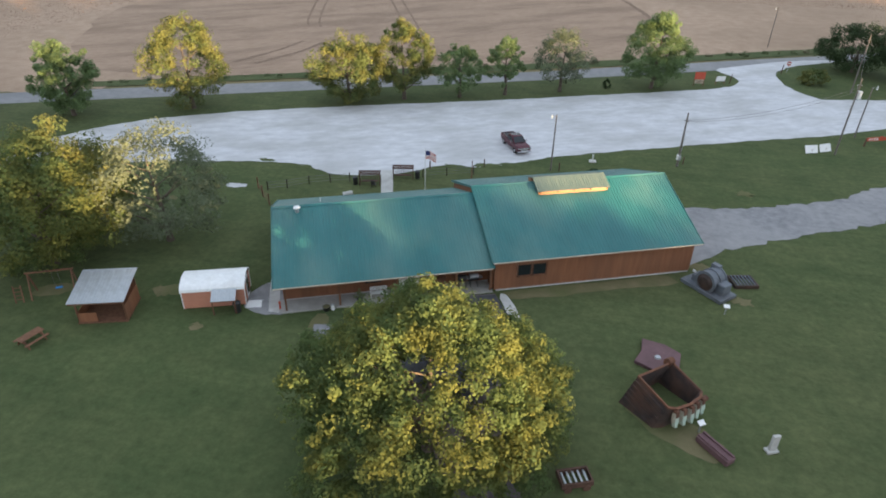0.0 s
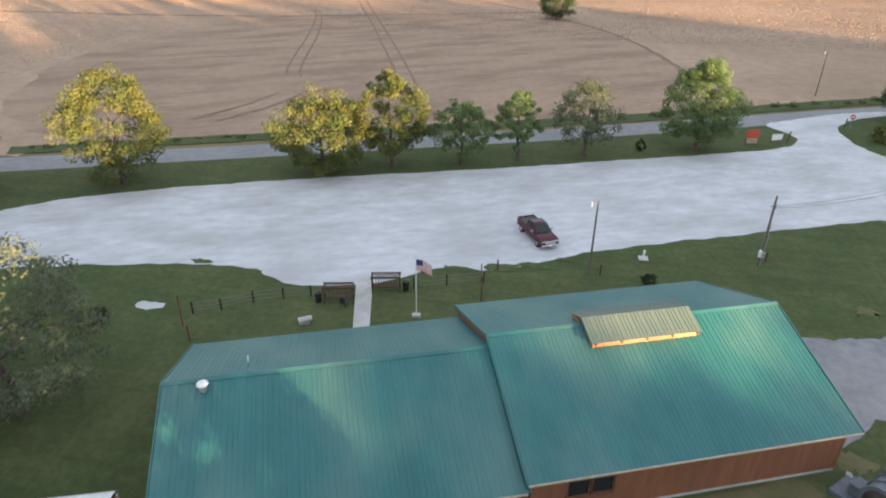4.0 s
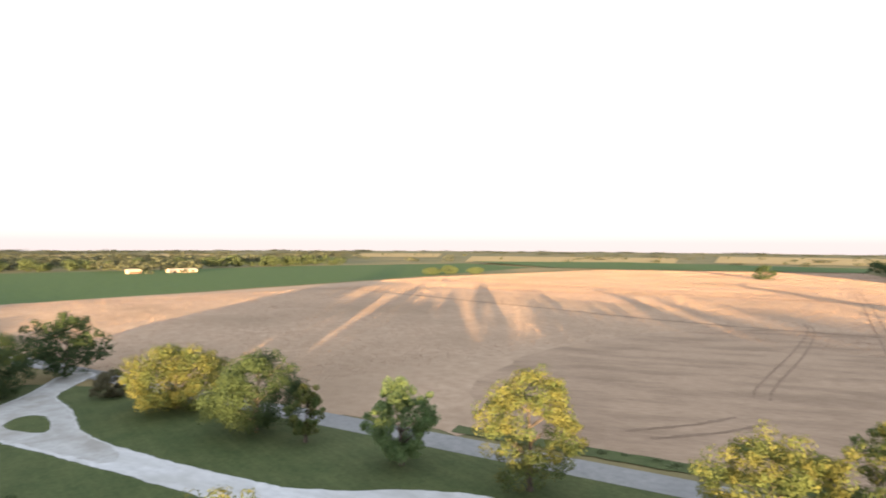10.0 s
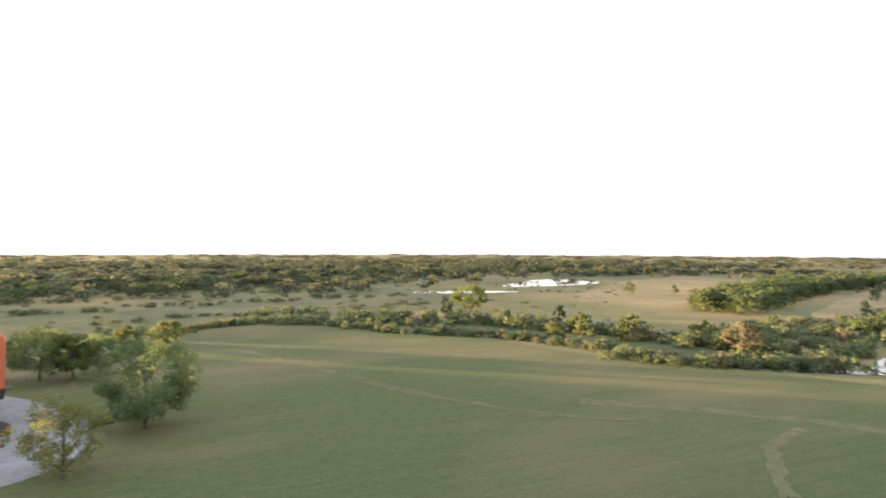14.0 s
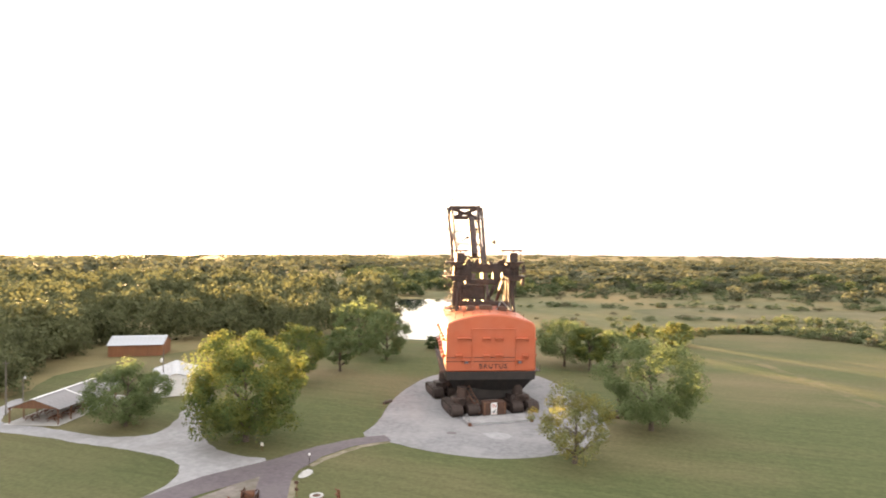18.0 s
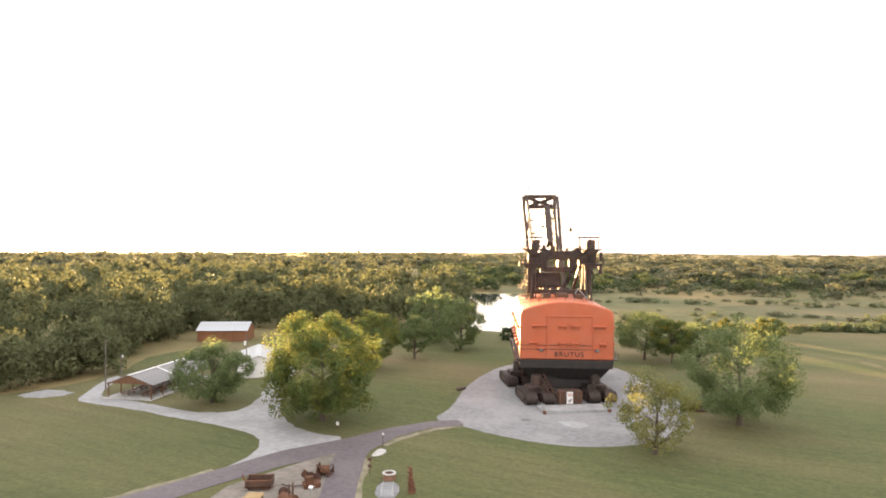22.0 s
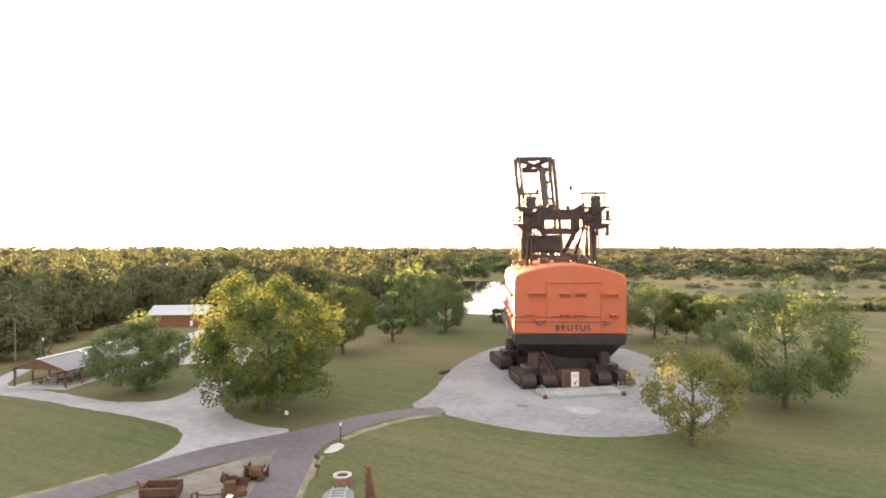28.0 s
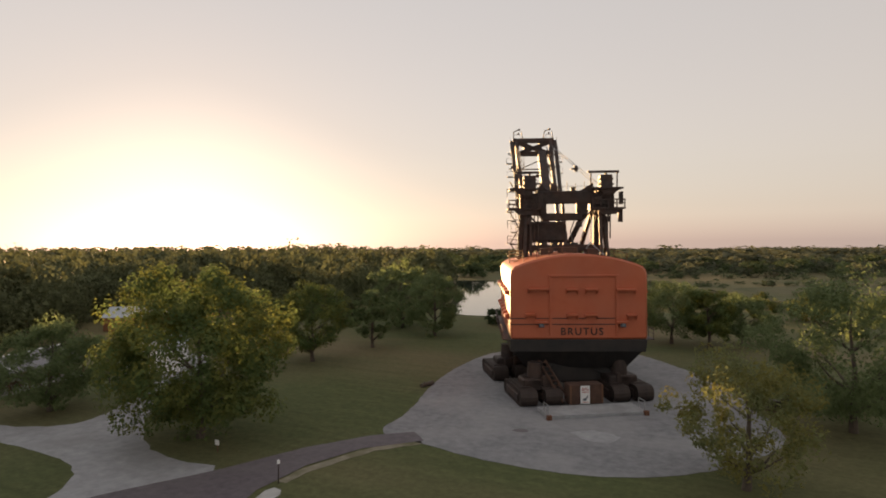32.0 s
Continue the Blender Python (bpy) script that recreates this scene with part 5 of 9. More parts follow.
part("top", Shape().box(0, 0, 1.15, 1.3, 0.7, 0.05), BROWN_WOOD, crate)
for u in (16.1, 17.2):
    grill = thing("barbecue_grill", at_museum(u, 1.2, 0.12), "black and steel barbecue grill on the porch", "grill", "grills on the porch")
    part("firebox", Shape().box(0, 0, 0.75, 0.8, 0.5, 0.25), BLACK, grill, bevel=0.02)
    part("hood", Shape().prism([(-0.25, 1.0), (0.25, 1.0), (0.2, 1.2), (0, 1.28), (-0.2, 1.2)], -0.4, 0.4, "x"), GREY_METAL if u > 17 else BLACK, grill)
    part("shelf", Shape().box(0.6, 0, 0.9, 0.35, 0.45, 0.04), GREY_METAL, grill)
    part("handle", Shape().beam((-0.3, -0.28, 1.08), (0.3, -0.28, 1.08), 0.03), CHROME, grill)
    for x in (-0.34, 0.34):
        for y in (-0.2, 0.2):
            part("leg", Shape().box(x, y, 0, 0.04, 0.04, 0.76), BLACK, grill)
mat = thing("door_mat", at_museum(11.5, 1.2, 0.125), "dark rectangular door mat on the porch", "mat")
part("pad", Shape().box(0, 0, 0, 1.0, 0.55, 0.02), BLACK, mat)
part("edge", Shape().box(0, 0.28, 0, 1.0, 0.03, 0.025).box(0, -0.28, 0, 1.0, 0.03, 0.025), RUBBER, mat)
ext = thing("red_hydrant", at_museum(0.15, 0.7, 0.0), "small red hydrant post by the porch corner", "hydrant")
part("post", Shape().tube((0, 0, 0), (0, 0, 0.7), 0.09, 0.08, 12), RED_PAINT, ext)
part("cap", Shape().tube((0, 0, 0.7), (0, 0, 0.85), 0.12, 0.03, 12), RED_PAINT, ext)
sheet("side_walk", [(-15.6, 36.6), (-14.6, 36.6), (-20.4, 51.3), (-21.2, 51)], 0.03, CONCRETE, "narrow concrete walk along the building", "path", 0, 1, 0.05)
sheet("gravel_corner", [(-18.3, 36.9), (-16.2, 35.9), (-13.8, 36.6), (-14.6, 38.6), (-16.4, 41.5), (-18.2, 39.6)], 0.025, GREY_GRAVEL, "grey gravel corner beside the shed", "gravel", 1, 0.6, 0.2)
sheet("shed_pad", [(-17.7, 36.6), (-16.4, 37.0), (-16.8, 38.0), (-17.9, 37.7)], 0.06, WHITE, "pale flat slab at the shed door", "slab", 0, 1, 0)
sheet("bare_square", [(-11.5, 34.6), (-9.9, 35.1), (-10.4, 37.4), (-11.7, 37.0)], 0.02, DIRT, "bare earth square in the lawn", "ground", 1, 0.5, 0.15)
sheet("concrete_edge", [(-6.0, 39.6), (-5.7, 38.3), (-4.9, 35.9), (-4.2, 36.2), (-5.5, 39.9)], 0.05, CONCRETE, "pale concrete strip beside the asphalt", "path", 1, 0.6, 0.1)
sheet("concrete_edge", [(3.2, 43.4), (4.2, 43.2), (5.9, 39.2), (5.2, 36.2), (4.5, 36.4), (4.6, 39.6)], 0.05, CONCRETE, "pale concrete strip beside the asphalt", "path", 1, 0.6, 0.1)

# ---- storage shed with a rounded roof ----
shed = thing("storage_shed", pose(-22.6, 35.4, 0, 0, 0, 19), "salmon storage shed with a white barrel roof", "shed")
part("wall", Shape().prism([(0, 0.1), (2.9, 0.1), (2.9, 1.75), (0, 1.75)], 0, 5.1, "x"), SALMON, shed, bevel=0.01)
arc = [(1.45 - 1.56 * math.cos(a), 1.74 + 0.66 * math.sin(a)) for a in [math.pi * i / 10 for i in range(11)]]
part("gable", Shape().prism([(1.45 - 1.4 * math.cos(a), 1.72 + 0.58 * math.sin(a)) for a in [math.pi * i / 10 for i in range(11)]], 0.02, 5.08, "x"), BROWN_WOOD, shed)
for i in range(10):
    a, b = arc[i], arc[i + 1]
    part("roof_sheet", Shape().add([(-0.1, *a), (5.2, *a), (5.2, *b), (-0.1, *b), (-0.1, a[0], a[1] + 0.04), (5.2, a[0], a[1] + 0.04), (5.2, b[0], b[1] + 0.04), (-0.1, b[0], b[1] + 0.04)],
         [(0, 1, 2, 3), (7, 6, 5, 4), (0, 4, 5, 1), (1, 5, 6, 2), (2, 6, 7, 3), (3, 7, 4, 0)]), GREY_METAL if i > 7 else WHITE, shed)
part("door", Shape().box(5.14, 1.45, 0.15, 0.06, 1.0, 1.85), WHITE, shed, "white framed glass door")
part("door_glass", Shape().box(5.18, 1.45, 0.4, 0.03, 0.7, 1.4), GLASS, shed)
for y in (0.02, 2.88):
    for x in (5.12, -0.02):
        part("corner_trim", Shape().box(x, y, 0.1, 0.08, 0.1, 1.65), WHITE, shed)
roof_slope(shed, 2.5, 4.5, -1.2, 1.4, 0.05, 1.95, 3, GREY_METAL, "grey sheet of the lean-to roof")
for x in (2.6, 4.4):
    part("lean_to_post", Shape().box(x, -1.1, 0, 0.09, 0.09, 1.4), BROWN_WOOD, shed)
part("lean_to_beam", Shape().box(3.5, -1.1, 1.3, 2.0, 0.08, 0.1), BROWN_WOOD, shed)
part("skid", Shape().box(2.5, 0.4, 0, 5.0, 0.15, 0.12).box(2.5, 2.5, 0, 5.0, 0.15, 0.12), BROWN_WOOD, shed)
trash_can(pose(-18.1, 36.1, 0), "black trash can beside the salmon shed")

# ---- playground shelter ----
hut = thing("play_shelter", pose(-29.9, 31.9, 0, 0, 0, 17), "brown wooden shelter with a sloping grey roof", "shelter")
part("floor_deck", Shape().box(1.9, 1.6, 0.02, 3.9, 3.4, 0.12), BROWN_WOOD, hut)
for x in (0.05, 3.75):
    for y, h in ((0.05, 2.25), (3.15, 2.75)):
        part("post", Shape().box(x, y, 0.1, 0.12, 0.12, h), BROWN_WOOD, hut)
part("half_wall", Shape().box(0.75, 0.02, 0.12, 1.5, 0.06, 0.9), SIDING, hut)
part("half_wall", Shape().box(0.02, 1.6, 0.12, 0.06, 3.1, 0.9), SIDING, hut)
part("side_wall", Shape().box(3.8, 1.6, 0.12, 0.06, 3.1, 1.4), SIDING, hut)
part("back_wall", Shape().box(1.9, 3.2, 0.12, 3.8, 0.06, 2.0), SIDING, hut)
roof_slope(hut, -0.3, 4.1, -0.5, 2.3, 3.6, 2.95, 5, GREY_METAL, "pale grey roof sheet")
for y, z in ((-0.4, 2.22), (3.3, 2.78)):
    part("roof_beam", Shape().box(1.9, y, z - 0.1, 4.2, 0.08, 0.14), BROWN_WOOD, hut)


def picnic_table(m, label):
    ob = thing("picnic_table", m, label, "table")
    for i in range(4):
        part("top_plank", Shape().box(0, -0.3 + i * 0.2, 0.72, 1.9, 0.18, 0.04), BROWN_WOOD, ob)
    for y in (-0.7, 0.7):
        part("seat_plank", Shape().box(0, y, 0.42, 1.9, 0.25, 0.04), BROWN_WOOD, ob)
    for x in (-0.7, 0.7):
        part("leg", Shape().beam((x, -0.25, 0.72), (x, -0.7, 0), 0.09).beam((x, 0.25, 0.72), (x, 0.7, 0), 0.09), BROWN_WOOD, ob)
        part("crossbar", Shape().box(x, 0, 0.36, 0.05, 1.6, 0.09), BROWN_WOOD, ob)
    return ob


picnic_table(pose(-31.9, 29.1, 0, 0, 0, 75), "weathered brown picnic table on the lawn")
swing = thing("play_set", pose(-36.3, 34.6, 0, 0, 0, 25), "wooden play set with a blue swing and ladder", "swing set")
for x in (0, 3.4):
    part("a_frame", Shape().beam((x, -0.8, 0), (x, 0, 2.3), 0.1).beam((x, 0.8, 0), (x, 0, 2.3), 0.1), BROWN_WOOD, swing)
part("top_beam", Shape().beam((-0.2, 0, 2.32), (3.6, 0, 2.32), 0.12), BROWN_WOOD, swing)
part("swing_chain", Shape().tube((1.8, 0, 2.3), (1.8, 0, 0.6), 0.015, n=6).tube((2.3, 0, 2.3), (2.3, 0, 0.6), 0.015, n=6), WIRE, swing)
part("swing_seat", Shape().box(2.05, 0, 0.55, 0.55, 0.25, 0.05), BLUE_PLASTIC, swing, "bright blue swing seat")
lad = part("ladder", Shape().beam((-0.6, -0.9, 0), (-0.6, -0.5, 1.5), 0.08).beam((-1.2, -0.9, 0), (-1.2, -0.5, 1.5), 0.08), BROWN_WOOD, swing)
for i in range(4):
    part("rung", Shape().beam((-0.6, -0.83 + i * 0.09, 0.3 + i * 0.33), (-1.2, -0.83 + i * 0.09, 0.3 + i * 0.33), 0.06), BROWN_WOOD, lad)
sheet("play_sand", [(-36.6, 34.2), (-33.6, 35.6), (-34.2, 37.2), (-37.2, 36.0)], 0.02, DIRT, "bare sandy ground under the swings", "ground", 1, 0.6, 0.2)

# ---- machine relics behind the building ----
gen = thing("generator_relic", pose(21.9, 47.9, 0, 0, 0, -48), "blue-grey hoist motor on a steel skid", "machine relic")
part("skid", Shape().box(0, 0, 0.02, 4.4, 2.2, 0.35), GREY_PAINT, gen, bevel=0.03)
part("drum", Shape().tube((0.1, -0.75, 1.15), (0.1, 0.75, 1.15), 0.95, 0.95, 24), GREY_PAINT, gen, smooth=True)
for y in (-0.8, 0.0, 0.8):
    part("drum_rim", Shape().tube((0.1, y - 0.06, 1.15), (0.1, y + 0.06, 1.15), 1.05, 1.05, 24), GREY_PAINT, gen)
part("end_bell", Shape().tube((0.1, -1.0, 1.15), (0.1, -0.86, 1.15), 0.5, 0.8, 20), DARK_STEEL, gen)
part("bearing_block", Shape().box(-1.2, 0, 0.37, 0.7, 1.0, 0.7), GREY_PAINT, gen, bevel=0.05)
part("gearbox", Shape().box(1.35, 0.2, 0.37, 0.8, 1.1, 1.0), GREY_PAINT, gen, bevel=0.06)
part("stack", Shape().box(-0.3, 0.95, 0.37, 0.8, 0.5, 1.9), GREY_PAINT, gen, bevel=0.03)
part("placard", Shape().box(-2.0, 0.5, 0.6, 0.35, 0.03, 0.25), WHITE, gen, "small white information plate")
pal = thing("steel_grate", pose(25.3, 49.6, 0, 0, 0, 12), "low dark steel grate on the lawn", "machine relic")
part("frame", Shape().box(0, -0.85, 0, 2.2, 0.12, 0.35).box(0, 0.85, 0, 2.2, 0.12, 0.35).box(-1.05, 0, 0, 0.12, 1.7, 0.35).box(1.05, 0, 0, 0.12, 1.7, 0.35), DARK_STEEL, pal)
for i in range(6):
    part("bar", Shape().box(-0.8 + i * 0.32, 0, 0.3, 0.1, 1.7, 0.08), GREY_PAINT, pal)
# dipper bucket with its back plate and teeth
BUCKET = pose(16.35, 31.9, 2.0, 13.8, 9.9, 46)
buc = thing("shovel_bucket", BUCKET, "huge rusty dipper bucket with its mouth open upward", "machine relic")
rim = [(-2.0, -1.3), (-1.5, -1.62), (0, -1.78), (1.5, -1.62), (2.0, -1.3), (2.0, 1.5), (-2.0, 1.5)]
n = len(rim)


def to_ground(x, y, lift=0.0):
    """The point of the bucket wall below (x, y) that meets the ground."""
    p = BUCKET @ Vector((x, y, 0))
    axis = BUCKET.to_3x3() @ Vector((0, 0, 1))
    return (x, y, -(p.z - lift) / axis.z)


body = Shape()
body.add([to_ground(x * 1.02, y * 1.02, -0.05) for x, y in rim] + [(x, y, 0) for x, y in rim] + [to_ground(x * 0.94, y * 0.93, 0.02) for x, y in rim] + [(x * 0.93, y * 0.92, 0) for x, y in rim],
         [(i, (i + 1) % n, n + (i + 1) % n, n + i) for i in range(n)] + [(2 * n + i, 3 * n + i, 3 * n + (i + 1) % n, 2 * n + (i + 1) % n) for i in range(n)]
         + [(n + i, n + (i + 1) % n, 3 * n + (i + 1) % n, 3 * n + i) for i in range(n)])
BUCKET_STEEL = surface("blackened_bucket_steel", (0.03, 0.024, 0.023), (0.075, 0.055, 0.05), 1.6, 0.8, 0.2, bump=0.4, bump_scale=7, stain=(0.13, 0.065, 0.042), stain_scale=0.5, stain_amount=0.8)
part("shell", body, BUCKET_STEEL, buc)
for i in range(5):
    z = -0.35 - i * 0.42
    part("side_rib", Shape().beam((-2.08, -1.25, z), (-2.08, 1.4, z), 0.14, 0.12), BUCKET_STEEL, buc)
part("lip", Shape().beam((-1.97, -1.3, 0.04), (-1.97, 1.5, 0.04), 0.14, 0.12).beam((1.97, -1.3, 0.04), (1.97, 1.5, 0.04), 0.14, 0.12).beam((-1.97, 1.46, 0.04), (1.97, 1.46, 0.04), 0.14, 0.12)
     .beam((-2.0, -1.28, 0.04), (-1.45, -1.6, 0.04), 0.18, 0.12).beam((-1.45, -1.6, 0.04), (0, -1.74, 0.04), 0.18, 0.12).beam((0, -1.74, 0.04), (1.45, -1.6, 0.04), 0.18, 0.12)
     .beam((1.45, -1.6, 0.04), (2.0, -1.28, 0.04), 0.18, 0.12), RUST, buc, "worn pale rusty rim")
for i in range(5):
    x = -1.5 + i * 0.78
    tooth = part("tooth", Shape().prism([(-0.2, -0.15), (0.2, -0.15), (0.24, -0.75), (0.1, -1.2), (-0.1, -1.2), (-0.24, -0.75)], -0.2, 0.08, "y"), PALE_GREEN, buc, "pale green painted digging tooth", at=pose(x, -1.82 + 0.1 * abs(i - 2), -0.05, -28, 0, 0))
    part("tooth_socket", Shape().box(0, -0.1, -0.5, 0.36, 0.3, 0.5), RUST, tooth, bevel=0.04)
part("hinge_lug", Shape().tube((1.5, 1.6, 0.05), (2.1, 1.6, 0.05), 0.3, 0.3, 14), RUST, buc)
part("hinge_lug", Shape().tube((1.6, -1.75, -0.15), (2.1, -1.75, -0.15), 0.2, 0.2, 14), RUST, buc)
plate = thing("door_plate", pose(16.4, 37.1, 0, 0, 0, -18), "flat plum-brown bucket door lying on grass", "machine relic")
part("slab", Shape().prism([(-1.5, -1.5), (0.4, -1.9), (1.7, -0.8), (1.5, 1.1), (0.2, 1.6), (-1.6, 1.5), (-1.3, 0)], 0.02, 0.32), PLUM, plate, bevel=0.03)
part("boss", Shape().tube((0, -0.3, 0.32), (0, -0.3, 0.42), 0.25, 0.2, 14), GREY_METAL, plate)
latch = thing("bucket_tongue", pose(19.0, 28.3, 0, 0, 0, -50), "long plum-brown steel latch lying on bare ground", "machine relic")
part("bar", Shape().box(0, 0, 0.02, 2.5, 0.8, 0.5), PLUM, latch, bevel=0.06)
part("rib", Shape().box(0, 0.25, 0.52, 2.4, 0.12, 0.12).box(0, -0.25, 0.52, 2.4, 0.12, 0.12), PLUM, latch)
sheet("bare_ring", [(12.9, 31.9), (15.3, 28.9), (17, 28.2), (18.4, 27.1), (20.2, 28), (19.6, 29.2), (18.4, 30.4), (16, 31)], 0.015, DIRT, "bare earth round the bucket", "ground", 1, 0.6, 0.3)


def info_post(m, label, tilt=25):
    ob = thing("information_stand", m, label, "sign")
    part("post", Shape().box(0, 0, 0, 0.09, 0.09, 0.85), GREY_METAL, ob)
    part("panel", Shape().box(0, 0, 0, 0.5, 0.36, 0.04), WHITE, ob, at=pose(0, 0, 0.85, tilt, 0, 0))
    return ob


info_post(pose(22.7, 44.2, 0), "small white information post on the lawn")
info_post(pose(18.3, 29.9, 0, 0, 0, 30), "small white information plate by the bucket")
stand = thing("marker_stone", pose(22.7, 29.1, 0, 0, 0, 20), "pale upright concrete marker with a small base", "marker")
part("slab", Shape().box(0, 0, 0.15, 0.5, 0.22, 1.3), CONCRETE, stand, bevel=0.02)
part("base", Shape().box(0, 0, 0, 0.8, 0.5, 0.18), CONCRETE, stand, bevel=0.02)
cart = thing("ore_cart_relic", pose(10.0, 24.0, 0, 0, 0, 20), "open rusty steel cart frame on the lawn", "machine relic")
part("frame", Shape().box(0, -0.55, 0.35, 2.0, 0.12, 0.4).box(0, 0.55, 0.35, 2.0, 0.12, 0.4).box(-0.95, 0, 0.35, 0.1, 1.0, 0.4).box(0.95, 0, 0.35, 0.1, 1.0, 0.4), RUST_DARK, cart)
for i in range(5):
    part("slat", Shape().box(-0.7 + i * 0.35, 0, 0.5, 0.12, 1.0, 0.08), GREY_METAL, cart)
for x in (-0.6, 0.6):
    for y in (-0.6, 0.6):
        part("wheel", Shape().tube((x, y - 0.06, 0.25), (x, y + 0.06, 0.25), 0.25, 0.25, 16), RUST_DARK, cart)

# ---- parking lot ----
def pickup(m):
    ob = thing("pickup_truck", m, "maroon crew-cab pickup truck parked on gravel", "truck")
    low = [(-2.9, 0.45), (2.75, 0.45), (2.9, 0.7), (2.88, 1.0), (2.7, 1.12), (1.35, 1.2), (-0.95, 1.2), (-2.9, 1.2)]
    sb = Shape().prism(low, -0.98, 0.98, "y")
    part("body", sb, MAROON, ob, bevel=0.06, smooth=True)
    cab = [(1.35, 1.18), (0.55, 1.86), (0.3, 1.93), (-0.75, 1.9), (-1.0, 1.2)]
    c = Shape()
    a = [(x, -0.94 if z < 1.5 else -0.74, z) for x, z in cab] + [(x, 0.94 if z < 1.5 else 0.74, z) for x, z in cab]
    c.add(a, [(4, 3, 2, 1, 0), (5, 6, 7, 8, 9)] + [(i, (i + 1) % 5, 5 + (i + 1) % 5, 5 + i) for i in range(5)])
    part("cab", c, MAROON, ob, bevel=0.04, smooth=True)
    part("windshield", Shape().add([(1.3, -0.82, 1.24), (1.3, 0.82, 1.24), (0.62, 0.68, 1.84), (0.62, -0.68, 1.84)], [(0, 1, 2, 3)]).add([(1.34, -0.82, 1.25), (1.34, 0.82, 1.25), (0.66, 0.68, 1.85), (0.66, -0.68, 1.85)], [(0, 1, 2, 3)]), GLASS, ob)
    part("rear_window", Shape().box(-0.93, 0, 1.35, 0.06, 1.4, 0.42), GLASS, ob)
    for sgn in (-1, 1):
        for x0, x1 in ((0.25, 0.85), (-0.7, 0.1)):
            part("side_window", Shape().add([(x0, sgn * 0.93, 1.28), (x1, sgn * 0.93, 1.28), (min(x1, 0.5), sgn * 0.79, 1.76), (x0, sgn * 0.79, 1.76),
                                             (x0, sgn * 0.95, 1.28), (x1, sgn * 0.95, 1.28), (min(x1, 0.5), sgn * 0.81, 1.77), (x0, sgn * 0.81, 1.77)],
                                            [(0, 1, 2, 3), (4, 5, 6, 7), (0, 1, 5, 4), (2, 3, 7, 6)]), GLASS, ob)
        part("mirror", Shape().box(0.95, sgn * 1.1, 1.2, 0.12, 0.22, 0.22), CHROME, ob, bevel=0.02)
        part("headlight", Shape().box(2.84, sgn * 0.75, 0.82, 0.12, 0.4, 0.2), CHROME, ob, "clear headlight", bevel=0.02)
        part("tail_light", Shape().box(-2.9, sgn * 0.88, 0.85, 0.06, 0.16, 0.32), RED_PAINT, ob)
        for x in (1.83, -1.83):
            wheel = part("wheel", Shape().tube((x, sgn * 0.72, 0.4), (x, sgn * 0.99, 0.4), 0.4, 0.4, 20), RUBBER, ob, smooth=True)
            part("rim", Shape().tube((x, sgn * 0.9, 0.4), (x, sgn * 1.0, 0.4), 0.25, 0.22, 16), CHROME, wheel)
    part("bed_floor", Shape().box(-1.95, 0, 1.19, 1.75, 1.6, 0.03), BLACK, ob)
    for y in (-0.9, 0.9):
        part("bed_rail", Shape().box(-1.95, y, 1.18, 1.9, 0.12, 0.14), MAROON, ob, bevel=0.02)
    part("tailgate", Shape().box(-2.86, 0, 0.7, 0.08, 1.8, 0.62), MAROON, ob, bevel=0.02)
    part("bed_cargo", Shape().box(-1.35, 0.2, 1.22, 0.4, 0.7, 0.25), RED_PAINT, ob, "red cargo lying in the bed")
    part("grille", Shape().box(2.88, 0, 0.65, 0.08, 1.1, 0.36), CHROME, ob, "chrome radiator grille", bevel=0.02)
    part("bumper", Shape().box(2.92, 0, 0.42, 0.16, 1.9, 0.2), CHROME, ob, bevel=0.03)
    part("number_plate", Shape().box(3.01, 0, 0.46, 0.02, 0.32, 0.14), WHITE, ob)
    part("sunroof", Shape().box(-0.2, 0, 1.92, 0.75, 1.2, 0.02), GLASS, ob)
    return ob


pickup(pose(1.75, 78.75, 0.03, 0, 0, -61))


def lamp_pole(m, label, height=7.3, arm=0.6, lean=0):
    ob = thing("street_lamp", m, label, "street lamp")
    part("pole", Shape().tube((0, 0, -0.1), (lean, 0, height), 0.11, 0.075, 10), POLE_WOOD, ob, smooth=True)
    part("arm", Shape().tube((lean, 0, height - 0.25), (lean - arm, 0, height - 0.05), 0.03, 0.03, 8), GREY_METAL, ob)
    part("lamp_head", Shape().tube((lean - arm, 0, height - 0.42), (lean - arm, 0, height - 0.1), 0.14, 0.07, 12).tube((lean - arm, 0, height - 0.1), (lean - arm, 0, height + 0.05), 0.1, 0.08, 12), WHITE, ob)
    return ob


lamp_pole(pose(6.85, 72.1, 0, 0, 0, 22), "wooden lamp pole with a white yard light")


def utility_pole(m, label, height=7.2, boxes=True):
    ob = thing("utility_pole", m, label, "utility pole")
    part("pole", Shape().tube((0, 0, -0.1), (0, 0, height), 0.13, 0.09, 10), POLE_WOOD, ob, smooth=True)
    part("bracket", Shape().beam((-0.35, 0, height - 1.0), (0.35, 0, height - 1.0), 0.06).beam((0, 0, height - 1.2), (0.3, 0.1, height - 1.2), 0.05), DARK_STEEL, ob)
    for x in (-0.3, 0, 0.3):
        part("insulator", Shape().tube((x, 0, height - 0.97), (x, 0, height - 0.8), 0.05, 0.03, 8), GREY_METAL, ob)
    if boxes:
        part("meter_box", Shape().box(0.05, -0.2, 0.9, 0.35, 0.2, 0.6), GREY_METAL, ob, bevel=0.02)
        part("switch_box", Shape().box(-0.22, -0.12, 1.0, 0.25, 0.2, 0.7), WHITE, ob, bevel=0.02)
        part("conduit", Shape().tube((0.14, -0.1, 0), (0.14, -0.1, 4.5), 0.03, 0.03, 8), GREY_METAL, ob)
    return ob


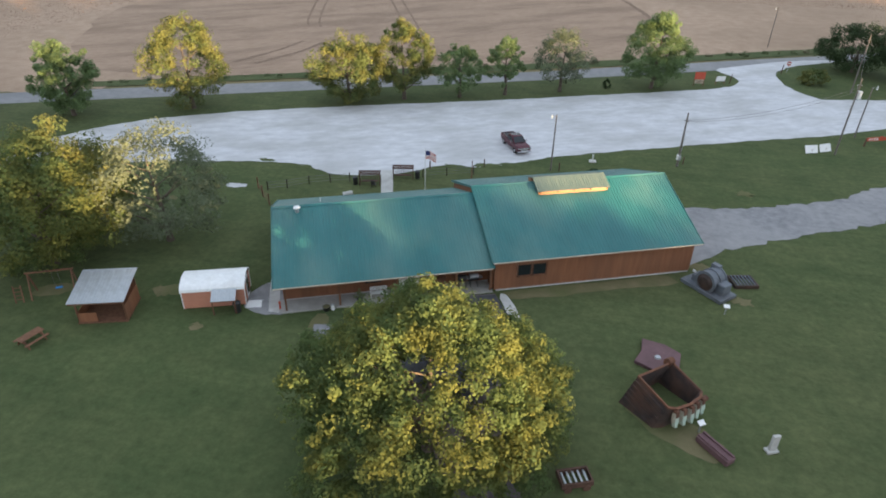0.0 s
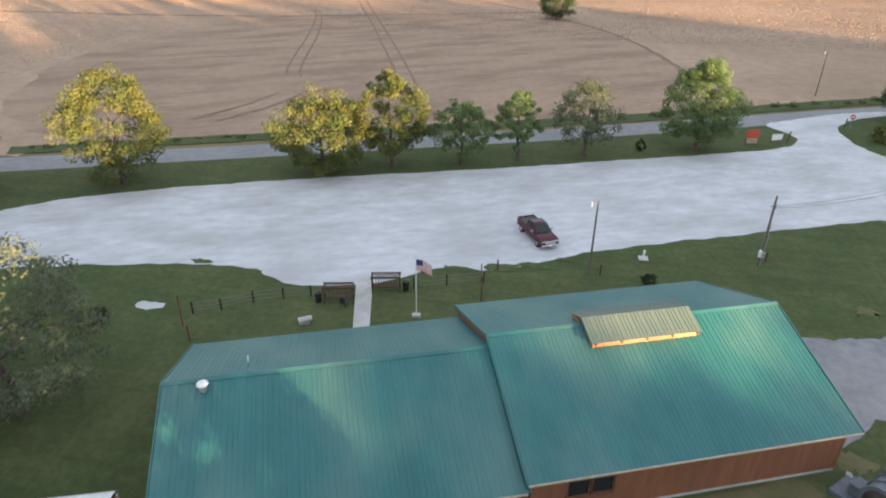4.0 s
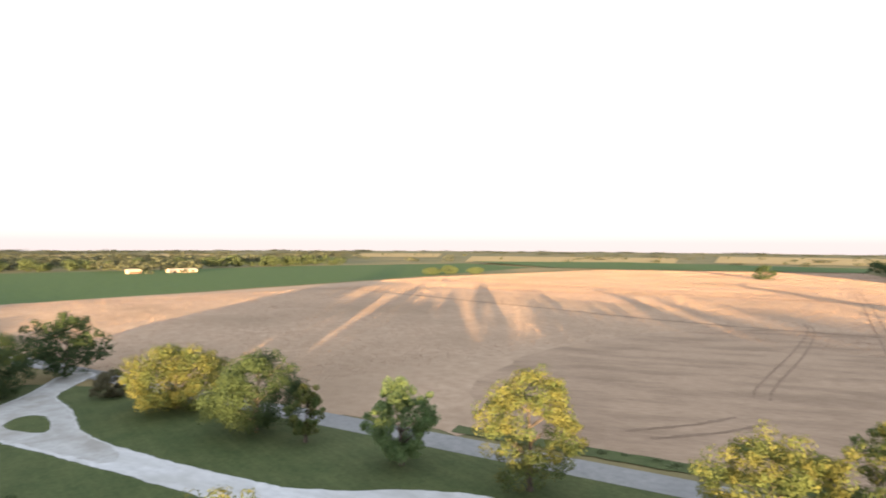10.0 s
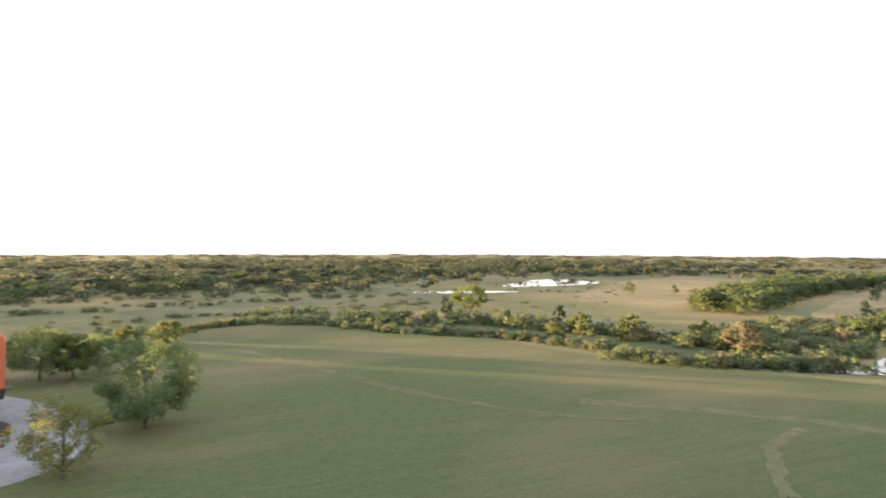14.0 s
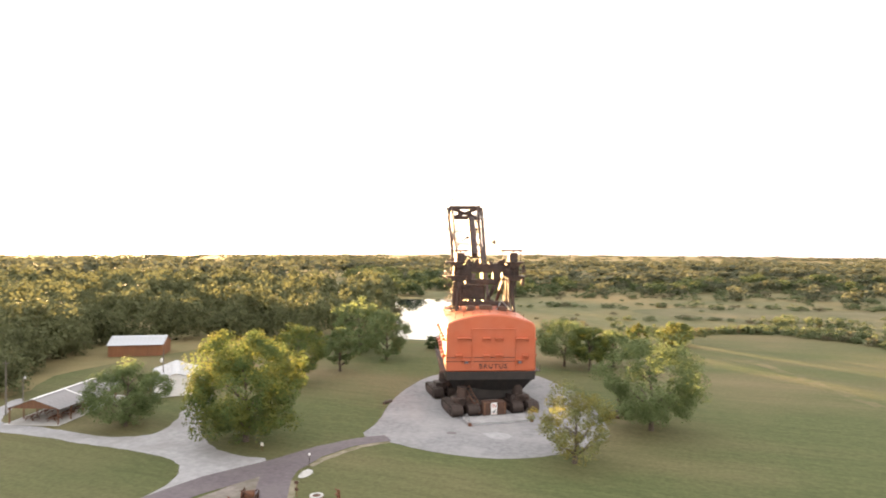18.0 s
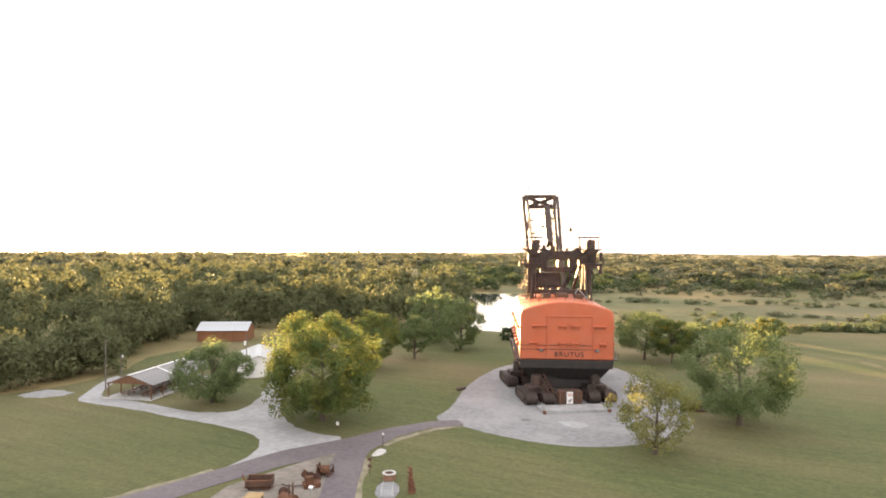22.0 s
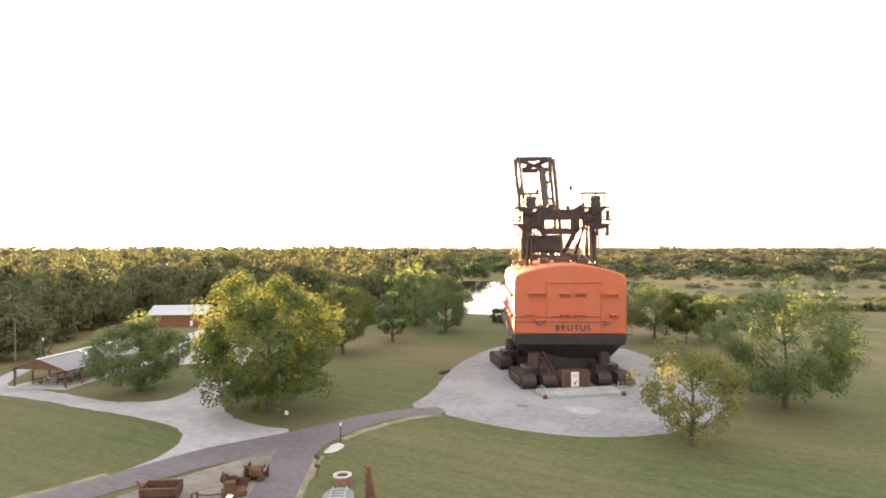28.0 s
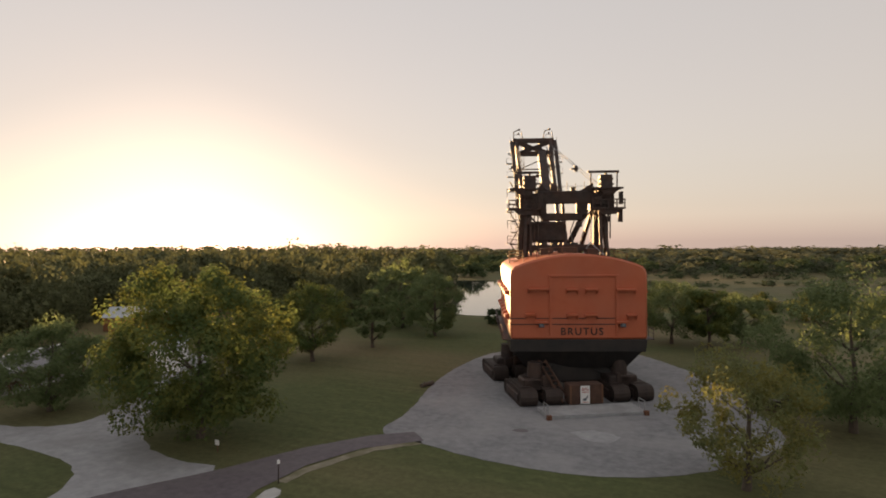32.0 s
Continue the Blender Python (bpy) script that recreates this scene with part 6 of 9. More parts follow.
utility_pole(pose(23.0, 77.0, 0, 0, 0, 20), "weathered utility pole with grey meter boxes")
p_far = utility_pole(pose(45.2, 86.2, 0, 0, 0, 20), "tall weathered utility pole with a transformer", 10.5, False)
part("transformer", Shape().tube((0.45, 0, 7.8), (0.45, 0, 8.8), 0.3, 0.3, 14), WHITE, p_far, "pale grey transformer can")
utility_pole(pose(58.5, 118.8, 0, 0, 0, 20), "tall weathered utility pole by the road", 10, False)
lamp_pole(pose(50.5, 94.2, 0, 0, 0, 200), "wooden lamp pole beside the gravel drive", 7.5, 0.8)
lamp_pole(pose(53.1, 154.0, 0, 0, 0, 20), "slim lamp pole in the wheat field", 8.5, 0.5)


def sagging_wire(p, q, sag, label):
    ob = thing("overhead_wire", pose(*p), label, "wire", "overhead wires")
    d = Vector(q) - Vector(p)
    pts = [d * (i / 12) - Vector((0, 0, 4 * sag * (i / 12) * (1 - i / 12))) for i in range(13)]
    side = d.cross(Vector((0, 0, 1))).normalized() * 0.018
    ring = [side, Vector((0, 0, 0.018)), -side, Vector((0, 0, -0.018))]
    s = Shape().add([p + r for p in pts for r in ring], [(4 * i + k, 4 * i + (k + 1) % 4, 4 * i + 4 + (k + 1) % 4, 4 * i + 4 + k) for i in range(12) for k in range(4)])
    part("cable", s, WIRE, ob)
    part("clamp", Shape().tube((0, 0, -0.06), (0, 0, 0.06), 0.05, n=8), DARK_STEEL, ob)


sagging_wire((23.0, 77.0, 6.2), (45.2, 86.2, 9.3), 0.9, "thin sagging overhead wire between poles")
sagging_wire((23.2, 77.1, 6.0), (45.4, 86.3, 8.9), 1.0, "thin sagging overhead wire between poles")
sagging_wire((45.2, 86.2, 9.8), (58.5, 118.8, 9.2), 1.0, "thin sagging overhead wire between poles")

flag = thing("flagpole", pose(-7.4, 62.0, 0, 0, 0, 10), "white flagpole with a striped flag on a base", "flagpole")
part("pole", Shape().tube((0, 0, 0), (0, 0, 5.5), 0.045, 0.03, 10), WHITE, flag)
part("base", Shape().box(0, 0, -0.02, 0.7, 0.5, 0.22), CONCRETE, flag, bevel=0.03)
part("ball", Shape().tube((0, 0, 5.5), (0, 0, 5.58), 0.06, 0.03, 10), GREY_METAL, flag)


def cloth(x0, x1, z0, z1):
    s = Shape()
    k = 8
    pts = []
    for i in range(k + 1):
        x = x0 + (x1 - x0) * i / k
        y = 0.08 * math.sin(x * 5) * x
        drop = 0.55 * x * x / 1.6
        pts += [(x, y - 0.006, z0 - drop), (x, y - 0.006, z1 - drop), (x, y + 0.006, z0 - drop), (x, y + 0.006, z1 - drop)]
    for i in range(k):
        a, b = 4 * i, 4 * i + 4
        s.f += []
        s_faces = [(a, b, b + 1, a + 1), (a + 2, a + 3, b + 3, b + 2), (a + 1, b + 1, b + 3, a + 3), (a, a + 2, b + 2, b)]
        pts_faces = s_faces
        s.f += pts_faces
    s.v = pts
    return s


for i in range(13):
    part("stripe", cloth(0.04 if i < 6 else 0.55, 1.25, 4.35 + i * 0.075, 4.425 + i * 0.075) if i >= 6 else cloth(0.04, 1.25, 4.35 + i * 0.075, 4.425 + i * 0.075), RED_PAINT if i % 2 == 0 else WHITE, flag)
part("canton", cloth(0.04, 0.55, 4.8, 5.325), NAVY, flag)


def porch_swing(m):
    ob = thing("swing_bench", m, "dark slatted swing bench in a wooden frame", "bench", "swing benches by the front walk")
    for x in (-1.2, 1.2):
        for y in (-0.45, 0.45):
            part("upright", Shape().box(x, y, 0, 0.1, 0.1, 1.5), RUST_DARK, ob)
        part("side_rail", Shape().box(x, 0, 0.65, 0.08, 0.9, 0.08), RUST_DARK, ob)
    for y in (-0.45, 0.45):
        part("top_rail", Shape().box(0, y, 1.45, 2.6, 0.1, 0.12), RUST_DARK, ob)
    for i in range(5):
        part("roof_slat", Shape().box(0, -0.4 + i * 0.2, 1.57, 2.6, 0.06, 0.04), RUST_DARK, ob)
    part("seat", Shape().box(0, 0, 0.42, 2.0, 0.5, 0.06), RUST_DARK, ob)
    for i in range(9):
        part("back_slat", Shape().box(-0.9 + i * 0.225, 0.3, 0.5, 0.07, 0.04, 0.6), RUST_DARK, ob)
    return ob


bench_1 = porch_swing(pose(-14.4, 63.0, 0.02, 0, 0, 12))
copy_thing(bench_1, pose(-10.9, 65.5, 0.02, 0, 0, 12))
trash_can(pose(-16.1, 62.6, 0), "black trash can beside a swing bench")
trash_can(pose(-9.2, 65.9, 0), "black trash can beside a swing bench")
seat = thing("folding_chair", pose(-13.7, 62.2, 0, 0, 0, 170), "black folding chair beside the swing bench", "chair")
part("seat", Shape().box(0, 0, 0.42, 0.5, 0.48, 0.05), BLACK, seat)
part("backrest", Shape().box(0, 0.24, 0.5, 0.5, 0.04, 0.5), BLACK, seat)
for x in (-0.22, 0.22):
    for y in (-0.2, 0.2):
        part("leg", Shape().box(x, y, 0, 0.04, 0.04, 0.42), BLACK, seat)
bag = thing("concrete_statue", pose(-16.0, 59.2, 0, 0, 0, 30), "pale weathered log-shaped lawn ornament", "ornament")
part("body", Shape().tube((-0.5, 0, 0.3), (0.6, 0, 0.42), 0.3, 0.24, 12), CONCRETE, bag, smooth=True)
part("foot", Shape().box(0, 0, 0, 0.8, 0.4, 0.12), CONCRETE, bag)


def wire_fence(points, label, post=BROWN_WOOD, height=1.1):
    ob = thing("fence", pose(*points[0], 0), label, "fence")
    o = Vector((*points[0], 0))
    for p in points:
        q = Vector((*p, 0)) - o
        part("post", Shape().box(q.x, q.y, -0.1, 0.1, 0.1, height + 0.15), post, ob)
    for p, q in zip(points, points[1:]):
        a, b = Vector((*p, 0)) - o, Vector((*q, 0)) - o
        for z in (0.3, 0.65, 1.0):
            part("rail", Shape().tube(a + Vector((0, 0, z)), b + Vector((0, 0, z)), 0.02, n=6), post if height > 1.3 else WIRE, ob)


wire_fence([(-25.6, 58.8), (-23.6, 59.8), (-21.5, 61.4), (-19.2, 62.4), (-17.0, 63.2)], "low dark wire fence with slim posts", DARK_STEEL)
wire_fence([(-26.9, 59.0), (-25.4, 57.0), (-23.8, 55.2)], "brown wooden post and rail fence", BROWN_WOOD, 1.4)
wire_fence([(-8.6, 66.3), (-5.8, 67.4), (-2.6, 68.6)], "low wire fence with dark posts", DARK_STEEL)
wire_fence([(-2.4, 65.0), (-2.6, 66.9), (-2.9, 69.2)], "brown wooden post and rail fence", BROWN_WOOD, 1.5)
for x, y in ((-1.6, 71.2), (7.9, 72.2), (23.9, 77.9), (-8.3, 69.2), (50.5, 90.5)):
    post = thing("bollard", pose(x, y, 0), "short dark wooden bollard post in the grass", "bollard", "bollards round the lot")
    part("shaft", Shape().tube((0, 0, -0.1), (0, 0, 1.0), 0.08, 0.075, 10), RUST_DARK, post)
    part("cap", Shape().tube((0, 0, 1.0), (0, 0, 1.05), 0.08, 0.04, 10), RUST_DARK, post)
pipe = thing("well_head", pose(12.2, 76.2, 0), "white capped well pipe on a small slab", "well head")
part("slab", Shape().box(0, 0, 0, 0.9, 0.9, 0.1), CONCRETE, pipe)
part("pipe", Shape().tube((0, 0, 0.1), (0, 0, 0.8), 0.09, 0.09, 12), WHITE, pipe)
part("cap", Shape().tube((0, 0, 0.8), (0, 0, 0.9), 0.13, 0.11, 12), WHITE, pipe)


def board_sign(m, name, label, width, height, lift, face, extra=None):
    ob = thing(name, m, label, "sign")
    for x in (-width / 2 + 0.05, width / 2 - 0.05):
        part("post", Shape().box(x, 0.05, -0.1, 0.1, 0.1, lift + height + 0.1), BROWN_WOOD, ob)
    part("board", Shape().box(0, 0, lift, width, 0.06, height), face, ob, bevel=0.01)
    if extra:
        part("lower_panel", Shape().box(0, -0.04, lift - 0.75, width * 0.8, 0.05, 0.7), extra, ob)
        for i in range(3):
            part("text_bar", Shape().box(0, -0.07, lift - 0.25 - i * 0.18, width * 0.6, 0.015, 0.06), RUST_DARK, ob)
    return ob


board_sign(pose(32.0, 116.9, 0, 0, 0, 12), "entrance_sign", "red painted board sign with a pale lower panel", 1.9, 1.3, 1.2, RED_PAINT, SAND)
board_sign(pose(36.2, 119.2, 0, 0, 0, 24), "notice_sign", "white notice board on short brown posts", 1.9, 0.9, 0.5, WHITE)
for (x, y) in ((38.1, 120.0), (49.6, 129.8)):
    post = thing("bollard", pose(x, y, 0), "dark leaning wooden post beside the drive", "bollard", "bollards round the lot")
    part("shaft", Shape().tube((0, 0, -0.1), (0.12, 0, 1.7), 0.09, 0.08, 10), RUST_DARK, post)
    part("cap", Shape().tube((0.12, 0, 1.7), (0.12, 0, 1.75), 0.08, 0.04, 10), RUST_DARK, post)
stop = thing("stop_sign", pose(51.0, 131.0, 0, 0, 0, -20), "red eight-sided stop sign on a slim post", "sign")
part("post", Shape().box(0, 0.03, -0.1, 0.05, 0.05, 2.2), GREY_METAL, stop)
part("plate", Shape().prism([(0.42 * math.cos(radians(22.5 + 45 * i)), 1.75 + 0.42 * math.sin(radians(22.5 + 45 * i))) for i in range(8)], -0.03, 0.0, "y"), RED_PAINT, stop)
part("text_bar", Shape().box(0, -0.04, 1.66, 0.55, 0.015, 0.18), WHITE, stop)
gate = thing("barrier_gate", pose(50.5, 90.6, 0, 0, 0, 20), "red and white barrier gate with a round red plate", "gate")
part("boom", Shape().beam((0, 0, 1.0), (4.2, 0, 1.0), 0.1, 0.5), RED_PAINT, gate)
for i in range(4):
    part("white_band", Shape().box(0.5 + i * 0.4, -0.06, 0.85, 0.2, 0.02, 0.3), WHITE, gate)
part("round_plate", Shape().tube((2.3, -0.1, 1.1), (2.3, -0.05, 1.1), 0.35, 0.35, 16), RED_PAINT, gate)
for x in (0, 4.2):
    part("gate_post", Shape().box(x, 0, -0.1, 0.14, 0.14, 1.4), BROWN_WOOD, gate)
for x, y, r in ((42.2, 86.0, 20), (44.3, 87.0, 28)):
    slab = thing("leaning_panel", pose(x, y, 0, 0, 0, r), "white sheet panel leaning in the grass", "panel", "white panels")
    part("sheet", Shape().box(0, 0, 0, 1.9, 0.05, 1.1), WHITE, slab, at=pose(0, 0, 0.02, -30, 0, 0))
    part("stay", Shape().beam((0, 0.0, 0.5), (0, 0.55, 0.0), 0.05), BROWN_WOOD, slab)
# farm across the crop field, low sunlight put into its tan walls and roofs
for x, y, w, d, h, mt in ((-578, 144, 8, 10, 2.6, SAND), (-580, 184, 9, 24, 2.2, SAND)):
    barn = thing("farm_shed", pose(x, y, 0, 0, 0, 8), "low farm shed beyond the crop field, coloured as sunlit", "barn", "farm sheds")
    part("wall", Shape().box(0, 0, -0.1, w, d, h), mt, barn)
    part("roof", Shape().prism([(-w / 2 - 0.5, h - 0.2), (0, h + 1.3), (w / 2 + 0.5, h - 0.2)], -d / 2 - 0.5, d / 2 + 0.5, "y"), SAND, barn)
    for i in range(3):
        part("door", Shape().box(w / 2 + 0.05, -d / 3 + i * d / 3, 0, 0.1, 3.0, 1.9), RUST_DARK, barn)

# ---- giant electric shovel ----
shovel = thing("power_shovel", west_pose(-1.3, -79.5, 0, 0, 0, 188), "giant orange electric mining shovel with black gantry and boom", "mining shovel")
HOUSE_LONG, HALF = 24.0, 7.75
edge = [(-HALF, 6.85), (HALF, 6.85)]
edge += [(HALF - 0.02, 14.2), (HALF - 0.15, 14.75), (HALF - 0.5, 15.15)]
edge += [(x, 15.3 + 1.3 * (1 - (x / 7.0) ** 2)) for x in (6.4, 5.0, 3.5, 1.8, 0.0, -1.8, -3.5, -5.0, -6.4)]
edge += [(-HALF + 0.5, 15.15), (-HALF + 0.15, 14.75), (-HALF + 0.02, 14.2)]
part("house", Shape().prism(edge, 0.0, HOUSE_LONG, "y"), ORANGE, shovel, "orange riveted machinery house", bevel=0.22, smooth=True)
part("house_skirt", Shape().add([(-HALF, 0, 6.85), (HALF, 0, 6.85), (HALF, HOUSE_LONG, 6.85), (-HALF, HOUSE_LONG, 6.85),
                                 (-HALF, 0.05, 5.4), (HALF - 0.2, 0.05, 5.4), (HALF - 0.2, HOUSE_LONG, 5.4), (-HALF, HOUSE_LONG, 5.4)],
                                [(0, 1, 2, 3), (7, 6, 5, 4), (0, 4, 5, 1), (1, 5, 6, 2), (2, 6, 7, 3), (3, 7, 4, 0)]), CHARCOAL, shovel, "black skirt under the orange house", bevel=0.06)
part("underframe", Shape().add([(-7.4, 0.3, 5.4), (7.2, 0.3, 5.4), (7.2, 23, 5.4), (-7.4, 23, 5.4), (-5.9, 1.8, 3.3), (5.7, 1.8, 3.3), (5.7, 20, 3.3), (-5.9, 20, 3.3)],
                               [(0, 1, 2, 3), (7, 6, 5, 4), (0, 4, 5, 1), (1, 5, 6, 2), (2, 6, 7, 3), (3, 7, 4, 0)]), CHARCOAL, shovel)
for i in range(7):
    part("underframe_rib", Shape().add([(x, y, z) for x in (-5.5 + i * 1.8, -5.3 + i * 1.8) for y, z in ((0.5, 5.35), (1.1, 5.35), (2.5, 3.4), (2.1, 3.3))],
                                       [(0, 1, 2, 3), (7, 6, 5, 4), (0, 4, 5, 1), (1, 5, 6, 2), (2, 6, 7, 3), (3, 7, 4, 0)]), CHARCOAL, shovel)
# rear face: raised panel, hoods, stripes, lettering
for x in (-3.2, 4.3):
    part("panel_rib", Shape().box(x, -0.09, 7.4, 0.24, 0.2, 6.75), ORANGE, shovel, bevel=0.03)
part("panel_rib", Shape().box(0.55, -0.09, 14.0, 7.9, 0.2, 0.24), ORANGE, shovel, bevel=0.03)


def hood(x0, x1, z, out=0.75, drop=0.75):
    """A sheet hood over a vent."""
    s = Shape().prism([(0.02, z), (-out, z - 0.12), (-out, z - 0.2), (0.02, z - 0.08)], x0, x1, "x")
    for x in (x0 + 0.03, x1 - 0.03):
        s.add([(x - 0.03, 0.02, z - 0.05), (x - 0.03, -out + 0.05, z - 0.16), (x - 0.03, 0.02, z - drop), (x + 0.03, 0.02, z - 0.05), (x + 0.03, -out + 0.05, z - 0.16), (x + 0.03, 0.02, z - drop)],
              [(0, 1, 2), (5, 4, 3), (0, 3, 4, 1), (1, 4, 5, 2), (2, 5, 3, 0)])
    h = part("vent_hood", s, ORANGE, shovel)
    part("louvre", Shape().box((x0 + x1) / 2, -0.02, z - drop + 0.02, x1 - x0 - 0.12, 0.06, drop - 0.16), ORANGE, h)


for x0, x1, z in ((-5.75, -3.45, 12.75), (-1.4, -0.1, 12.7), (0.75, 2.1, 12.7), (4.25, 6.4, 12.65),
                  (-6.05, -4.9, 9.85), (-1.35, -0.15, 9.8), (0.7, 2.05, 9.8), (5.4, 6.45, 9.75)):
    hood(x0, x1, z)
for x0, x1 in ((-4.95, -3.55), (4.25, 5.6)):
    h = part("lamp_hood", Shape().box((x0 + x1) / 2, -0.32, 8.75, x1 - x0, 0.66, 0.18), ORANGE, shovel, bevel=0.03)
    part("floodlight", Shape().tube(((x0 + x1) / 2, -0.28, 8.74), ((x0 + x1) / 2, -0.4, 8.32), 0.26, 0.36, 14), GREY_PAINT, h)
for x0, x1 in ((-7.72, -3.35), (-3.05, 4.15)):
    for z in (9.2, 8.52):
        part("pinstripe", Shape().box((x0 + x1) / 2, -0.012, z, x1 - x0, 0.03, 0.11), CHARCOAL, shovel, "thin black stripe")
words = bpy.data.curves.new("lettering", "FONT")
words.body, words.size, words.extrude, words.align_x = "BRUTUS", 1.16, 0.02, "CENTER"
words.space_character = 1.22
words.offset = 0.018
words.materials.append(CHARCOAL)
letters = new("lettering", words)
letters.parent = shovel
letters.matrix_local = pose(0.35, -0.03, 7.38, 90, 0, 0)
tagged(letters, "black block capital name lettering")
# side walls: vents, doors, stripes
for sgn in (-1, 1):
    for i in range(6):
        y = 2.0 + i * 3.7
        for z in (12.4, 9.6):
            v = part("side_vent", Shape().prism([(sgn * (HALF - 0.02), z), (sgn * (HALF + 0.55), z - 0.15), (sgn * (HALF + 0.55), z - 0.45), (sgn * (HALF - 0.02), z - 0.75)], y, y + 1.6, "y"), ORANGE, shovel)
    part("side_stripe", Shape().box(sgn * (HALF + 0.01), 12, 8.55, 0.04, 23.6, 0.12).box(sgn * (HALF + 0.01), 12, 9.1, 0.04, 23.6, 0.12), CHARCOAL, shovel)
    part("side_walkway", Shape().box(sgn * (HALF + 0.45), 12, 6.7, 0.9, 23.0, 0.12), DARK_STEEL, shovel)
    for i in range(12):
        part("stanchion", Shape().box(sgn * (HALF + 0.85), 0.8 + i * 2.05, 6.8, 0.06, 0.06, 1.1), DARK_STEEL, shovel)
    part("handrail", Shape().box(sgn * (HALF + 0.85), 12, 7.85, 0.06, 23.0, 0.06).box(sgn * (HALF + 0.85), 12, 7.35, 0.05, 23.0, 0.05), DARK_STEEL, shovel)
# roof rails and gear
for i in range(9):
    part("roof_stanchion", Shape().box(-6.0 + i * 1.5, 2.2, 15.35 + 1.3 * (1 - ((-6.0 + i * 1.5) / 7.0) ** 2) - 0.1, 0.06, 0.06, 1.0), RUST, shovel)
for i in range(8):
    x0, x1 = -6.0 + i * 1.5, -4.5 + i * 1.5
    z0, z1 = (16.2 + 1.3 * (1 - (x / 7.0) ** 2) for x in (x0, x1))
    part("roof_rail", Shape().beam((x0, 2.2, z0), (x1, 2.2, z1), 0.05), RUST, shovel)
for x, w, h in ((-2.6, 1.6, 0.8), (0.2, 2.2, 0.9), (3.2, 1.4, 0.7)):
    part("roof_box", Shape().box(x, 9.5, 16.1, w, 2.5, h + 0.3), RUST_DARK, shovel, bevel=0.05)
# gantry: two towers, platforms, sheave housings, cross frame
GY = 14.0
for x, lean in ((-4.7, 0.25), (5.5, -0.2)):
    tower = part("gantry_tower", Shape().beam((x - 0.35, GY - 1.6, 15.6), (x - 0.1 + lean, GY, 25.2), 0.42).beam((x + 0.5, GY - 1.4, 15.6), (x + 0.35 + lean, GY, 25.2), 0.3)
                 .beam((x, GY + 3.4, 15.6), (x + lean, GY + 0.8, 25.0), 0.5), DARK_STEEL, shovel, "black steel gantry tower")
    part("gantry_column", Shape().beam((x - 0.75 + (0.2 if x > 0 else 0), GY + 1.6, 15.6), (x + lean - 0.2, GY + 0.9, 25.0), 0.7, 0.8), DARK_STEEL, tower, bevel=0.05)
    part("gantry_column", Shape().beam((x + (0.55 if x > 0 else -0.2), GY - 1.0, 15.6), (x + lean + 0.2, GY + 0.1, 25.0), 0.5, 0.6), DARK_STEEL, tower, bevel=0.05)
    part("tray", Shape().box(x + (0.1 if x > 0 else 0.8), GY + 0.6, 22.55, 3.2, 1.6, 2.1), DARK_STEEL, tower, bevel=0.08)
    part("cable_drum", Shape().tube((x - 0.2, GY - 0.4, 24.2), (x + 0.9, GY - 0.4, 24.2), 0.55, 0.55, 14), DARK_STEEL, tower)
    for i, (dx, z, w) in enumerate(((-1.7, 19.2, 0.8), (-1.8, 20.7, 0.6), (-1.75, 17.6, 1.0), (-1.7, 16.3, 1.2))):
        if x < 0:
            part("step_grating", Shape().box(x + dx, GY - 0.6, z, w, 0.8, 0.16).box(x + dx - w / 2, GY - 0.9, z, 0.05, 0.05, 1.0), DARK_STEEL, tower)
    for i in range(6):
        z = 17 + i * 1.35
        part("lacing", Shape().beam((x - 0.3, GY - 1.3 + i * 0.2, z), (x + 0.45, GY - 1.1 + i * 0.2, z + 0.7), 0.1), DARK_STEEL, tower)
    for z, w in ((22.35, 4.4), (25.05, 3.9)):
        cx = x + (0.9 if x > 0 else -0.1)
        pl = part("platform", Shape().box(cx - 0.2, GY + 0.3, z, w, 3.6, 0.22).prism([(cx - w / 2 + 0.5, z), (cx + w / 2 - 0.7, z), (cx + w / 2 - 1.4, z - 0.7), (cx - w / 2 + 1.2, z - 0.7)], GY - 1.2, GY - 1.0, "y"), DARK_STEEL, shovel)
        if z > 24:
            continue
        for i in range(5):
            part("stanchion", Shape().box(cx - w / 2 - 0.1 + i * w / 4.2, GY - 1.45, z + 0.2, 0.14, 0.14, 1.05), DARK_STEEL, pl)
        part("handrail", Shape().box(cx - 0.2, GY - 1.45, z + 1.2, w, 0.14, 0.15).box(cx - 0.2, GY - 1.45, z + 0.7, w, 0.13, 0.13), DARK_STEEL, pl)
        part("side_rail", Shape().box(cx - w / 2 - 0.15, GY + 0.3, z + 1.2, 0.06, 3.4, 0.06).box(cx + w / 2 - 0.25, GY + 0.3, z + 1.2, 0.06, 3.4, 0.06), DARK_STEEL, pl)
    hx = x + 0.55 if x > 0 else x + 0.5
    part("sheave_housing", Shape().box(hx, GY, 25.25, 1.6, 1.6, 1.75).box(hx, GY, 25.6, 2.0, 1.4, 0.25).box(hx, GY, 26.3, 1.9, 1.4, 0.25), DARK_STEEL, shovel, bevel=0.08)
    part("sheave", Shape().tube((hx - 0.5, GY + 0.9, 25.9), (hx + 0.5, GY + 0.9, 25.9), 0.9, 0.9, 18), DARK_STEEL, shovel)
    part("top_bar", Shape().box(hx - 0.3, GY - 0.2, 27.3, 4.2 if x > 0 else 3.4, 0.3, 0.3).box(hx, GY - 0.2, 26.9, 0.3, 0.3, 0.5).box(hx - 2.0, GY - 0.2, 25.3, 0.14, 0.14, 2.0), DARK_STEEL, shovel)
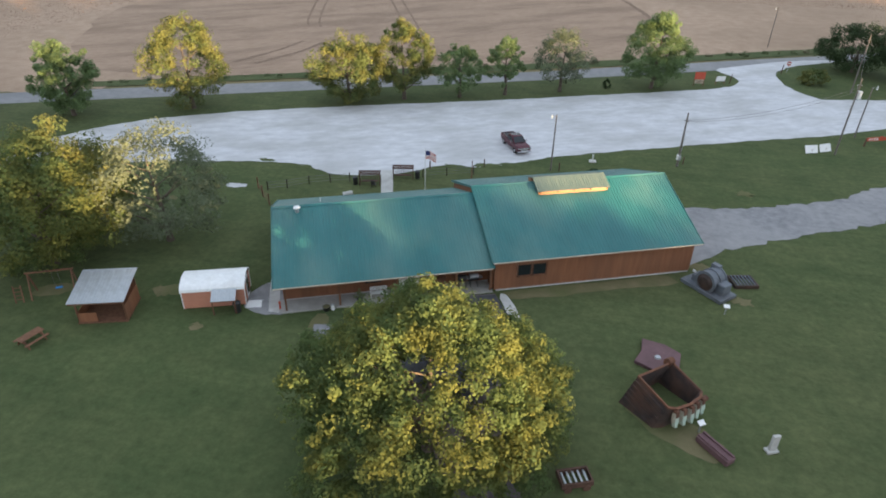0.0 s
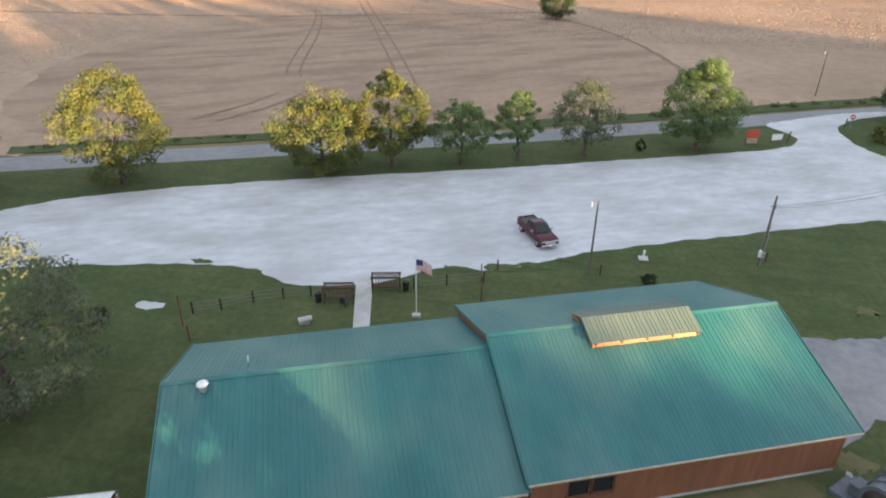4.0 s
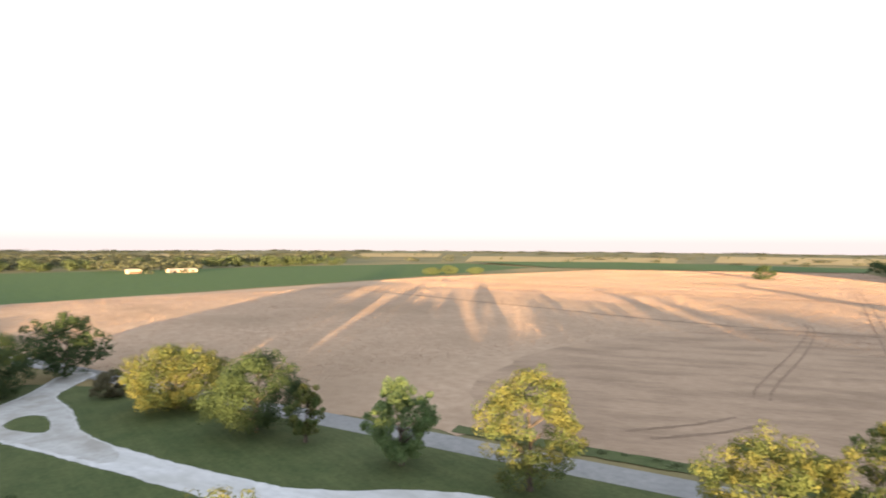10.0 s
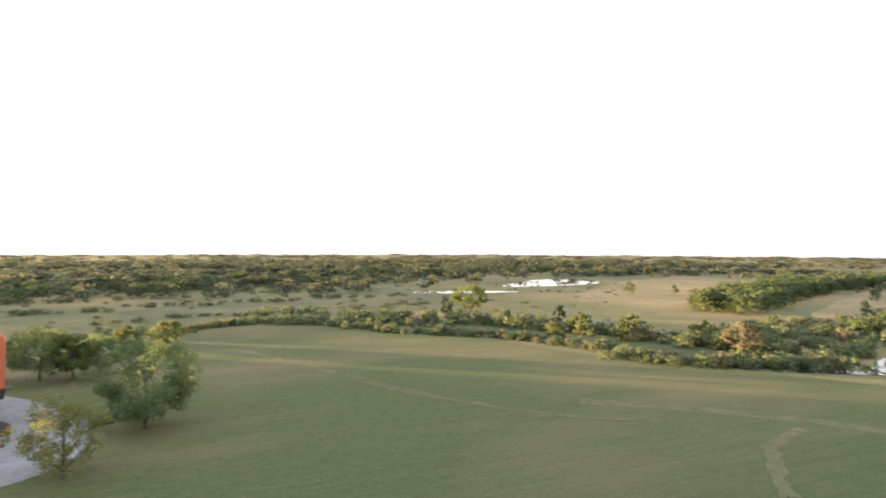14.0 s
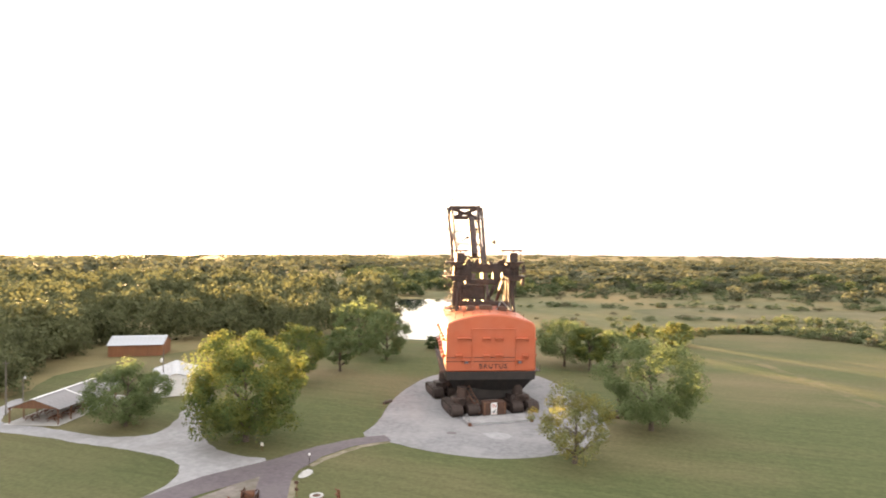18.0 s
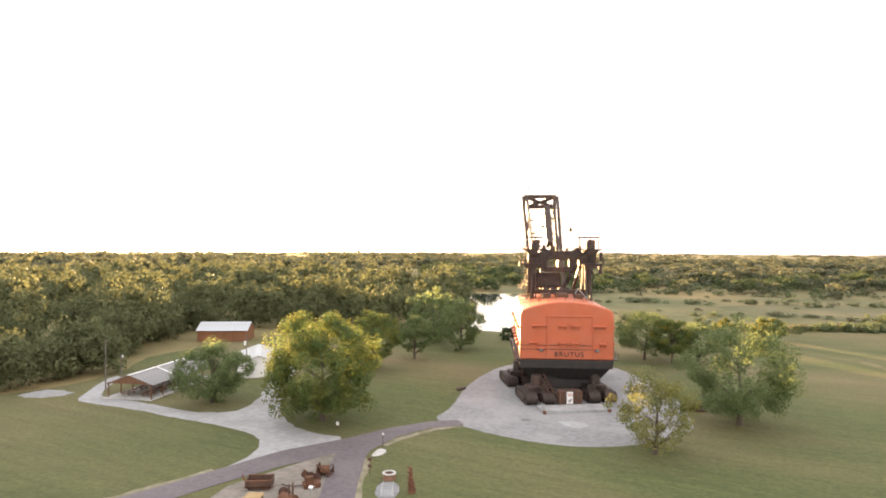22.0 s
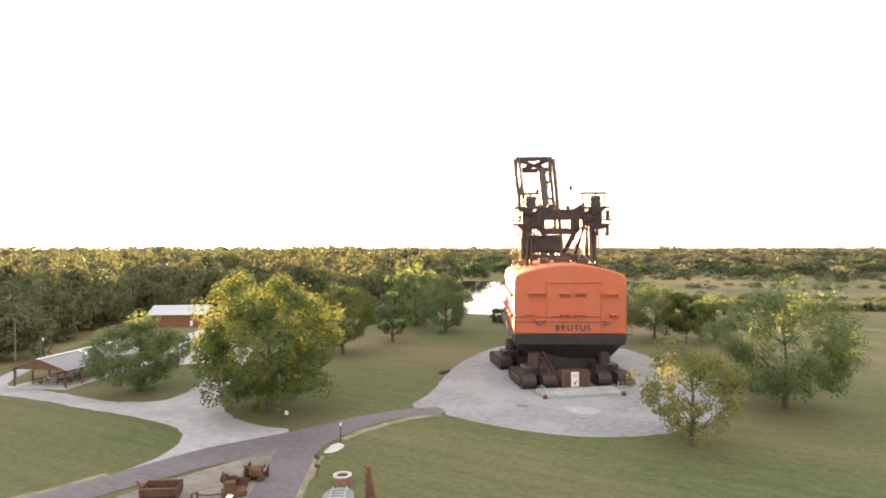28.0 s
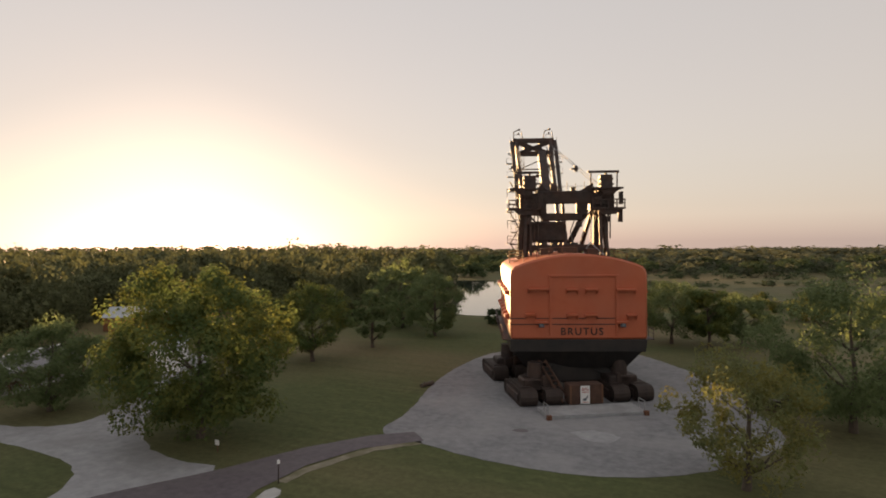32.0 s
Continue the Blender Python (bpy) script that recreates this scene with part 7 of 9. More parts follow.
    part("ladder", Shape().box(x - 1.35, GY + 0.6, 15.5, 0.07, 0.07, 10).box(x - 0.95, GY + 0.6, 15.5, 0.07, 0.07, 10), DARK_STEEL, shovel)
    for i in range(20):
        part("rung", Shape().box(x - 1.15, GY + 0.6, 15.8 + i * 0.48, 0.45, 0.04, 0.04), DARK_STEEL, tower)
part("signal_board", Shape().box(7.9, GY - 0.5, 20.6, 0.6, 0.3, 1.9).box(8.0, GY - 0.5, 23.0, 0.55, 0.3, 1.7).box(7.4, GY - 0.5, 22.3, 1.6, 0.3, 0.25), DARK_STEEL, shovel)
part("cross_frame", Shape().box(0.6, GY + 0.5, 23.2, 8.0, 1.0, 1.7).box(0.2, GY + 0.5, 20.9, 5.6, 1.0, 1.0).box(-2.4, GY + 0.5, 21.6, 1.0, 1.0, 1.8)
     .box(0.35, GY + 0.5, 21.6, 0.35, 1.0, 1.8).box(2.9, GY + 0.5, 21.6, 1.5, 1.0, 1.8), DARK_STEEL, shovel, "dark riveted cross frame with openings", bevel=0.12)
part("cross_arch", Shape().prism([(-3.2, 24.9), (-2.6, 26.2), (-2.0, 25.2), (-1.0, 24.95), (2.6, 24.95), (3.6, 25.5), (4.4, 26.0), (4.6, 24.9)], GY + 0.2, GY + 0.8, "y"), DARK_STEEL, shovel)
part("machinery_block", Shape().box(-1.9, GY + 2.0, 17.9, 5.4, 2.2, 2.9), DARK_STEEL, shovel, bevel=0.3)
for i in range(7):
    part("cross_rail", Shape().box(-2.6 + i * 1.15, GY - 0.3, 24.9, 0.06, 0.06, 1.0 + 0.3 * (i % 2)), DARK_STEEL, shovel)
part("cross_rail", Shape().box(0.8, GY - 0.3, 25.5, 7.0, 0.05, 0.05), DARK_STEEL, shovel)
for x, z, r in ((-2.2, 17.6, 0.5), (-0.8, 17.5, 0.55), (0.9, 17.4, 0.45), (2.0, 17.5, 0.4)):
    part("winch_drum", Shape().tube((x - 0.45, GY + 1.0, z), (x + 0.45, GY + 1.0, z), r, r, 14), DARK_STEEL, shovel)
part("hanging_cable", Shape().tube((2.8, GY + 0.6, 23.2), (1.5, GY + 1.5, 19.4), 0.07, n=6).tube((1.5, GY + 1.5, 19.4), (2.2, GY + 1.2, 16.8), 0.07, n=6), WIRE, shovel)
part("side_brace", Shape().beam((4.9, GY + 0.6, 21.9), (6.6, GY - 0.2, 24.6), 0.18).beam((6.6, GY - 0.2, 22.0), (5.4, GY + 0.4, 19.6), 0.2), DARK_STEEL, shovel)
part("base_beam", Shape().box(0.6, GY + 0.4, 16.7, 10.0, 1.0, 0.9), DARK_STEEL, shovel, bevel=0.05)
part("diagonal_strut", Shape().beam((3.5, GY + 0.2, 22.4), (0.9, GY + 2.5, 16.6), 0.55), DARK_STEEL, shovel)
part("roof_truss", Shape().beam((2.2, GY - 4, 16.3), (3.6, GY - 2, 17.9), 0.12).beam((5.0, GY - 4, 16.2), (3.6, GY - 2, 17.9), 0.12).beam((2.2, GY - 4, 16.5), (5.0, GY - 4, 16.4), 0.12), GREY_METAL, shovel)
part("back_stay", Shape().beam((-4.2, GY + 1, 24.5), (-3.2, 23, 15.2), 0.5).beam((5.1, GY + 1, 24.5), (3.6, 23, 15.2), 0.5), DARK_STEEL, shovel)
# boom: two long box legs braced together, with the head frame
FOOT, HEAD = (24.5, 7.5), (53.0, 37.9)


def on_boom(t, lift=0.0):
    return FOOT[0] + (HEAD[0] - FOOT[0]) * t, FOOT[1] + (HEAD[1] - FOOT[1]) * t + lift


for x in (-3.3, 3.5):
    y0, z0 = on_boom(0)
    y1, z1 = on_boom(1)
    leg = part("boom_leg", Shape().beam((x * 0.66, y0, z0), (x, y1, z1), 0.62, 1.3), DARK_STEEL, shovel, "long dark steel boom leg", bevel=0.05)
    part("boom_walkway", Shape().beam((x * 0.66 + (0.9 if x > 0 else -0.9), y0, z0 + 0.6), (x + (0.9 if x > 0 else -0.9), y1, z1 + 0.3), 0.7, 0.08), DARK_STEEL, leg)
    for i in range(10):
        y, z = on_boom(0.35 + i * 0.07)
        xx = x * (0.66 + 0.34 * (0.35 + i * 0.07)) + (1.2 if x > 0 else -1.2)
        part("walkway_post", Shape().box(xx, y, z + 0.4, 0.06, 0.06, 1.1), DARK_STEEL, leg)
for i in range(6):
    ya, za = on_boom(0.3 + i * 0.1)
    yb, zb = on_boom(0.4 + i * 0.1)
    wa, wb = 0.66 + 0.34 * (0.3 + i * 0.1), 0.66 + 0.34 * (0.4 + i * 0.1)
    part("boom_brace", Shape().beam((-3.3 * wa, ya, za), (3.5 * wb, yb, zb), 0.16).beam((3.5 * wa, ya, za), (-3.3 * wa, ya, za), 0.2), DARK_STEEL, shovel)
hy, hz = HEAD
part("head_frame", Shape().box(0.1, hy, 37.7, 8.0, 0.9, 0.9).box(0.1, hy, 35.1, 8.0, 0.8, 0.9).beam((-3.2, hy, 37.9), (0.1, hy, 36.6), 0.8).beam((3.4, hy, 37.9), (0.1, hy, 36.6), 0.8)
     .beam((-3.2, hy, 35.5), (0.1, hy, 36.7), 0.8).beam((3.4, hy, 35.5), (0.1, hy, 36.7), 0.8), DARK_STEEL, shovel, "X-braced boom head frame", bevel=0.05)
part("head_post", Shape().box(-3.6, hy, 35.0, 0.6, 1.0, 3.6).box(3.8, hy, 35.0, 0.6, 1.0, 3.6), DARK_STEEL, shovel)
for x in (-1.4, 1.6):
    part("head_sheave", Shape().tube((x - 0.3, hy + 1.2, 37.3), (x + 0.3, hy + 1.2, 37.3), 1.2, 1.2, 22), DARK_STEEL, shovel)
for x in (-2.9, 3.1):
    bracket = part("lamp_bracket", Shape().beam((x - 0.7, hy, 38.4), (x - 0.5, hy, 39.4), 0.07).beam((x + 0.5, hy, 38.4), (x + 0.4, hy, 39.4), 0.07).beam((x - 0.5, hy, 39.4), (x + 0.4, hy, 39.4), 0.07), DARK_STEEL, shovel)
    part("beacon", Shape().tube((x + 0.1, hy, 39.4), (x + 0.1, hy, 39.8), 0.24, 0.12, 10), DARK_STEEL, bracket)
for x, z, w in ((-4.6, 33.4, 1.4), (4.9, 33.6, 1.4), (5.0, 31.4, 1.2), (-4.4, 30.8, 1.6)):
    pl = part("head_platform", Shape().box(x, hy - 1.2, z, w, 1.4, 0.12), DARK_STEEL, shovel)
    part("stanchion", Shape().box(x - w / 2, hy - 1.8, z, 0.05, 0.05, 1.1).box(x + w / 2, hy - 1.8, z, 0.05, 0.05, 1.1).box(x, hy - 1.8, z + 1.05, w, 0.05, 0.05), DARK_STEEL, pl)
for x, t0, t1 in ((-2.5, 0.62, 0.98), (2.4, 0.55, 0.95)):
    ya, za = on_boom(t0)
    yb, zb = on_boom(t1)
    part("inner_strut", Shape().beam((x * 1.5, ya, za + 0.6), (x * 1.15, yb, zb - 0.4), 0.32), DARK_STEEL, shovel)
for x, z, w in ((-3.0, 32.6, 1.6), (-2.2, 30.2, 1.2), (-1.4, 29.0, 3.2), (-2.6, 27.9, 2.2), (3.4, 29.6, 1.0), (3.0, 27.6, 1.2)):
    y = FOOT[0] + (HEAD[0] - FOOT[0]) * (z - FOOT[1]) / (HEAD[1] - FOOT[1])
    part("boom_rail", Shape().box(x, y, z, w, 0.08, 0.1).box(x - w / 2, y, z - 0.7, 0.06, 0.06, 0.8).box(x + w / 2, y, z - 0.5, 0.06, 0.06, 0.9), DARK_STEEL, shovel)
for x, z in ((-3.1, 30.9), (-2.3, 28.6), (2.6, 32.4), (0.2, 30.4)):
    y = FOOT[0] + (HEAD[0] - FOOT[0]) * (z - FOOT[1]) / (HEAD[1] - FOOT[1])
    part("floodlight", Shape().tube((x, y, z), (x, y + 0.5, z + 0.1), 0.35, 0.25, 12), DARK_STEEL, shovel)
part("hoist_column", Shape().beam((1.4, 41.5, 26.0), (1.5, 50.5, 35.2), 1.5, 1.7), DARK_STEEL, shovel, bevel=0.08)
part("dipper_stick", Shape().tube((0.2, 34, 21.5), (0.2, 58, 9.0), 0.75, 0.75, 16), DARK_STEEL, shovel, smooth=True)
part("saddle_block", Shape().box(0.2, 38.5, 18.2, 2.6, 2.4, 2.4), DARK_STEEL, shovel, bevel=0.15)
dip = part("dipper", Shape().box(0.2, 59.5, 5.2, 4.6, 4.2, 4.6), RUST_DARK, shovel, "huge rusty dipper", bevel=0.3)
for i in range(4):
    part("dipper_tooth", Shape().prism([(-1.4 + i * 1.05, 5.3), (-0.9 + i * 1.05, 5.3), (-1.15 + i * 1.05, 4.2)], 61.3, 61.7, "y"), DARK_STEEL, dip)
for x in (-1.6, 1.8):
    part("hoist_rope", Shape().tube((x, hy + 1.6, 35.8), (x * 0.6, 59.2, 9.8), 0.05, n=6), WIRE, shovel)
    part("suspension_rope", Shape().tube((x * 2.6, GY + 0.8, 25.9), (x * 1.9, hy - 0.3, 37.2), 0.05, n=6), WIRE, shovel)
    part("suspension_rope", Shape().tube((x * 2.9, GY + 0.8, 25.9), (x * 2.1, hy - 0.3, 37.2), 0.05, n=6), WIRE, shovel)
part("rope_spreader", Shape().box(3.6, 24.5, 29.0, 1.1, 0.5, 0.25).box(3.8, 24.5, 28.7, 0.5, 0.5, 0.9), DARK_STEEL, shovel)

# stairs, cages and small gear round the gantry
for i in range(5):
    z = 15.7 + i * 2.1
    flight = part("stair_flight", Shape().beam((-6.9 if i % 2 else -5.7, GY - 0.9, z), (-5.7 if i % 2 else -6.9, GY - 0.9, z + 2.1), 0.16, 0.1)
                  .beam((-6.9 if i % 2 else -5.7, GY - 0.3, z), (-5.7 if i % 2 else -6.9, GY - 0.3, z + 2.1), 0.16, 0.1), DARK_STEEL, shovel)
    part("landing", Shape().box(-6.9 if i % 2 else -5.6, GY - 0.6, z, 1.0, 1.2, 0.1), DARK_STEEL, flight)
    part("landing_rail", Shape().box(-6.4, GY - 1.2, z + 1.0, 1.9, 0.07, 0.07).box(-7.3, GY - 1.2, z, 0.07, 0.07, 1.05).box(-6.4, GY - 1.2, z + 0.55, 1.9, 0.06, 0.06), DARK_STEEL, flight)
# Roof stair rails; their yellow is the sunlight on them, put into the colour.
for i in range(4):
    part("roof_stair_rail", Shape().box(-6.3, 9.6 + i * 0.7, 15.5 + i * 0.42, 1.9, 0.1, 0.12).box(-7.2, 9.6 + i * 0.7, 14.9, 0.07, 0.07, 0.7 + i * 0.42).box(-5.4, 9.6 + i * 0.7, 15.4, 0.07, 0.07, 0.4 + i * 0.42), PAINT_AND_SUN_YELLOW, shovel, "roof stair rail coloured yellow for sunlight")
for x, z0, z1 in ((-3.7, 17.2, 23.6), (-3.2, 17.2, 25.4), (4.3, 17.0, 22.4), (6.1, 16.2, 25.2), (6.45, 18.4, 24.6), (3.9, 24.9, 27.2), (-6.0, 25.0, 28.0), (7.4, 25.1, 27.4)):
    part("pipe_run", Shape().tube((x, GY - 0.9, z0), (x + 0.08, GY - 0.7, z1), 0.09, n=8), DARK_STEEL, shovel)
for x, y, z, w, h in ((-4.4, GY - 1.0, 20.4, 0.7, 0.9), (-3.5, GY - 0.6, 21.7, 0.9, 0.6), (2.4, GY - 0.4, 20.0, 0.8, 0.7), (4.9, GY - 1.0, 23.0, 0.8, 1.0), (6.2, GY - 0.9, 20.6, 0.5, 0.8), (-1.0, GY - 0.5, 24.9, 0.9, 0.8),
                      (1.6, GY - 0.5, 24.9, 0.6, 0.5), (-5.6, GY - 0.8, 18.3, 0.6, 0.8)):
    part("switch_box", Shape().box(x, y, z, w, 0.5, h), DARK_STEEL, shovel, bevel=0.03)
for x0, z0, x1, z1 in ((-4.9, 22.3, -3.0, 20.2), (4.2, 22.3, 5.6, 20.4), (-4.5, 17.6, -3.1, 20.0), (2.9, 20.9, 4.6, 22.6), (-2.4, 20.9, -3.6, 22.6), (5.2, 25.2, 7.2, 23.4)):
    part("knee_brace", Shape().beam((x0, GY - 0.2, z0), (x1, GY - 0.2, z1), 0.22), DARK_STEEL, shovel)
for i in range(7):
    t0 = 0.56 + i * 0.06
    ya, za = on_boom(t0)
    yb, zb = on_boom(t0 + 0.06)
    part("boom_lacing", Shape().beam((2.55 + t0 * 0.9, ya, za - 0.5), (1.75 + t0 * 0.9, yb, zb - 0.5), 0.13), DARK_STEEL, shovel)
    part("boom_lacing", Shape().beam((-3.5 + t0 * 0.2, ya, za + 0.4), (-2.6 + t0 * 0.1, yb, zb + 0.2), 0.13), DARK_STEEL, shovel)
for x, z, w in ((-4.3, 35.4, 1.3), (4.6, 35.2, 1.5), (-4.2, 32.4, 1.1), (4.7, 32.7, 1.2)):
    part("head_bracket", Shape().beam((x - w / 2, HEAD[0] - 1.4, z), (x + w / 2, HEAD[0] - 1.4, z - 0.9), 0.1).box(x, HEAD[0] - 1.4, z, w, 0.5, 0.14).box(x, HEAD[0] - 1.4, z + 0.14, 0.35, 0.35, 0.55), DARK_STEEL, shovel)
for x in (-2.9, 3.1):
    part("beacon_hoop", Shape().beam((x - 0.9, HEAD[0], 38.5), (x - 0.8, HEAD[0], 40.0), 0.15).beam((x - 0.8, HEAD[0], 40.0), (x + 0.2, HEAD[0], 40.4), 0.15).beam((x + 0.9, HEAD[0], 38.5), (x + 0.7, HEAD[0], 40.0), 0.15)
         .box(x + 0.2, HEAD[0], 40.2, 0.45, 0.3, 0.35), DARK_STEEL, shovel)

# lower works, turned against the house
works = thing("crawler_base", west_pose(-2.21, -77.3, 0, 0, 0, 199), "dark steel crawler base under the giant shovel", "crawler base")


TRACK_STEEL = surface("track_steel", (0.03, 0.02, 0.017), (0.06, 0.042, 0.036), 1.5, 0.7, 0.3, bump=0.3, bump_scale=5, stain=(0.08, 0.055, 0.045), stain_scale=0.5)


def track_mesh(long, width, high):
    """An endless track with its shoes."""
    r = high / 2
    s = Shape()
    outline = []
    for i in range(9):
        a = -math.pi / 2 - math.pi * i / 8
        outline.append((r + 0.06 + (r - 0.14) * math.cos(a), r + (r - 0.14) * math.sin(a)))
    for i in range(9):
        a = math.pi / 2 - math.pi * i / 8
        outline.append((long - r - 0.06 + (r - 0.14) * math.cos(a), r + (r - 0.14) * math.sin(a)))
    s.prism(outline, -width / 2 + 0.12, width / 2 - 0.12, "x")
    pitch = 0.52
    n = int((long - 2 * r) / pitch)
    for i in range(n):
        y = r + (long - 2 * r) * (i + 0.5) / n
        for z in (0, high - 0.16):
            s.box(0, y, z, width, pitch * 0.86, 0.16)
    for side in (0, 1):
        for i in range(7):
            a = math.pi * (i + 0.5) / 7
            cy = r - (r - 0.08) * math.sin(a) if side == 0 else long - r + (r - 0.08) * math.sin(a)
            cz = r + (r - 0.08) * math.cos(a)
            tilt = math.degrees(a) if side == 0 else -math.degrees(a)
            s.add([(dx, dy, dz) for dz in (-0.08, 0.08) for dx, dy in ((-width / 2, -0.22), (width / 2, -0.22), (width / 2, 0.22), (-width / 2, 0.22))],
                  [(3, 2, 1, 0), (4, 5, 6, 7), (0, 1, 5, 4), (1, 2, 6, 5), (2, 3, 7, 6), (3, 0, 4, 7)], pose(0, cy, cz, tilt, 0, 0))
    return s.mesh("track", TRACK_STEEL)


TRACK = track_mesh(7.8, 1.9, 1.75)
for y0 in (-0.2, 12.6):
    for x in (-6.7, -3.9, 3.9, 6.7):
        track = part("track", TRACK, None, works, at=pose(x, y0, 0.02, 0, 0, 0))
        part("track_frame", Shape().box(x, y0 + 3.9, 0.4, 2.0, 5.0, 0.8), DARK_STEEL, works, bevel=0.06)
        for i in range(5):
            part("roller", Shape().tube((x - 0.66, y0 + 1.4 + i * 1.05, 0.55), (x + 0.66, y0 + 1.4 + i * 1.05, 0.55), 0.36, 0.36, 12), DARK_STEEL, works)
        part("guard", Shape().box(x, y0 + 3.9, 1.78, 1.3, 4.4, 0.08), TRACK_STEEL, works)
    for sx in (-5.05, 5.05):
        part("bogie", Shape().box(sx, y0 + 3.5, 1.3, 3.4, 2.6, 1.3), DARK_STEEL, works, bevel=0.15)
        part("jack_cylinder", Shape().tube((sx, y0 + 3.5, 2.4), (sx, y0 + 3.5, 4.3), 0.95, 0.85, 18), DARK_STEEL, works, smooth=True)
part("lower_frame", Shape().box(0, 10.6, 1.6, 6.6, 12.6, 2.4), CHARCOAL, works, bevel=0.15)
for y in (4.0, 16.4):
    for sx in (-1, 1):
        part("frame_arm", Shape().beam((sx * 1.6, y + (1.4 if y < 10 else -1.4), 3.7), (sx * 5.3, y, 2.3), 1.5, 0.9), CHARCOAL, works, bevel=0.1)
        part("arm_gusset", Shape().beam((sx * 2.4, y + (2.6 if y < 10 else -2.6), 3.9), (sx * 6.4, y + 0.9, 1.95), 0.3, 0.5), TRACK_STEEL, works)
        part("hose_box", Shape().box(sx * 5.3, y - 1.6, 1.85, 1.0, 0.8, 0.7).box(sx * 4.4, y - 2.0, 1.85, 0.5, 0.5, 1.1), DARK_STEEL, works, bevel=0.04)
part("roller_circle", Shape().tube((0, 10, 4.0), (0, 10, 4.5), 5.6, 5.6, 36), DARK_STEEL, works)
part("stair", Shape().beam((-3.0, -0.4, 0.5), (-4.6, 3.5, 4.4), 0.1, 0.3).beam((-2.2, -0.4, 0.5), (-3.8, 3.5, 4.4), 0.1, 0.3), RUST_DARK, works, "dark red boarding stair")
for i in range(9):
    f = (i + 0.5) / 9
    part("tread", Shape().box(-2.6 - 1.6 * f, -0.4 + 3.9 * f, 0.5 + 3.9 * f, 0.8, 0.28, 0.05), RUST_DARK, works)
entry = thing("entry_box", west_pose(-2.21, -77.3, 0, 0, 0, 199) @ pose(-0.5, -0.5, 0), "brown timber entry box under the machine", "cabin")
part("cabin", Shape().box(0, 0.6, 0.3, 3.8, 1.8, 2.1), RUST_DARK, entry, bevel=0.03)
part("door_frame", Shape().box(-1.8, -0.35, 0.4, 0.15, 0.1, 1.95).box(1.8, -0.35, 0.4, 0.15, 0.1, 1.95), BROWN_WOOD, entry)
board = thing("welcome_board", west_pose(-2.21, -77.3, 0, 0, 0, 199) @ pose(-0.75, -1.05, 0.42), "white upright board with red letters and a picture", "sign")
part("board", Shape().box(0, 0, 0, 1.05, 0.06, 1.95), WHITE, board, bevel=0.01)
word = bpy.data.curves.new("heading", "FONT")
word.body, word.size, word.extrude, word.align_x = "BIG", 0.5, 0.01, "CENTER"
word.materials.append(RED_PAINT)
heading = new("heading", word)
heading.parent = board
heading.matrix_local = pose(0, -0.045, 1.4, 90, 0, 0)
tagged(heading, "red block heading")
part("picture", Shape().prism([(-0.3, 0.35), (0.1, 0.3), (0.35, 0.95), (0.1, 0.75), (-0.05, 0.55), (-0.25, 0.6)], -0.05, -0.035, "y"), GREY_PAINT, board, "small grey machine silhouette")
part("text_bar", Shape().box(0, -0.04, 1.22, 0.7, 0.015, 0.07).box(0, -0.04, 0.14, 0.7, 0.015, 0.06), RED_PAINT, board)
deck = thing("viewing_deck", west_pose(-2.21, -77.3, 0, 0, 0, 199) @ pose(-0.9, -3.1, 0), "low concrete viewing deck with end rails", "deck")
part("slab", Shape().box(0, 0, 0.02, 10.6, 3.6, 0.38), surface("deck_concrete", (0.27, 0.27, 0.275), (0.38, 0.375, 0.375), 1.5, 0.85, bump=0.2, bump_scale=20, depth=0.01, stain=(0.2, 0.195, 0.19), stain_scale=0.5), deck, bevel=0.03)
part("step_edge", Shape().box(0, -1.84, 0.02, 10.7, 0.1, 0.3), GREY_METAL, deck)
for x in (-5.2, 5.2):
    for y in (-1.6, -0.2):
        part("rail_post", Shape().box(x, y, 0.4, 0.08, 0.08, 1.05), GREY_METAL, deck)
    part("rail", Shape().box(x, -0.9, 1.38, 0.06, 1.5, 0.06).box(x, -0.9, 0.95, 0.05, 1.5, 0.05), GREY_METAL, deck)
    part("corner_block", Shape().box(x, -1.95, 0, 0.5, 0.4, 0.5), RUST, deck, "red-brown corner block", bevel=0.03)
claw = thing("claw_relic", pose(11.0, -79.2, 0, 0, 0, 30), "dark curved steel claw relic on the grass", "machine relic")
part("arm", Shape().beam((0, 0, 0.2), (-1.6, 0, 1.5), 0.5).beam((-1.6, 0, 1.5), (-1.0, 0, 3.2), 0.3).beam((0, 0, 0.2), (1.2, 0, 1.3), 0.4), DARK_STEEL, claw, bevel=0.05)
part("hub", Shape().tube((0, -0.5, 0.6), (0, 0.5, 0.6), 0.6, 0.6, 16), DARK_STEEL, claw)
part("blade", Shape().box(-0.4, 0, 0, 2.4, 1.4, 0.35), RUST_DARK, claw, bevel=0.05)

# ---- west side: pavilion, sheds, display yard ----
pav = thing("picnic_pavilion", pose(95.1, -40.6, 0, 0, 0, -72), "long open picnic pavilion with a grey gable roof", "pavilion")
PW, PL = 8.2, 19.0
for side in (-1, 1):
    run = math.hypot(PW / 2 + 0.4, 1.5)
    me = ribbed_panel(run, 0.95, ASPHALT_SHINGLE, 0.02)
    for i in range(20):
        part("roof_panel", me, None, pav, at=pose(0.475 + i * 0.95, side * (PW / 2 + 0.4), 2.5, math.degrees(math.atan2(1.5, PW / 2 + 0.4)), 0, 0 if side < 0 else 180))
part("ridge_cap", Shape().box(PL / 2, 0, 3.97, PL + 0.2, 0.4, 0.08), WHITE, pav)
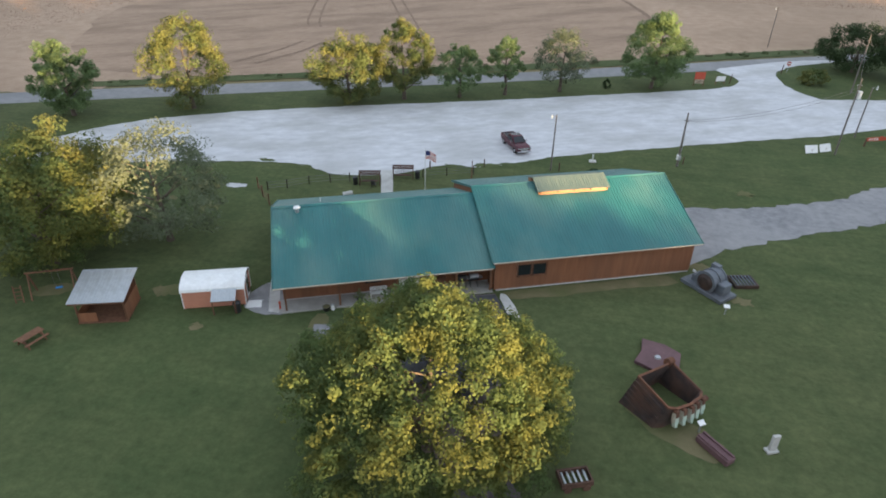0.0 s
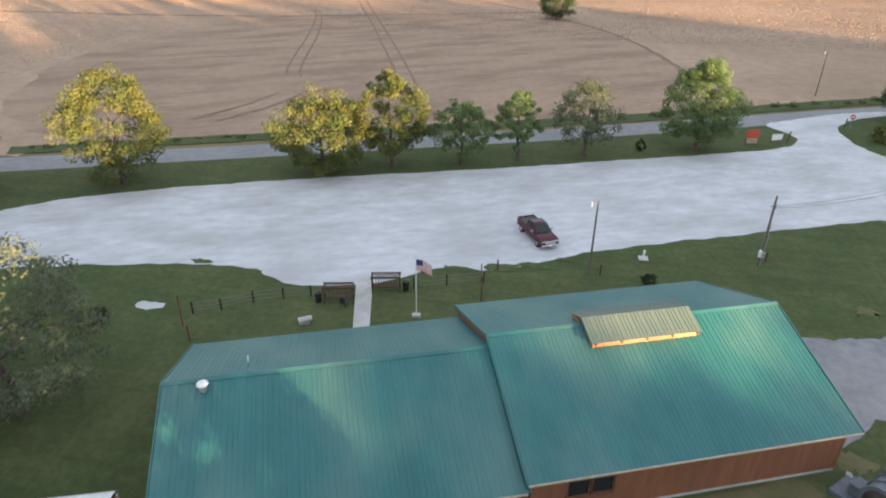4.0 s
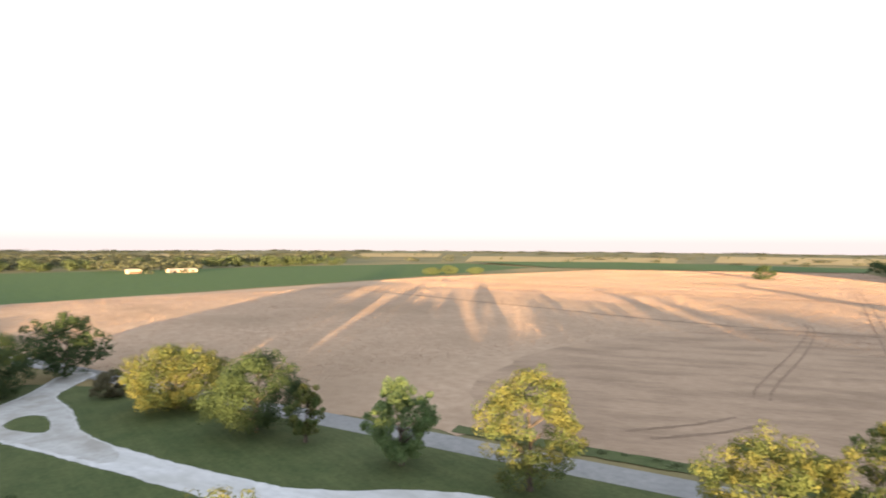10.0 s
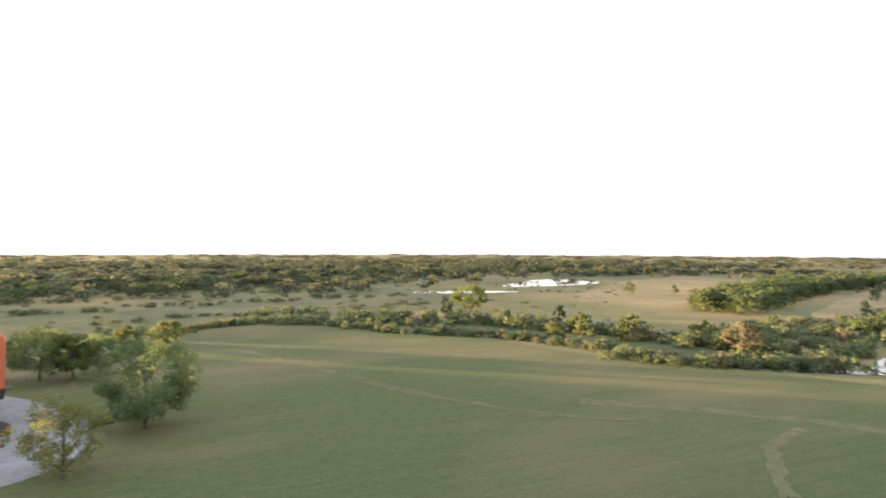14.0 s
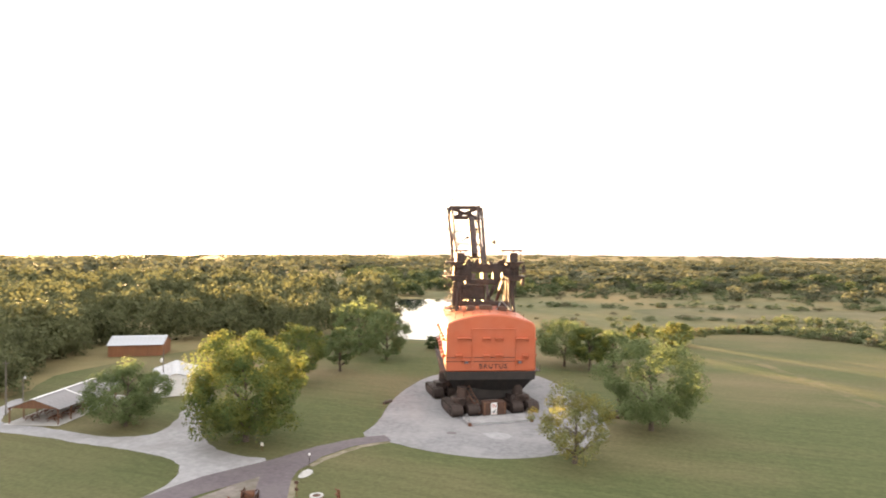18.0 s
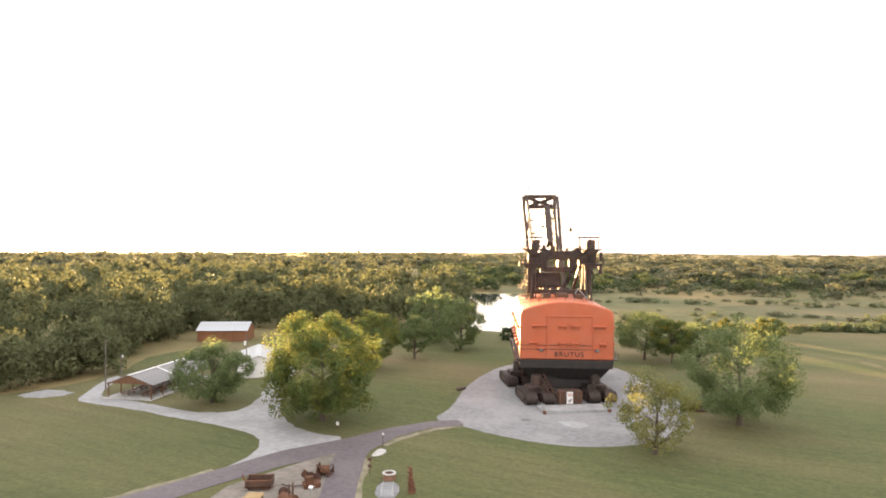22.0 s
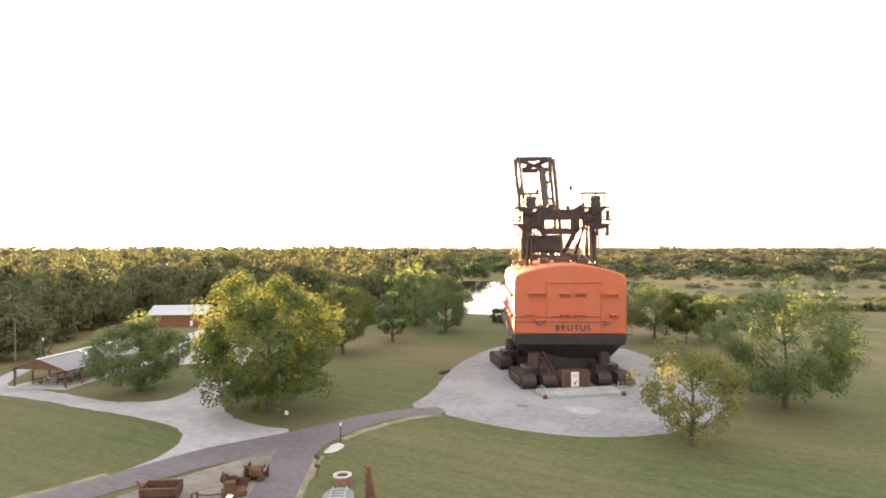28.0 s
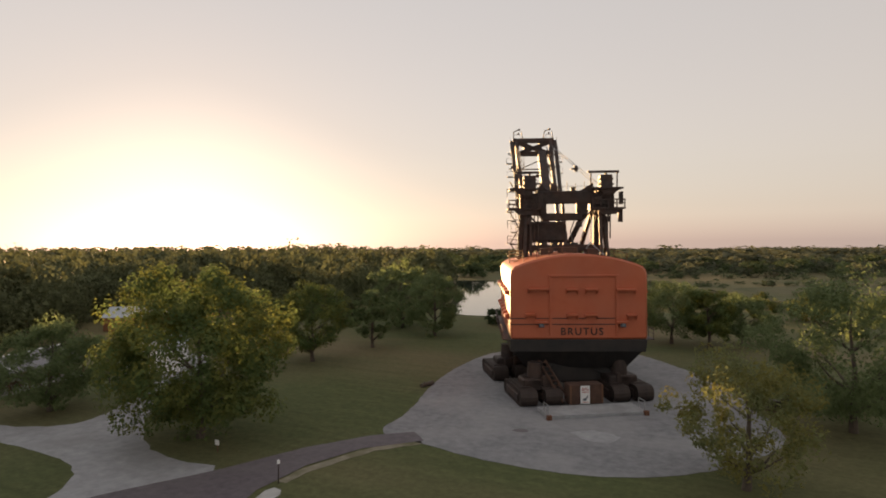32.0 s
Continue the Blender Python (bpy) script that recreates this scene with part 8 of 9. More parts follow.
part("roof_joint", Shape().beam((7.2, -PW / 2 - 0.4, 2.58), (7.2, 0, 4.07), 0.3, 0.05).beam((7.2, PW / 2 + 0.4, 2.58), (7.2, 0, 4.07), 0.3, 0.05), WHITE, pav, "white strip across the roof")
for x in (0.2, 18.9):
    part("gable_board", Shape().prism([(-PW / 2, 2.5), (PW / 2, 2.5), (0, 3.95)], x - 0.05, x + 0.05, "x"), BROWN_WOOD, pav)
for i in range(7):
    for y in (-PW / 2 + 0.1, PW / 2 - 0.1):
        part("post", Shape().box(0.3 + i * 3.05, y, 0, 0.18, 0.18, 2.5), BROWN_WOOD, pav, bevel=0.01)
for y in (-PW / 2 + 0.1, PW / 2 - 0.1):
    part("eave_beam", Shape().box(PL / 2, y, 2.3, PL, 0.14, 0.22), BROWN_WOOD, pav)
base = pose(95.1, -40.6, 0.05, 0, 0, -72)
sheet("pavilion_floor", [tuple((base @ Vector((x, y, 0)))[:2]) for x, y in ((-0.5, -4.6), (19.5, -4.6), (19.5, 4.6), (-0.5, 4.6))], 0.05, CONCRETE, "pale concrete pavilion floor", "floor", 0, 1, 0.05)
first = picnic_table(base @ pose(2.5, -1.9, 0), "brown picnic table under the pavilion roof")
for i in range(1, 5):
    copy_thing(first, base @ pose(2.5 + 3.2 * i, -1.9, 0))
for i in range(5):
    copy_thing(first, base @ pose(2.5 + 3.2 * i, 1.9, 0))


def gable_house(m, name, label, long, wide, wall_h, ridge_h, wall_mat, roof_mat, openings):
    ob = thing(name, m, label, "building")
    part("wall", Shape().prism([(-wide / 2, -0.05), (wide / 2, -0.05), (wide / 2, wall_h), (0, ridge_h - 0.08), (-wide / 2, wall_h)], 0, long, "x"), wall_mat, ob)
    run = math.hypot(wide / 2 + 0.4, ridge_h - wall_h)
    n = int(long / 0.95) + 1
    me = ribbed_panel(run, (long + 0.6) / n, roof_mat)
    for i in range(n):
        for side in (-1, 1):
            part("roof_panel", me, None, ob, at=pose(-0.3 + (i + 0.5) * (long + 0.6) / n, side * (wide / 2 + 0.4), wall_h - 0.06, math.degrees(math.atan2(ridge_h - wall_h, wide / 2 + 0.4)), 0, 0 if side < 0 else 180))
    for kind, x, z, w, h, side in openings:
        if side == "end":
            part(kind, Shape().box(-0.03, x, z, 0.08, w, h), GLASS if kind == "window" else WHITE, ob)
        else:
            part(kind, Shape().box(x, side * (wide / 2 + 0.02), z, w, 0.08, h), GLASS if kind == "window" else WHITE, ob)
    return ob


gable_house(west_pose(57.5, -84.5, 0, 0, 0, -62), "white_garage", "white garage with a pale metal gable roof", 14, 8, 2.9, 4.4, WHITE, GREY_METAL, [("door", 0, 0.05, 2.6, 2.3, "end"), ("window", 4, 1.2, 1.0, 0.9, -1), ("window", 9, 1.2, 1.0, 0.9, -1)])
gable_house(west_pose(96.5, -125.5, 0, 0, 0, 195), "brick_cottage", "low brick cottage with a pale roof by the woods", 13, 8, 2.9, 4.8, SIDING, GREY_METAL, [("window", 2.5, 1.1, 1.1, 1.1, 1), ("window", 9.5, 1.1, 1.1, 1.1, 1), ("door", 6, 0.05, 1.0, 2.0, 1), ("window", 0, 1.1, 1.1, 1.1, "end")])
lamp_pole(west_pose(82.9, -78.1, 0, 0, 0, 40), "slim yard lamp beside the pavilion", 4.5, 0.3)
tall = thing("utility_pole", west_pose(78.7, -69.2, 0), "tall slim pale pole beside the loop drive", "utility pole")
part("pole", Shape().tube((0, 0, -0.1), (0, 0, 9.0), 0.13, 0.08, 10), POLE_WOOD, tall, smooth=True)
part("crossarm", Shape().box(0, 0, 8.6, 1.0, 0.08, 0.1), POLE_WOOD, tall)
tall2 = thing("utility_pole", west_pose(62.0, -88.0, 0), "slim pole with a white transformer by the garage", "utility pole")
part("pole", Shape().tube((0, 0, -0.1), (0, 0, 8.0), 0.13, 0.08, 10), POLE_WOOD, tall2, smooth=True)
part("transformer", Shape().tube((0.3, 0, 5.6), (0.3, 0, 6.4), 0.25, 0.25, 12), WHITE, tall2)
mail = thing("lamp_standard", west_pose(59.0, -78.8, 0, 0, 0, 30), "short dark post with two white globe lamps", "street lamp")
part("post", Shape().tube((0, 0, -0.05), (0, 0, 2.6), 0.07, 0.05, 10), DARK_STEEL, mail)
part("crossbar", Shape().box(0, 0, 2.55, 1.3, 0.07, 0.07), DARK_STEEL, mail)
for x in (-0.6, 0.6):
    part("globe", Shape().tube((x, 0, 2.6), (x, 0, 2.75), 0.1, 0.18, 12).tube((x, 0, 2.75), (x, 0, 2.95), 0.18, 0.08, 12), WHITE, mail, smooth=True)
pile = Shape()
rng = np.random.default_rng(9)
rings = []
for k in range(7):
    f = k / 6
    rings.append([(4.2 * (1 - f) ** 0.8 * math.cos(6.283 * i / 22) * (1 + 0.12 * math.sin(i * 1.7 + k)), 2.6 * (1 - f) ** 0.8 * math.sin(6.283 * i / 22) * (1 + 0.12 * math.cos(i * 2.1)), 0.8 * f ** 1.2 + rng.uniform(-0.05, 0.05) * (k > 0)) for i in range(22)])
pile.add([p for r in rings for p in r], [(k * 22 + i, k * 22 + (i + 1) % 22, (k + 1) * 22 + (i + 1) % 22, (k + 1) * 22 + i) for k in range(6) for i in range(22)])
tagged(part("gravel_pile", pile, GREY_GRAVEL, smooth=True, at=west_pose(86.5, -64.5, -0.02, 0, 0, 20)), "low pile of grey gravel", "gravel pile", kind="stuff")


def small_sign(m, label, height=1.2, face=WHITE, w=0.5, h=0.45):
    ob = thing("small_sign", m, label, "sign")
    part("post", Shape().box(0, 0.03, -0.05, 0.07, 0.07, height), BROWN_WOOD, ob)
    part("plate", Shape().box(0, -0.02, height - h * 0.6, w, 0.04, h), face, ob)
    return ob


small_sign(west_pose(30.0, -56.3, 0, 0, 0, 160), "small white square sign on the lawn", 0.9)
two = small_sign(west_pose(20.2, -41.3, 0, 0, 0, 165), "dark post with two small brown signs", 1.7, RUST_DARK, 0.55, 0.35)
part("lower_plate", Shape().box(0, -0.02, 0.75, 0.5, 0.04, 0.3), RUST_DARK, two)
bol = thing("path_lamp", west_pose(21.6, -50.7, 0), "slim path lamp with a white head", "lamp")
part("post", Shape().tube((0, 0, -0.05), (0, 0, 1.5), 0.05, 0.05, 8), DARK_STEEL, bol)
part("head", Shape().tube((0, 0, 1.5), (0, 0, 1.75), 0.12, 0.1, 12), WHITE, bol)
sheet("concrete_apron", west([(22.0, -46.6), (21.9, -50.0), (20.4, -49.2), (20.8, -47.0)]), 0.055, CONCRETE, "small pale concrete apron at the path corner", "path", 1, 0.5, 0.05)
logp = thing("log", west_pose(17.3, -83.2, 0, 0, 0, 60), "dark log lying at the edge of the gravel", "log")
part("trunk", Shape().tube((-1.1, 0, 0.28), (1.1, 0.1, 0.28), 0.28, 0.25, 12), BARK, logp, smooth=True)
part("stub", Shape().tube((0.4, 0, 0.4), (0.6, 0.1, 0.75), 0.08, 0.06, 8), BARK, logp)
# well and rail display
BRICK_RED = surface("weathered_brick", (0.2, 0.1, 0.07), (0.32, 0.17, 0.12), 5, 0.85, bump=0.3, bump_scale=20, depth=0.01, vary=0.15)
well = thing("stone_well", pose(37.6, -32.4, 0), "round low brick well with a pale coping", "well")
for i in range(14):
    a = 6.283 * i / 14
    for k in range(3):
        part("stone", Shape().box(0, 0, 0, 0.27, 0.2, 0.2), BRICK_RED, well, at=pose(0.6 * math.cos(a + 0.22 * k), 0.6 * math.sin(a + 0.22 * k), k * 0.21, 0, 0, math.degrees(a + 0.22 * k) + 90))
for i in range(10):
    a = 6.283 * i / 10
    part("coping_stone", Shape().box(0, 0, 0, 0.4, 0.28, 0.1), CONCRETE, well, "pale coping stone", at=pose(0.62 * math.cos(a), 0.62 * math.sin(a), 0.63, 0, 0, math.degrees(a) + 90))
part("water", Shape().tube((0, 0, 0.05), (0, 0, 0.3), 0.5, 0.5, 20), GLASS, well)
rail = thing("rail_display", pose(36.0, -29.6, 0, 0, 0, 31), "short mine track on a gravel bed", "rail track")
part("bed", Shape().prism(ragged(rounded([(-1.2, -2.3), (1.2, -2.3), (1.25, 2.3), (-1.25, 2.3)], 2), 0.4, 0.12), 0.0, 0.06), GREY_GRAVEL, rail)
for i in range(7):
    part("sleeper", Shape().box(0, -1.6 + i * 0.52, 0.06, 1.5, 0.2, 0.08), GREY_METAL, rail)
for x in (-0.55, 0.55):
    part("rail", Shape().box(x, 0, 0.16, 0.07, 3.8, 0.12), GREY_METAL, rail)
drill = thing("drill_relic", west_pose(14.2, -37.2, 0, 0, 0, 30), "tall rusty drilling tool standing on the lawn", "machine relic")
part("shaft", Shape().tube((0, 0, 0), (0.1, 0, 1.3), 0.4, 0.32, 12).tube((0.1, 0, 1.3), (0.12, 0, 2.7), 0.26, 0.14, 12), RUST, drill, smooth=True)
for i in range(4):
    part("flange", Shape().tube((0.08 * i, 0, 0.4 + i * 0.6), (0.08 * i, 0, 0.52 + i * 0.6), 0.46 - i * 0.06, 0.46 - i * 0.06, 14), RUST, drill)
part("lever", Shape().beam((0.1, 0, 2.4), (0.5, 0.1, 2.9), 0.1), RUST, drill)
# display yard machines
tub = thing("coal_tub", west_pose(30.3, -34.8, 0.03, 0, 0, 15) @ Matrix.Scale(0.76, 4), "rusty brown rounded coal tub", "machine relic")
n = 12
prof = [(-1.2, 1.45), (-1.15, 0.7), (-0.8, 0.3), (0, 0.2), (0.8, 0.3), (1.15, 0.7), (1.2, 1.45), (1.08, 1.45), (1.02, 0.75), (0.7, 0.42), (0, 0.32), (-0.7, 0.42), (-1.02, 0.75), (-1.08, 1.45)]
part("shell", Shape().prism([(y, z) for y, z in prof], -1.7, 1.7, "x"), RUST_DARK, tub)
for a, b in ((-1.78, -1.7), (1.7, 1.78)):
    part("end_plate", Shape().prism(prof[:7], a, b, "x"), RUST_DARK, tub)
part("rim", Shape().box(0, -1.16, 1.42, 3.6, 0.16, 0.1).box(0, 1.16, 1.42, 3.6, 0.16, 0.1), RUST, tub)
part("runner", Shape().box(0, -0.6, 0, 3.0, 0.2, 0.32).box(0, 0.6, 0, 3.0, 0.2, 0.32), RUST_DARK, tub)
part("draw_bar", Shape().beam((1.8, 0, 0.6), (2.4, 0, 1.9), 0.18), RUST, tub)
loco = thing("mine_locomotive", pose(44.6, -18.9, 0.03, 0, 0, 26) @ Matrix.Scale(0.85, 4), "faded yellow mine locomotive cab", "machine relic")
part("cab", Shape().box(-0.2, 0, 0.5, 1.8, 1.6, 1.3), PAINT_AND_SUN_YELLOW, loco, bevel=0.1)
part("cab_roof", Shape().box(-0.2, 0, 1.8, 1.9, 1.7, 0.1), PAINT_AND_SUN_YELLOW, loco, bevel=0.04)
part("hood", Shape().box(-1.4, 0, 0.5, 0.7, 1.3, 0.75), PAINT_AND_SUN_YELLOW, loco, bevel=0.08)
for y in (-0.81, 0.81):
    part("window", Shape().box(-0.1, y, 1.15, 0.6, 0.04, 0.4), GLASS, loco)
part("front_window", Shape().box(-1.11, 0, 1.3, 0.04, 0.8, 0.35), GLASS, loco)
part("gearbox", Shape().box(1.1, 0.1, 0.5, 0.7, 1.1, 0.7).tube((1.2, -0.6, 1.0), (1.2, 0.6, 1.0), 0.4, 0.4, 14), PAINT_AND_SUN_YELLOW, loco, bevel=0.05)
part("chassis", Shape().box(0.3, 0, 0.15, 3.6, 1.7, 0.4), RUST_DARK, loco)
for x in (-0.8, 1.2):
    for y in (-0.85, 0.85):
        part("wheel", Shape().tube((x, y - 0.08, 0.32), (x, y + 0.08, 0.32), 0.32, 0.32, 16), RUST_DARK, loco)
eng = thing("engine_relic", pose(41.9, -20.9, 0.03, 0, 0, 0) @ Matrix.Scale(0.82, 4), "rusty red hoisting engine with a flywheel", "machine relic")
part("bed", Shape().box(0, 0, 0.02, 3.0, 1.5, 0.4), RUST, eng, bevel=0.04)
part("boiler", Shape().tube((-1.1, 0, 1.2), (0.9, 0, 1.2), 0.75, 0.75, 20), RUST, eng, smooth=True)
part("flywheel", Shape().tube((1.2, -0.95, 1.2), (1.2, -0.75, 1.2), 1.0, 1.0, 24), RUST_DARK, eng)
part("stack", Shape().tube((-0.8, 0, 1.8), (-0.8, 0, 3.4), 0.13, 0.11, 10).tube((-0.4, 0.2, 1.8), (-0.4, 0.2, 3.2), 0.1, 0.1, 10), RUST_DARK, eng)
part("gear", Shape().tube((0.6, 0.8, 1.0), (0.6, 0.95, 1.0), 0.6, 0.6, 18), RUST, eng)
part("crank", Shape().beam((1.2, -1.0, 1.2), (0.2, -0.9, 0.8), 0.12), RUST, eng)
scrap = thing("gear_relic", west_pose(25.1, -36.4, 0.03, 0, 0, 35), "rusty gears and frames on the gravel", "machine relic")
part("frame", Shape().box(0, 0, 0, 1.8, 1.2, 0.5).box(0.3, 0.2, 0.5, 0.8, 0.7, 0.7), RUST, scrap, bevel=0.05)
for i in range(3):
    part("gear", Shape().tube((-0.6 + i * 0.6, -0.7, 0.6 + 0.3 * i), (-0.6 + i * 0.6, -0.55, 0.6 + 0.3 * i), 0.55 - i * 0.08, 0.55 - i * 0.08, 16), RUST_DARK, scrap)
part("spindle", Shape().tube((0.6, 0, 0.5), (0.8, 0.1, 2.0), 0.12, 0.1, 10), RUST, scrap)
scoop = thing("scoop_relic", west_pose(25.0, -39.8, 0.03, 0, 0, 10), "rusty curved scoop and drum on the gravel", "machine relic")
part("drum", Shape().tube((-0.5, 0, 0.6), (0.5, 0.1, 0.7), 0.55, 0.45, 14), RUST, scoop, smooth=True)
part("scoop_blade", Shape().prism([(-0.9, 0.1), (0.9, 0.1), (1.0, 0.9), (0.7, 1.3), (0.5, 0.5), (-0.6, 0.4), (-0.9, 1.1)], -0.7, -0.5, "y"), RUST_DARK, scoop)
part("gear", Shape().tube((0.7, 0.3, 0.6), (0.82, 0.3, 0.6), 0.6, 0.6, 18), RUST, scoop)
part("shaft", Shape().beam((-0.9, 0.5, 0.2), (0.9, 0.4, 1.3), 0.14).beam((-0.6, -0.4, 0.9), (-0.9, 0.5, 1.4), 0.12), RUST_DARK, scoop)
part("cradle", Shape().box(-0.5, 0, 0, 0.3, 1.4, 0.3).box(0.5, 0, 0, 0.3, 1.4, 0.3), RUST_DARK, scoop)
info_post(west_pose(24.2, -34.2, 0.03, 0, 0, 170), "small white information plate on the gravel yard")
hose = thing("chain", west_pose(28.4, -36.0, 0.05), "dark chain lying between relics", "chain")
s = Shape()
last = Vector((0, 0, 0.1))
for i in range(14):
    nxt = Vector((-0.25 * (i + 1), 0.25 * math.sin(i * 0.5), 0.1))
    s.tube(last, nxt, 0.05, n=6)
    last = nxt
part("links", s, DARK_STEEL, hose)
part("hook", Shape().tube(last, last + Vector((-0.2, 0.1, 0.15)), 0.07, n=6), DARK_STEEL, hose)

# ---- trees that stand alone ----
tree(pose(0.7, 25.0, 0), "broad round maple with yellowing leaves on the lawn", 1, 12.3, 16.8, 0.2, LEAF_MAPLE, 900, 122, 0.11, 0.42, 0.14, 0.045, 0.5, 0.7, 0.6, 1.0, 0.5, 4)
TREES = [  # x, y, height, width, clear trunk, leaf, label
    (-49.5, 84.2, 14, 12.0, 0.8, LEAF_SUN_YELLOW, "tall yellow-leaved tree beside the road"),
    (-18.3, 96.5, 12.4, 9.6, 1.6, LEAF_SUN_YELLOW, "upright yellow-leaved tree beside the road"),
    (-26.8, 93.2, 10.2, 12.2, 0.4, LEAF_SUN_YELLOW, "broad low yellow-green tree beside the road"),
    (-9.5, 99.8, 8.6, 7.6, 1.0, LEAF_FRESH, "small rounded green tree beside the road"),
    (-2.1, 102.9, 9.6, 6.2, 1.8, LEAF_FRESH, "slim open green tree beside the road"),
    (7.1, 107.1, 10.2, 9.6, 1.6, LEAF_GREY, "grey-green airy tree beside the road"),
    (23.2, 113, 12.8, 10.4, 0.8, LEAF_FRESH, "dense green tree with a yellow crown"),
    (-65, 76.9, 10.6, 8.4, 0.8, LEAF_FRESH, "compact green tree with a yellow top"),
    (-80.7, 71, 7.8, 5.8, 0.8, LEAF_SUN_YELLOW, "small yellow-green tree beside the road"),
    (-89.4, 67.1, 11.2, 15.0, 0.4, LEAF_DARK, "broad dense green tree beside the road"),
    (-110, 61, 10.4, 16.5, 0.2, LEAF_SUN_YELLOW, "wide yellow tree behind the roadside"),
    (-125, 53.6, 4.6, 6, 0.0, LEAF_SHRUB, "low brown-green bush by the junction"),
    (-150, 49, 12.6, 17, 0.3, LEAF_DARK, "large dark green tree at the junction"),
    (-137, 36, 11.4, 13, 0.2, LEAF_DARK, "dense green tree by the junction"),
    (-133.5, 25, 12.4, 11, 0.2, LEAF_SUN_YELLOW, "tall yellow-green tree by the drive"),
    (-131.5, 33, 5.2, 8, 0.0, LEAF_DARK, "low dark green tree by the junction"),
    (-128.5, 24.5, 4.6, 7.5, 0.0, LEAF_BANK, "low green tree by the drive"),
    (-141, 22, 8.5, 10, 0.1, LEAF_SHRUB, "tan-tinged tree by the drive"),
    (-146, 33, 10, 13, 0.2, LEAF_DARK, "dense dark tree by the junction"),
    (0.4, 261, 11.4, 13.0, 0.3, LEAF_DARK, "lone dark round tree in the wheat field"),
    (-432, 352, 6.0, 15, 0.1, LEAF_BANK, "low green tree at the end of the wheat field"),
    (-436, 374, 7.0, 16, 0.1, LEAF_BANK, "rounded tree at the end of the wheat field"),
    (-424, 396, 5.5, 14, 0.1, LEAF_BANK, "low spreading tree at the end of the wheat field"),
    (-223, 512, 12, 16, 0.3, LEAF_DARK, "small round tree at the far field edge"),
    (-38.2, 39.5, 10.6, 12.5, 0.5, LEAF_MAPLE, "dense green tree by the play set"),
    (-41.5, 45.5, 10.7, 13, 0.8, LEAF_SUN_YELLOW, "tall tree with a golden lit crown"),
    (-30.2, 45.8, 11.8, 12.2, 0.8, LEAF_GREY, "thin grey-green tree with bare twigs"),
    (33.8, -59.8, 15.2, 17.0, 0.8, LEAF_MAPLE, "large spreading tree glowing in the low sun"),
    (55.5, -65.5, 9.8, 11.6, 0.6, LEAF_GREEN, "round dense tree beside the pavilion"),
    (38.1, -96.5, 11.6, 11.2, 1.4, LEAF_MAPLE, "broad green tree on the mown slope"),
    (32.8, -110.0, 9.7, 7.6, 1.4, LEAF_GREEN, "small green tree on the mown slope"),
    (25.0, -125.0, 12.4, 11.0, 0.4, LEAF_GREEN, "dense tree beside the lake"),
    (33.9, -135, 14.2, 14.6, 0.4, LEAF_GREEN, "tall dense tree beside the lake"),
    (-18.2, -121, 10.8, 13.5, 1.8, LEAF_GREEN, "green tree behind the giant machine"),
    (-23.5, -117, 9.6, 9, 1.8, LEAF_MAPLE, "green tree behind the giant machine"),
    (-29.4, -120.6, 8.4, 10.6, 1.2, LEAF_GREEN, "low green tree on the lawn"),
    (-26.0, -71.0, 14.6, 15.0, 1.0, LEAF_GREEN, "large soft green tree on the lawn"),
    (-12.4, -55.2, 10.0, 10.4, 0.9, LEAF_PALE, "young airy tree with yellowing leaves by the gravel pad"),
    (-53.2, -155.5, 6.4, 10.5, 0.1, LEAF_SUN_YELLOW, "yellow-green bush at the lawn edge"),
    (-43, -156, 5.4, 6.5, 0.1, LEAF_SUN_YELLOW, "small yellow tree at the lawn edge"),
    (-184, -167.5, 12, 14, 0.8, LEAF_MAPLE, "lone tree across the stream"),
    (-129.7, -121, 7.5, 8, 0.3, LEAF_SUN_YELLOW, "rounded yellow-green tree beside the stream", 1),
    (-125, -119, 6.8, 5, 0.3, LEAF_GREEN, "slim green tree beside the stream", 1),
    (-145.5, -107, 6.0, 7.5, 0.2, LEAF_SUN_YELLOW, "low yellow-green tree beside the stream", 1),
    (-142, -89, 8.0, 12, 0.1, LEAF_SHRUB, "wide brownish tree beside the stream", 1),
    (-122, -136, 6.2, 8, 0.2, LEAF_MAPLE, "low rounded tree beside the stream", 1),
    (-108, -129, 4.6, 6, 0.1, LEAF_SUN_YELLOW, "low yellow-green bush beside the stream", 1),
    (-101, -197, 8.0, 5, 0.2, LEAF_DARK, "slim dark tree across the stream", 1),
    (-132, -163, 6.4, 5, 0.2, LEAF_DARK, "slim dark tree across the stream", 1),
    (-110, -165, 5.4, 4.6, 0.2, LEAF_SUN_YELLOW, "small yellow-green tree across the stream", 1),
    (64, 134.5, 9.2, 12.8, 0.4, LEAF_DARK, "dense dark tree at the road corner"),
    (74, 128, 10, 13, 0.4, LEAF_DARK, "dense dark tree at the road corner"),
    (84, 118, 10, 12, 0.4, LEAF_DARK, "dense dark tree beside the drive"),
]
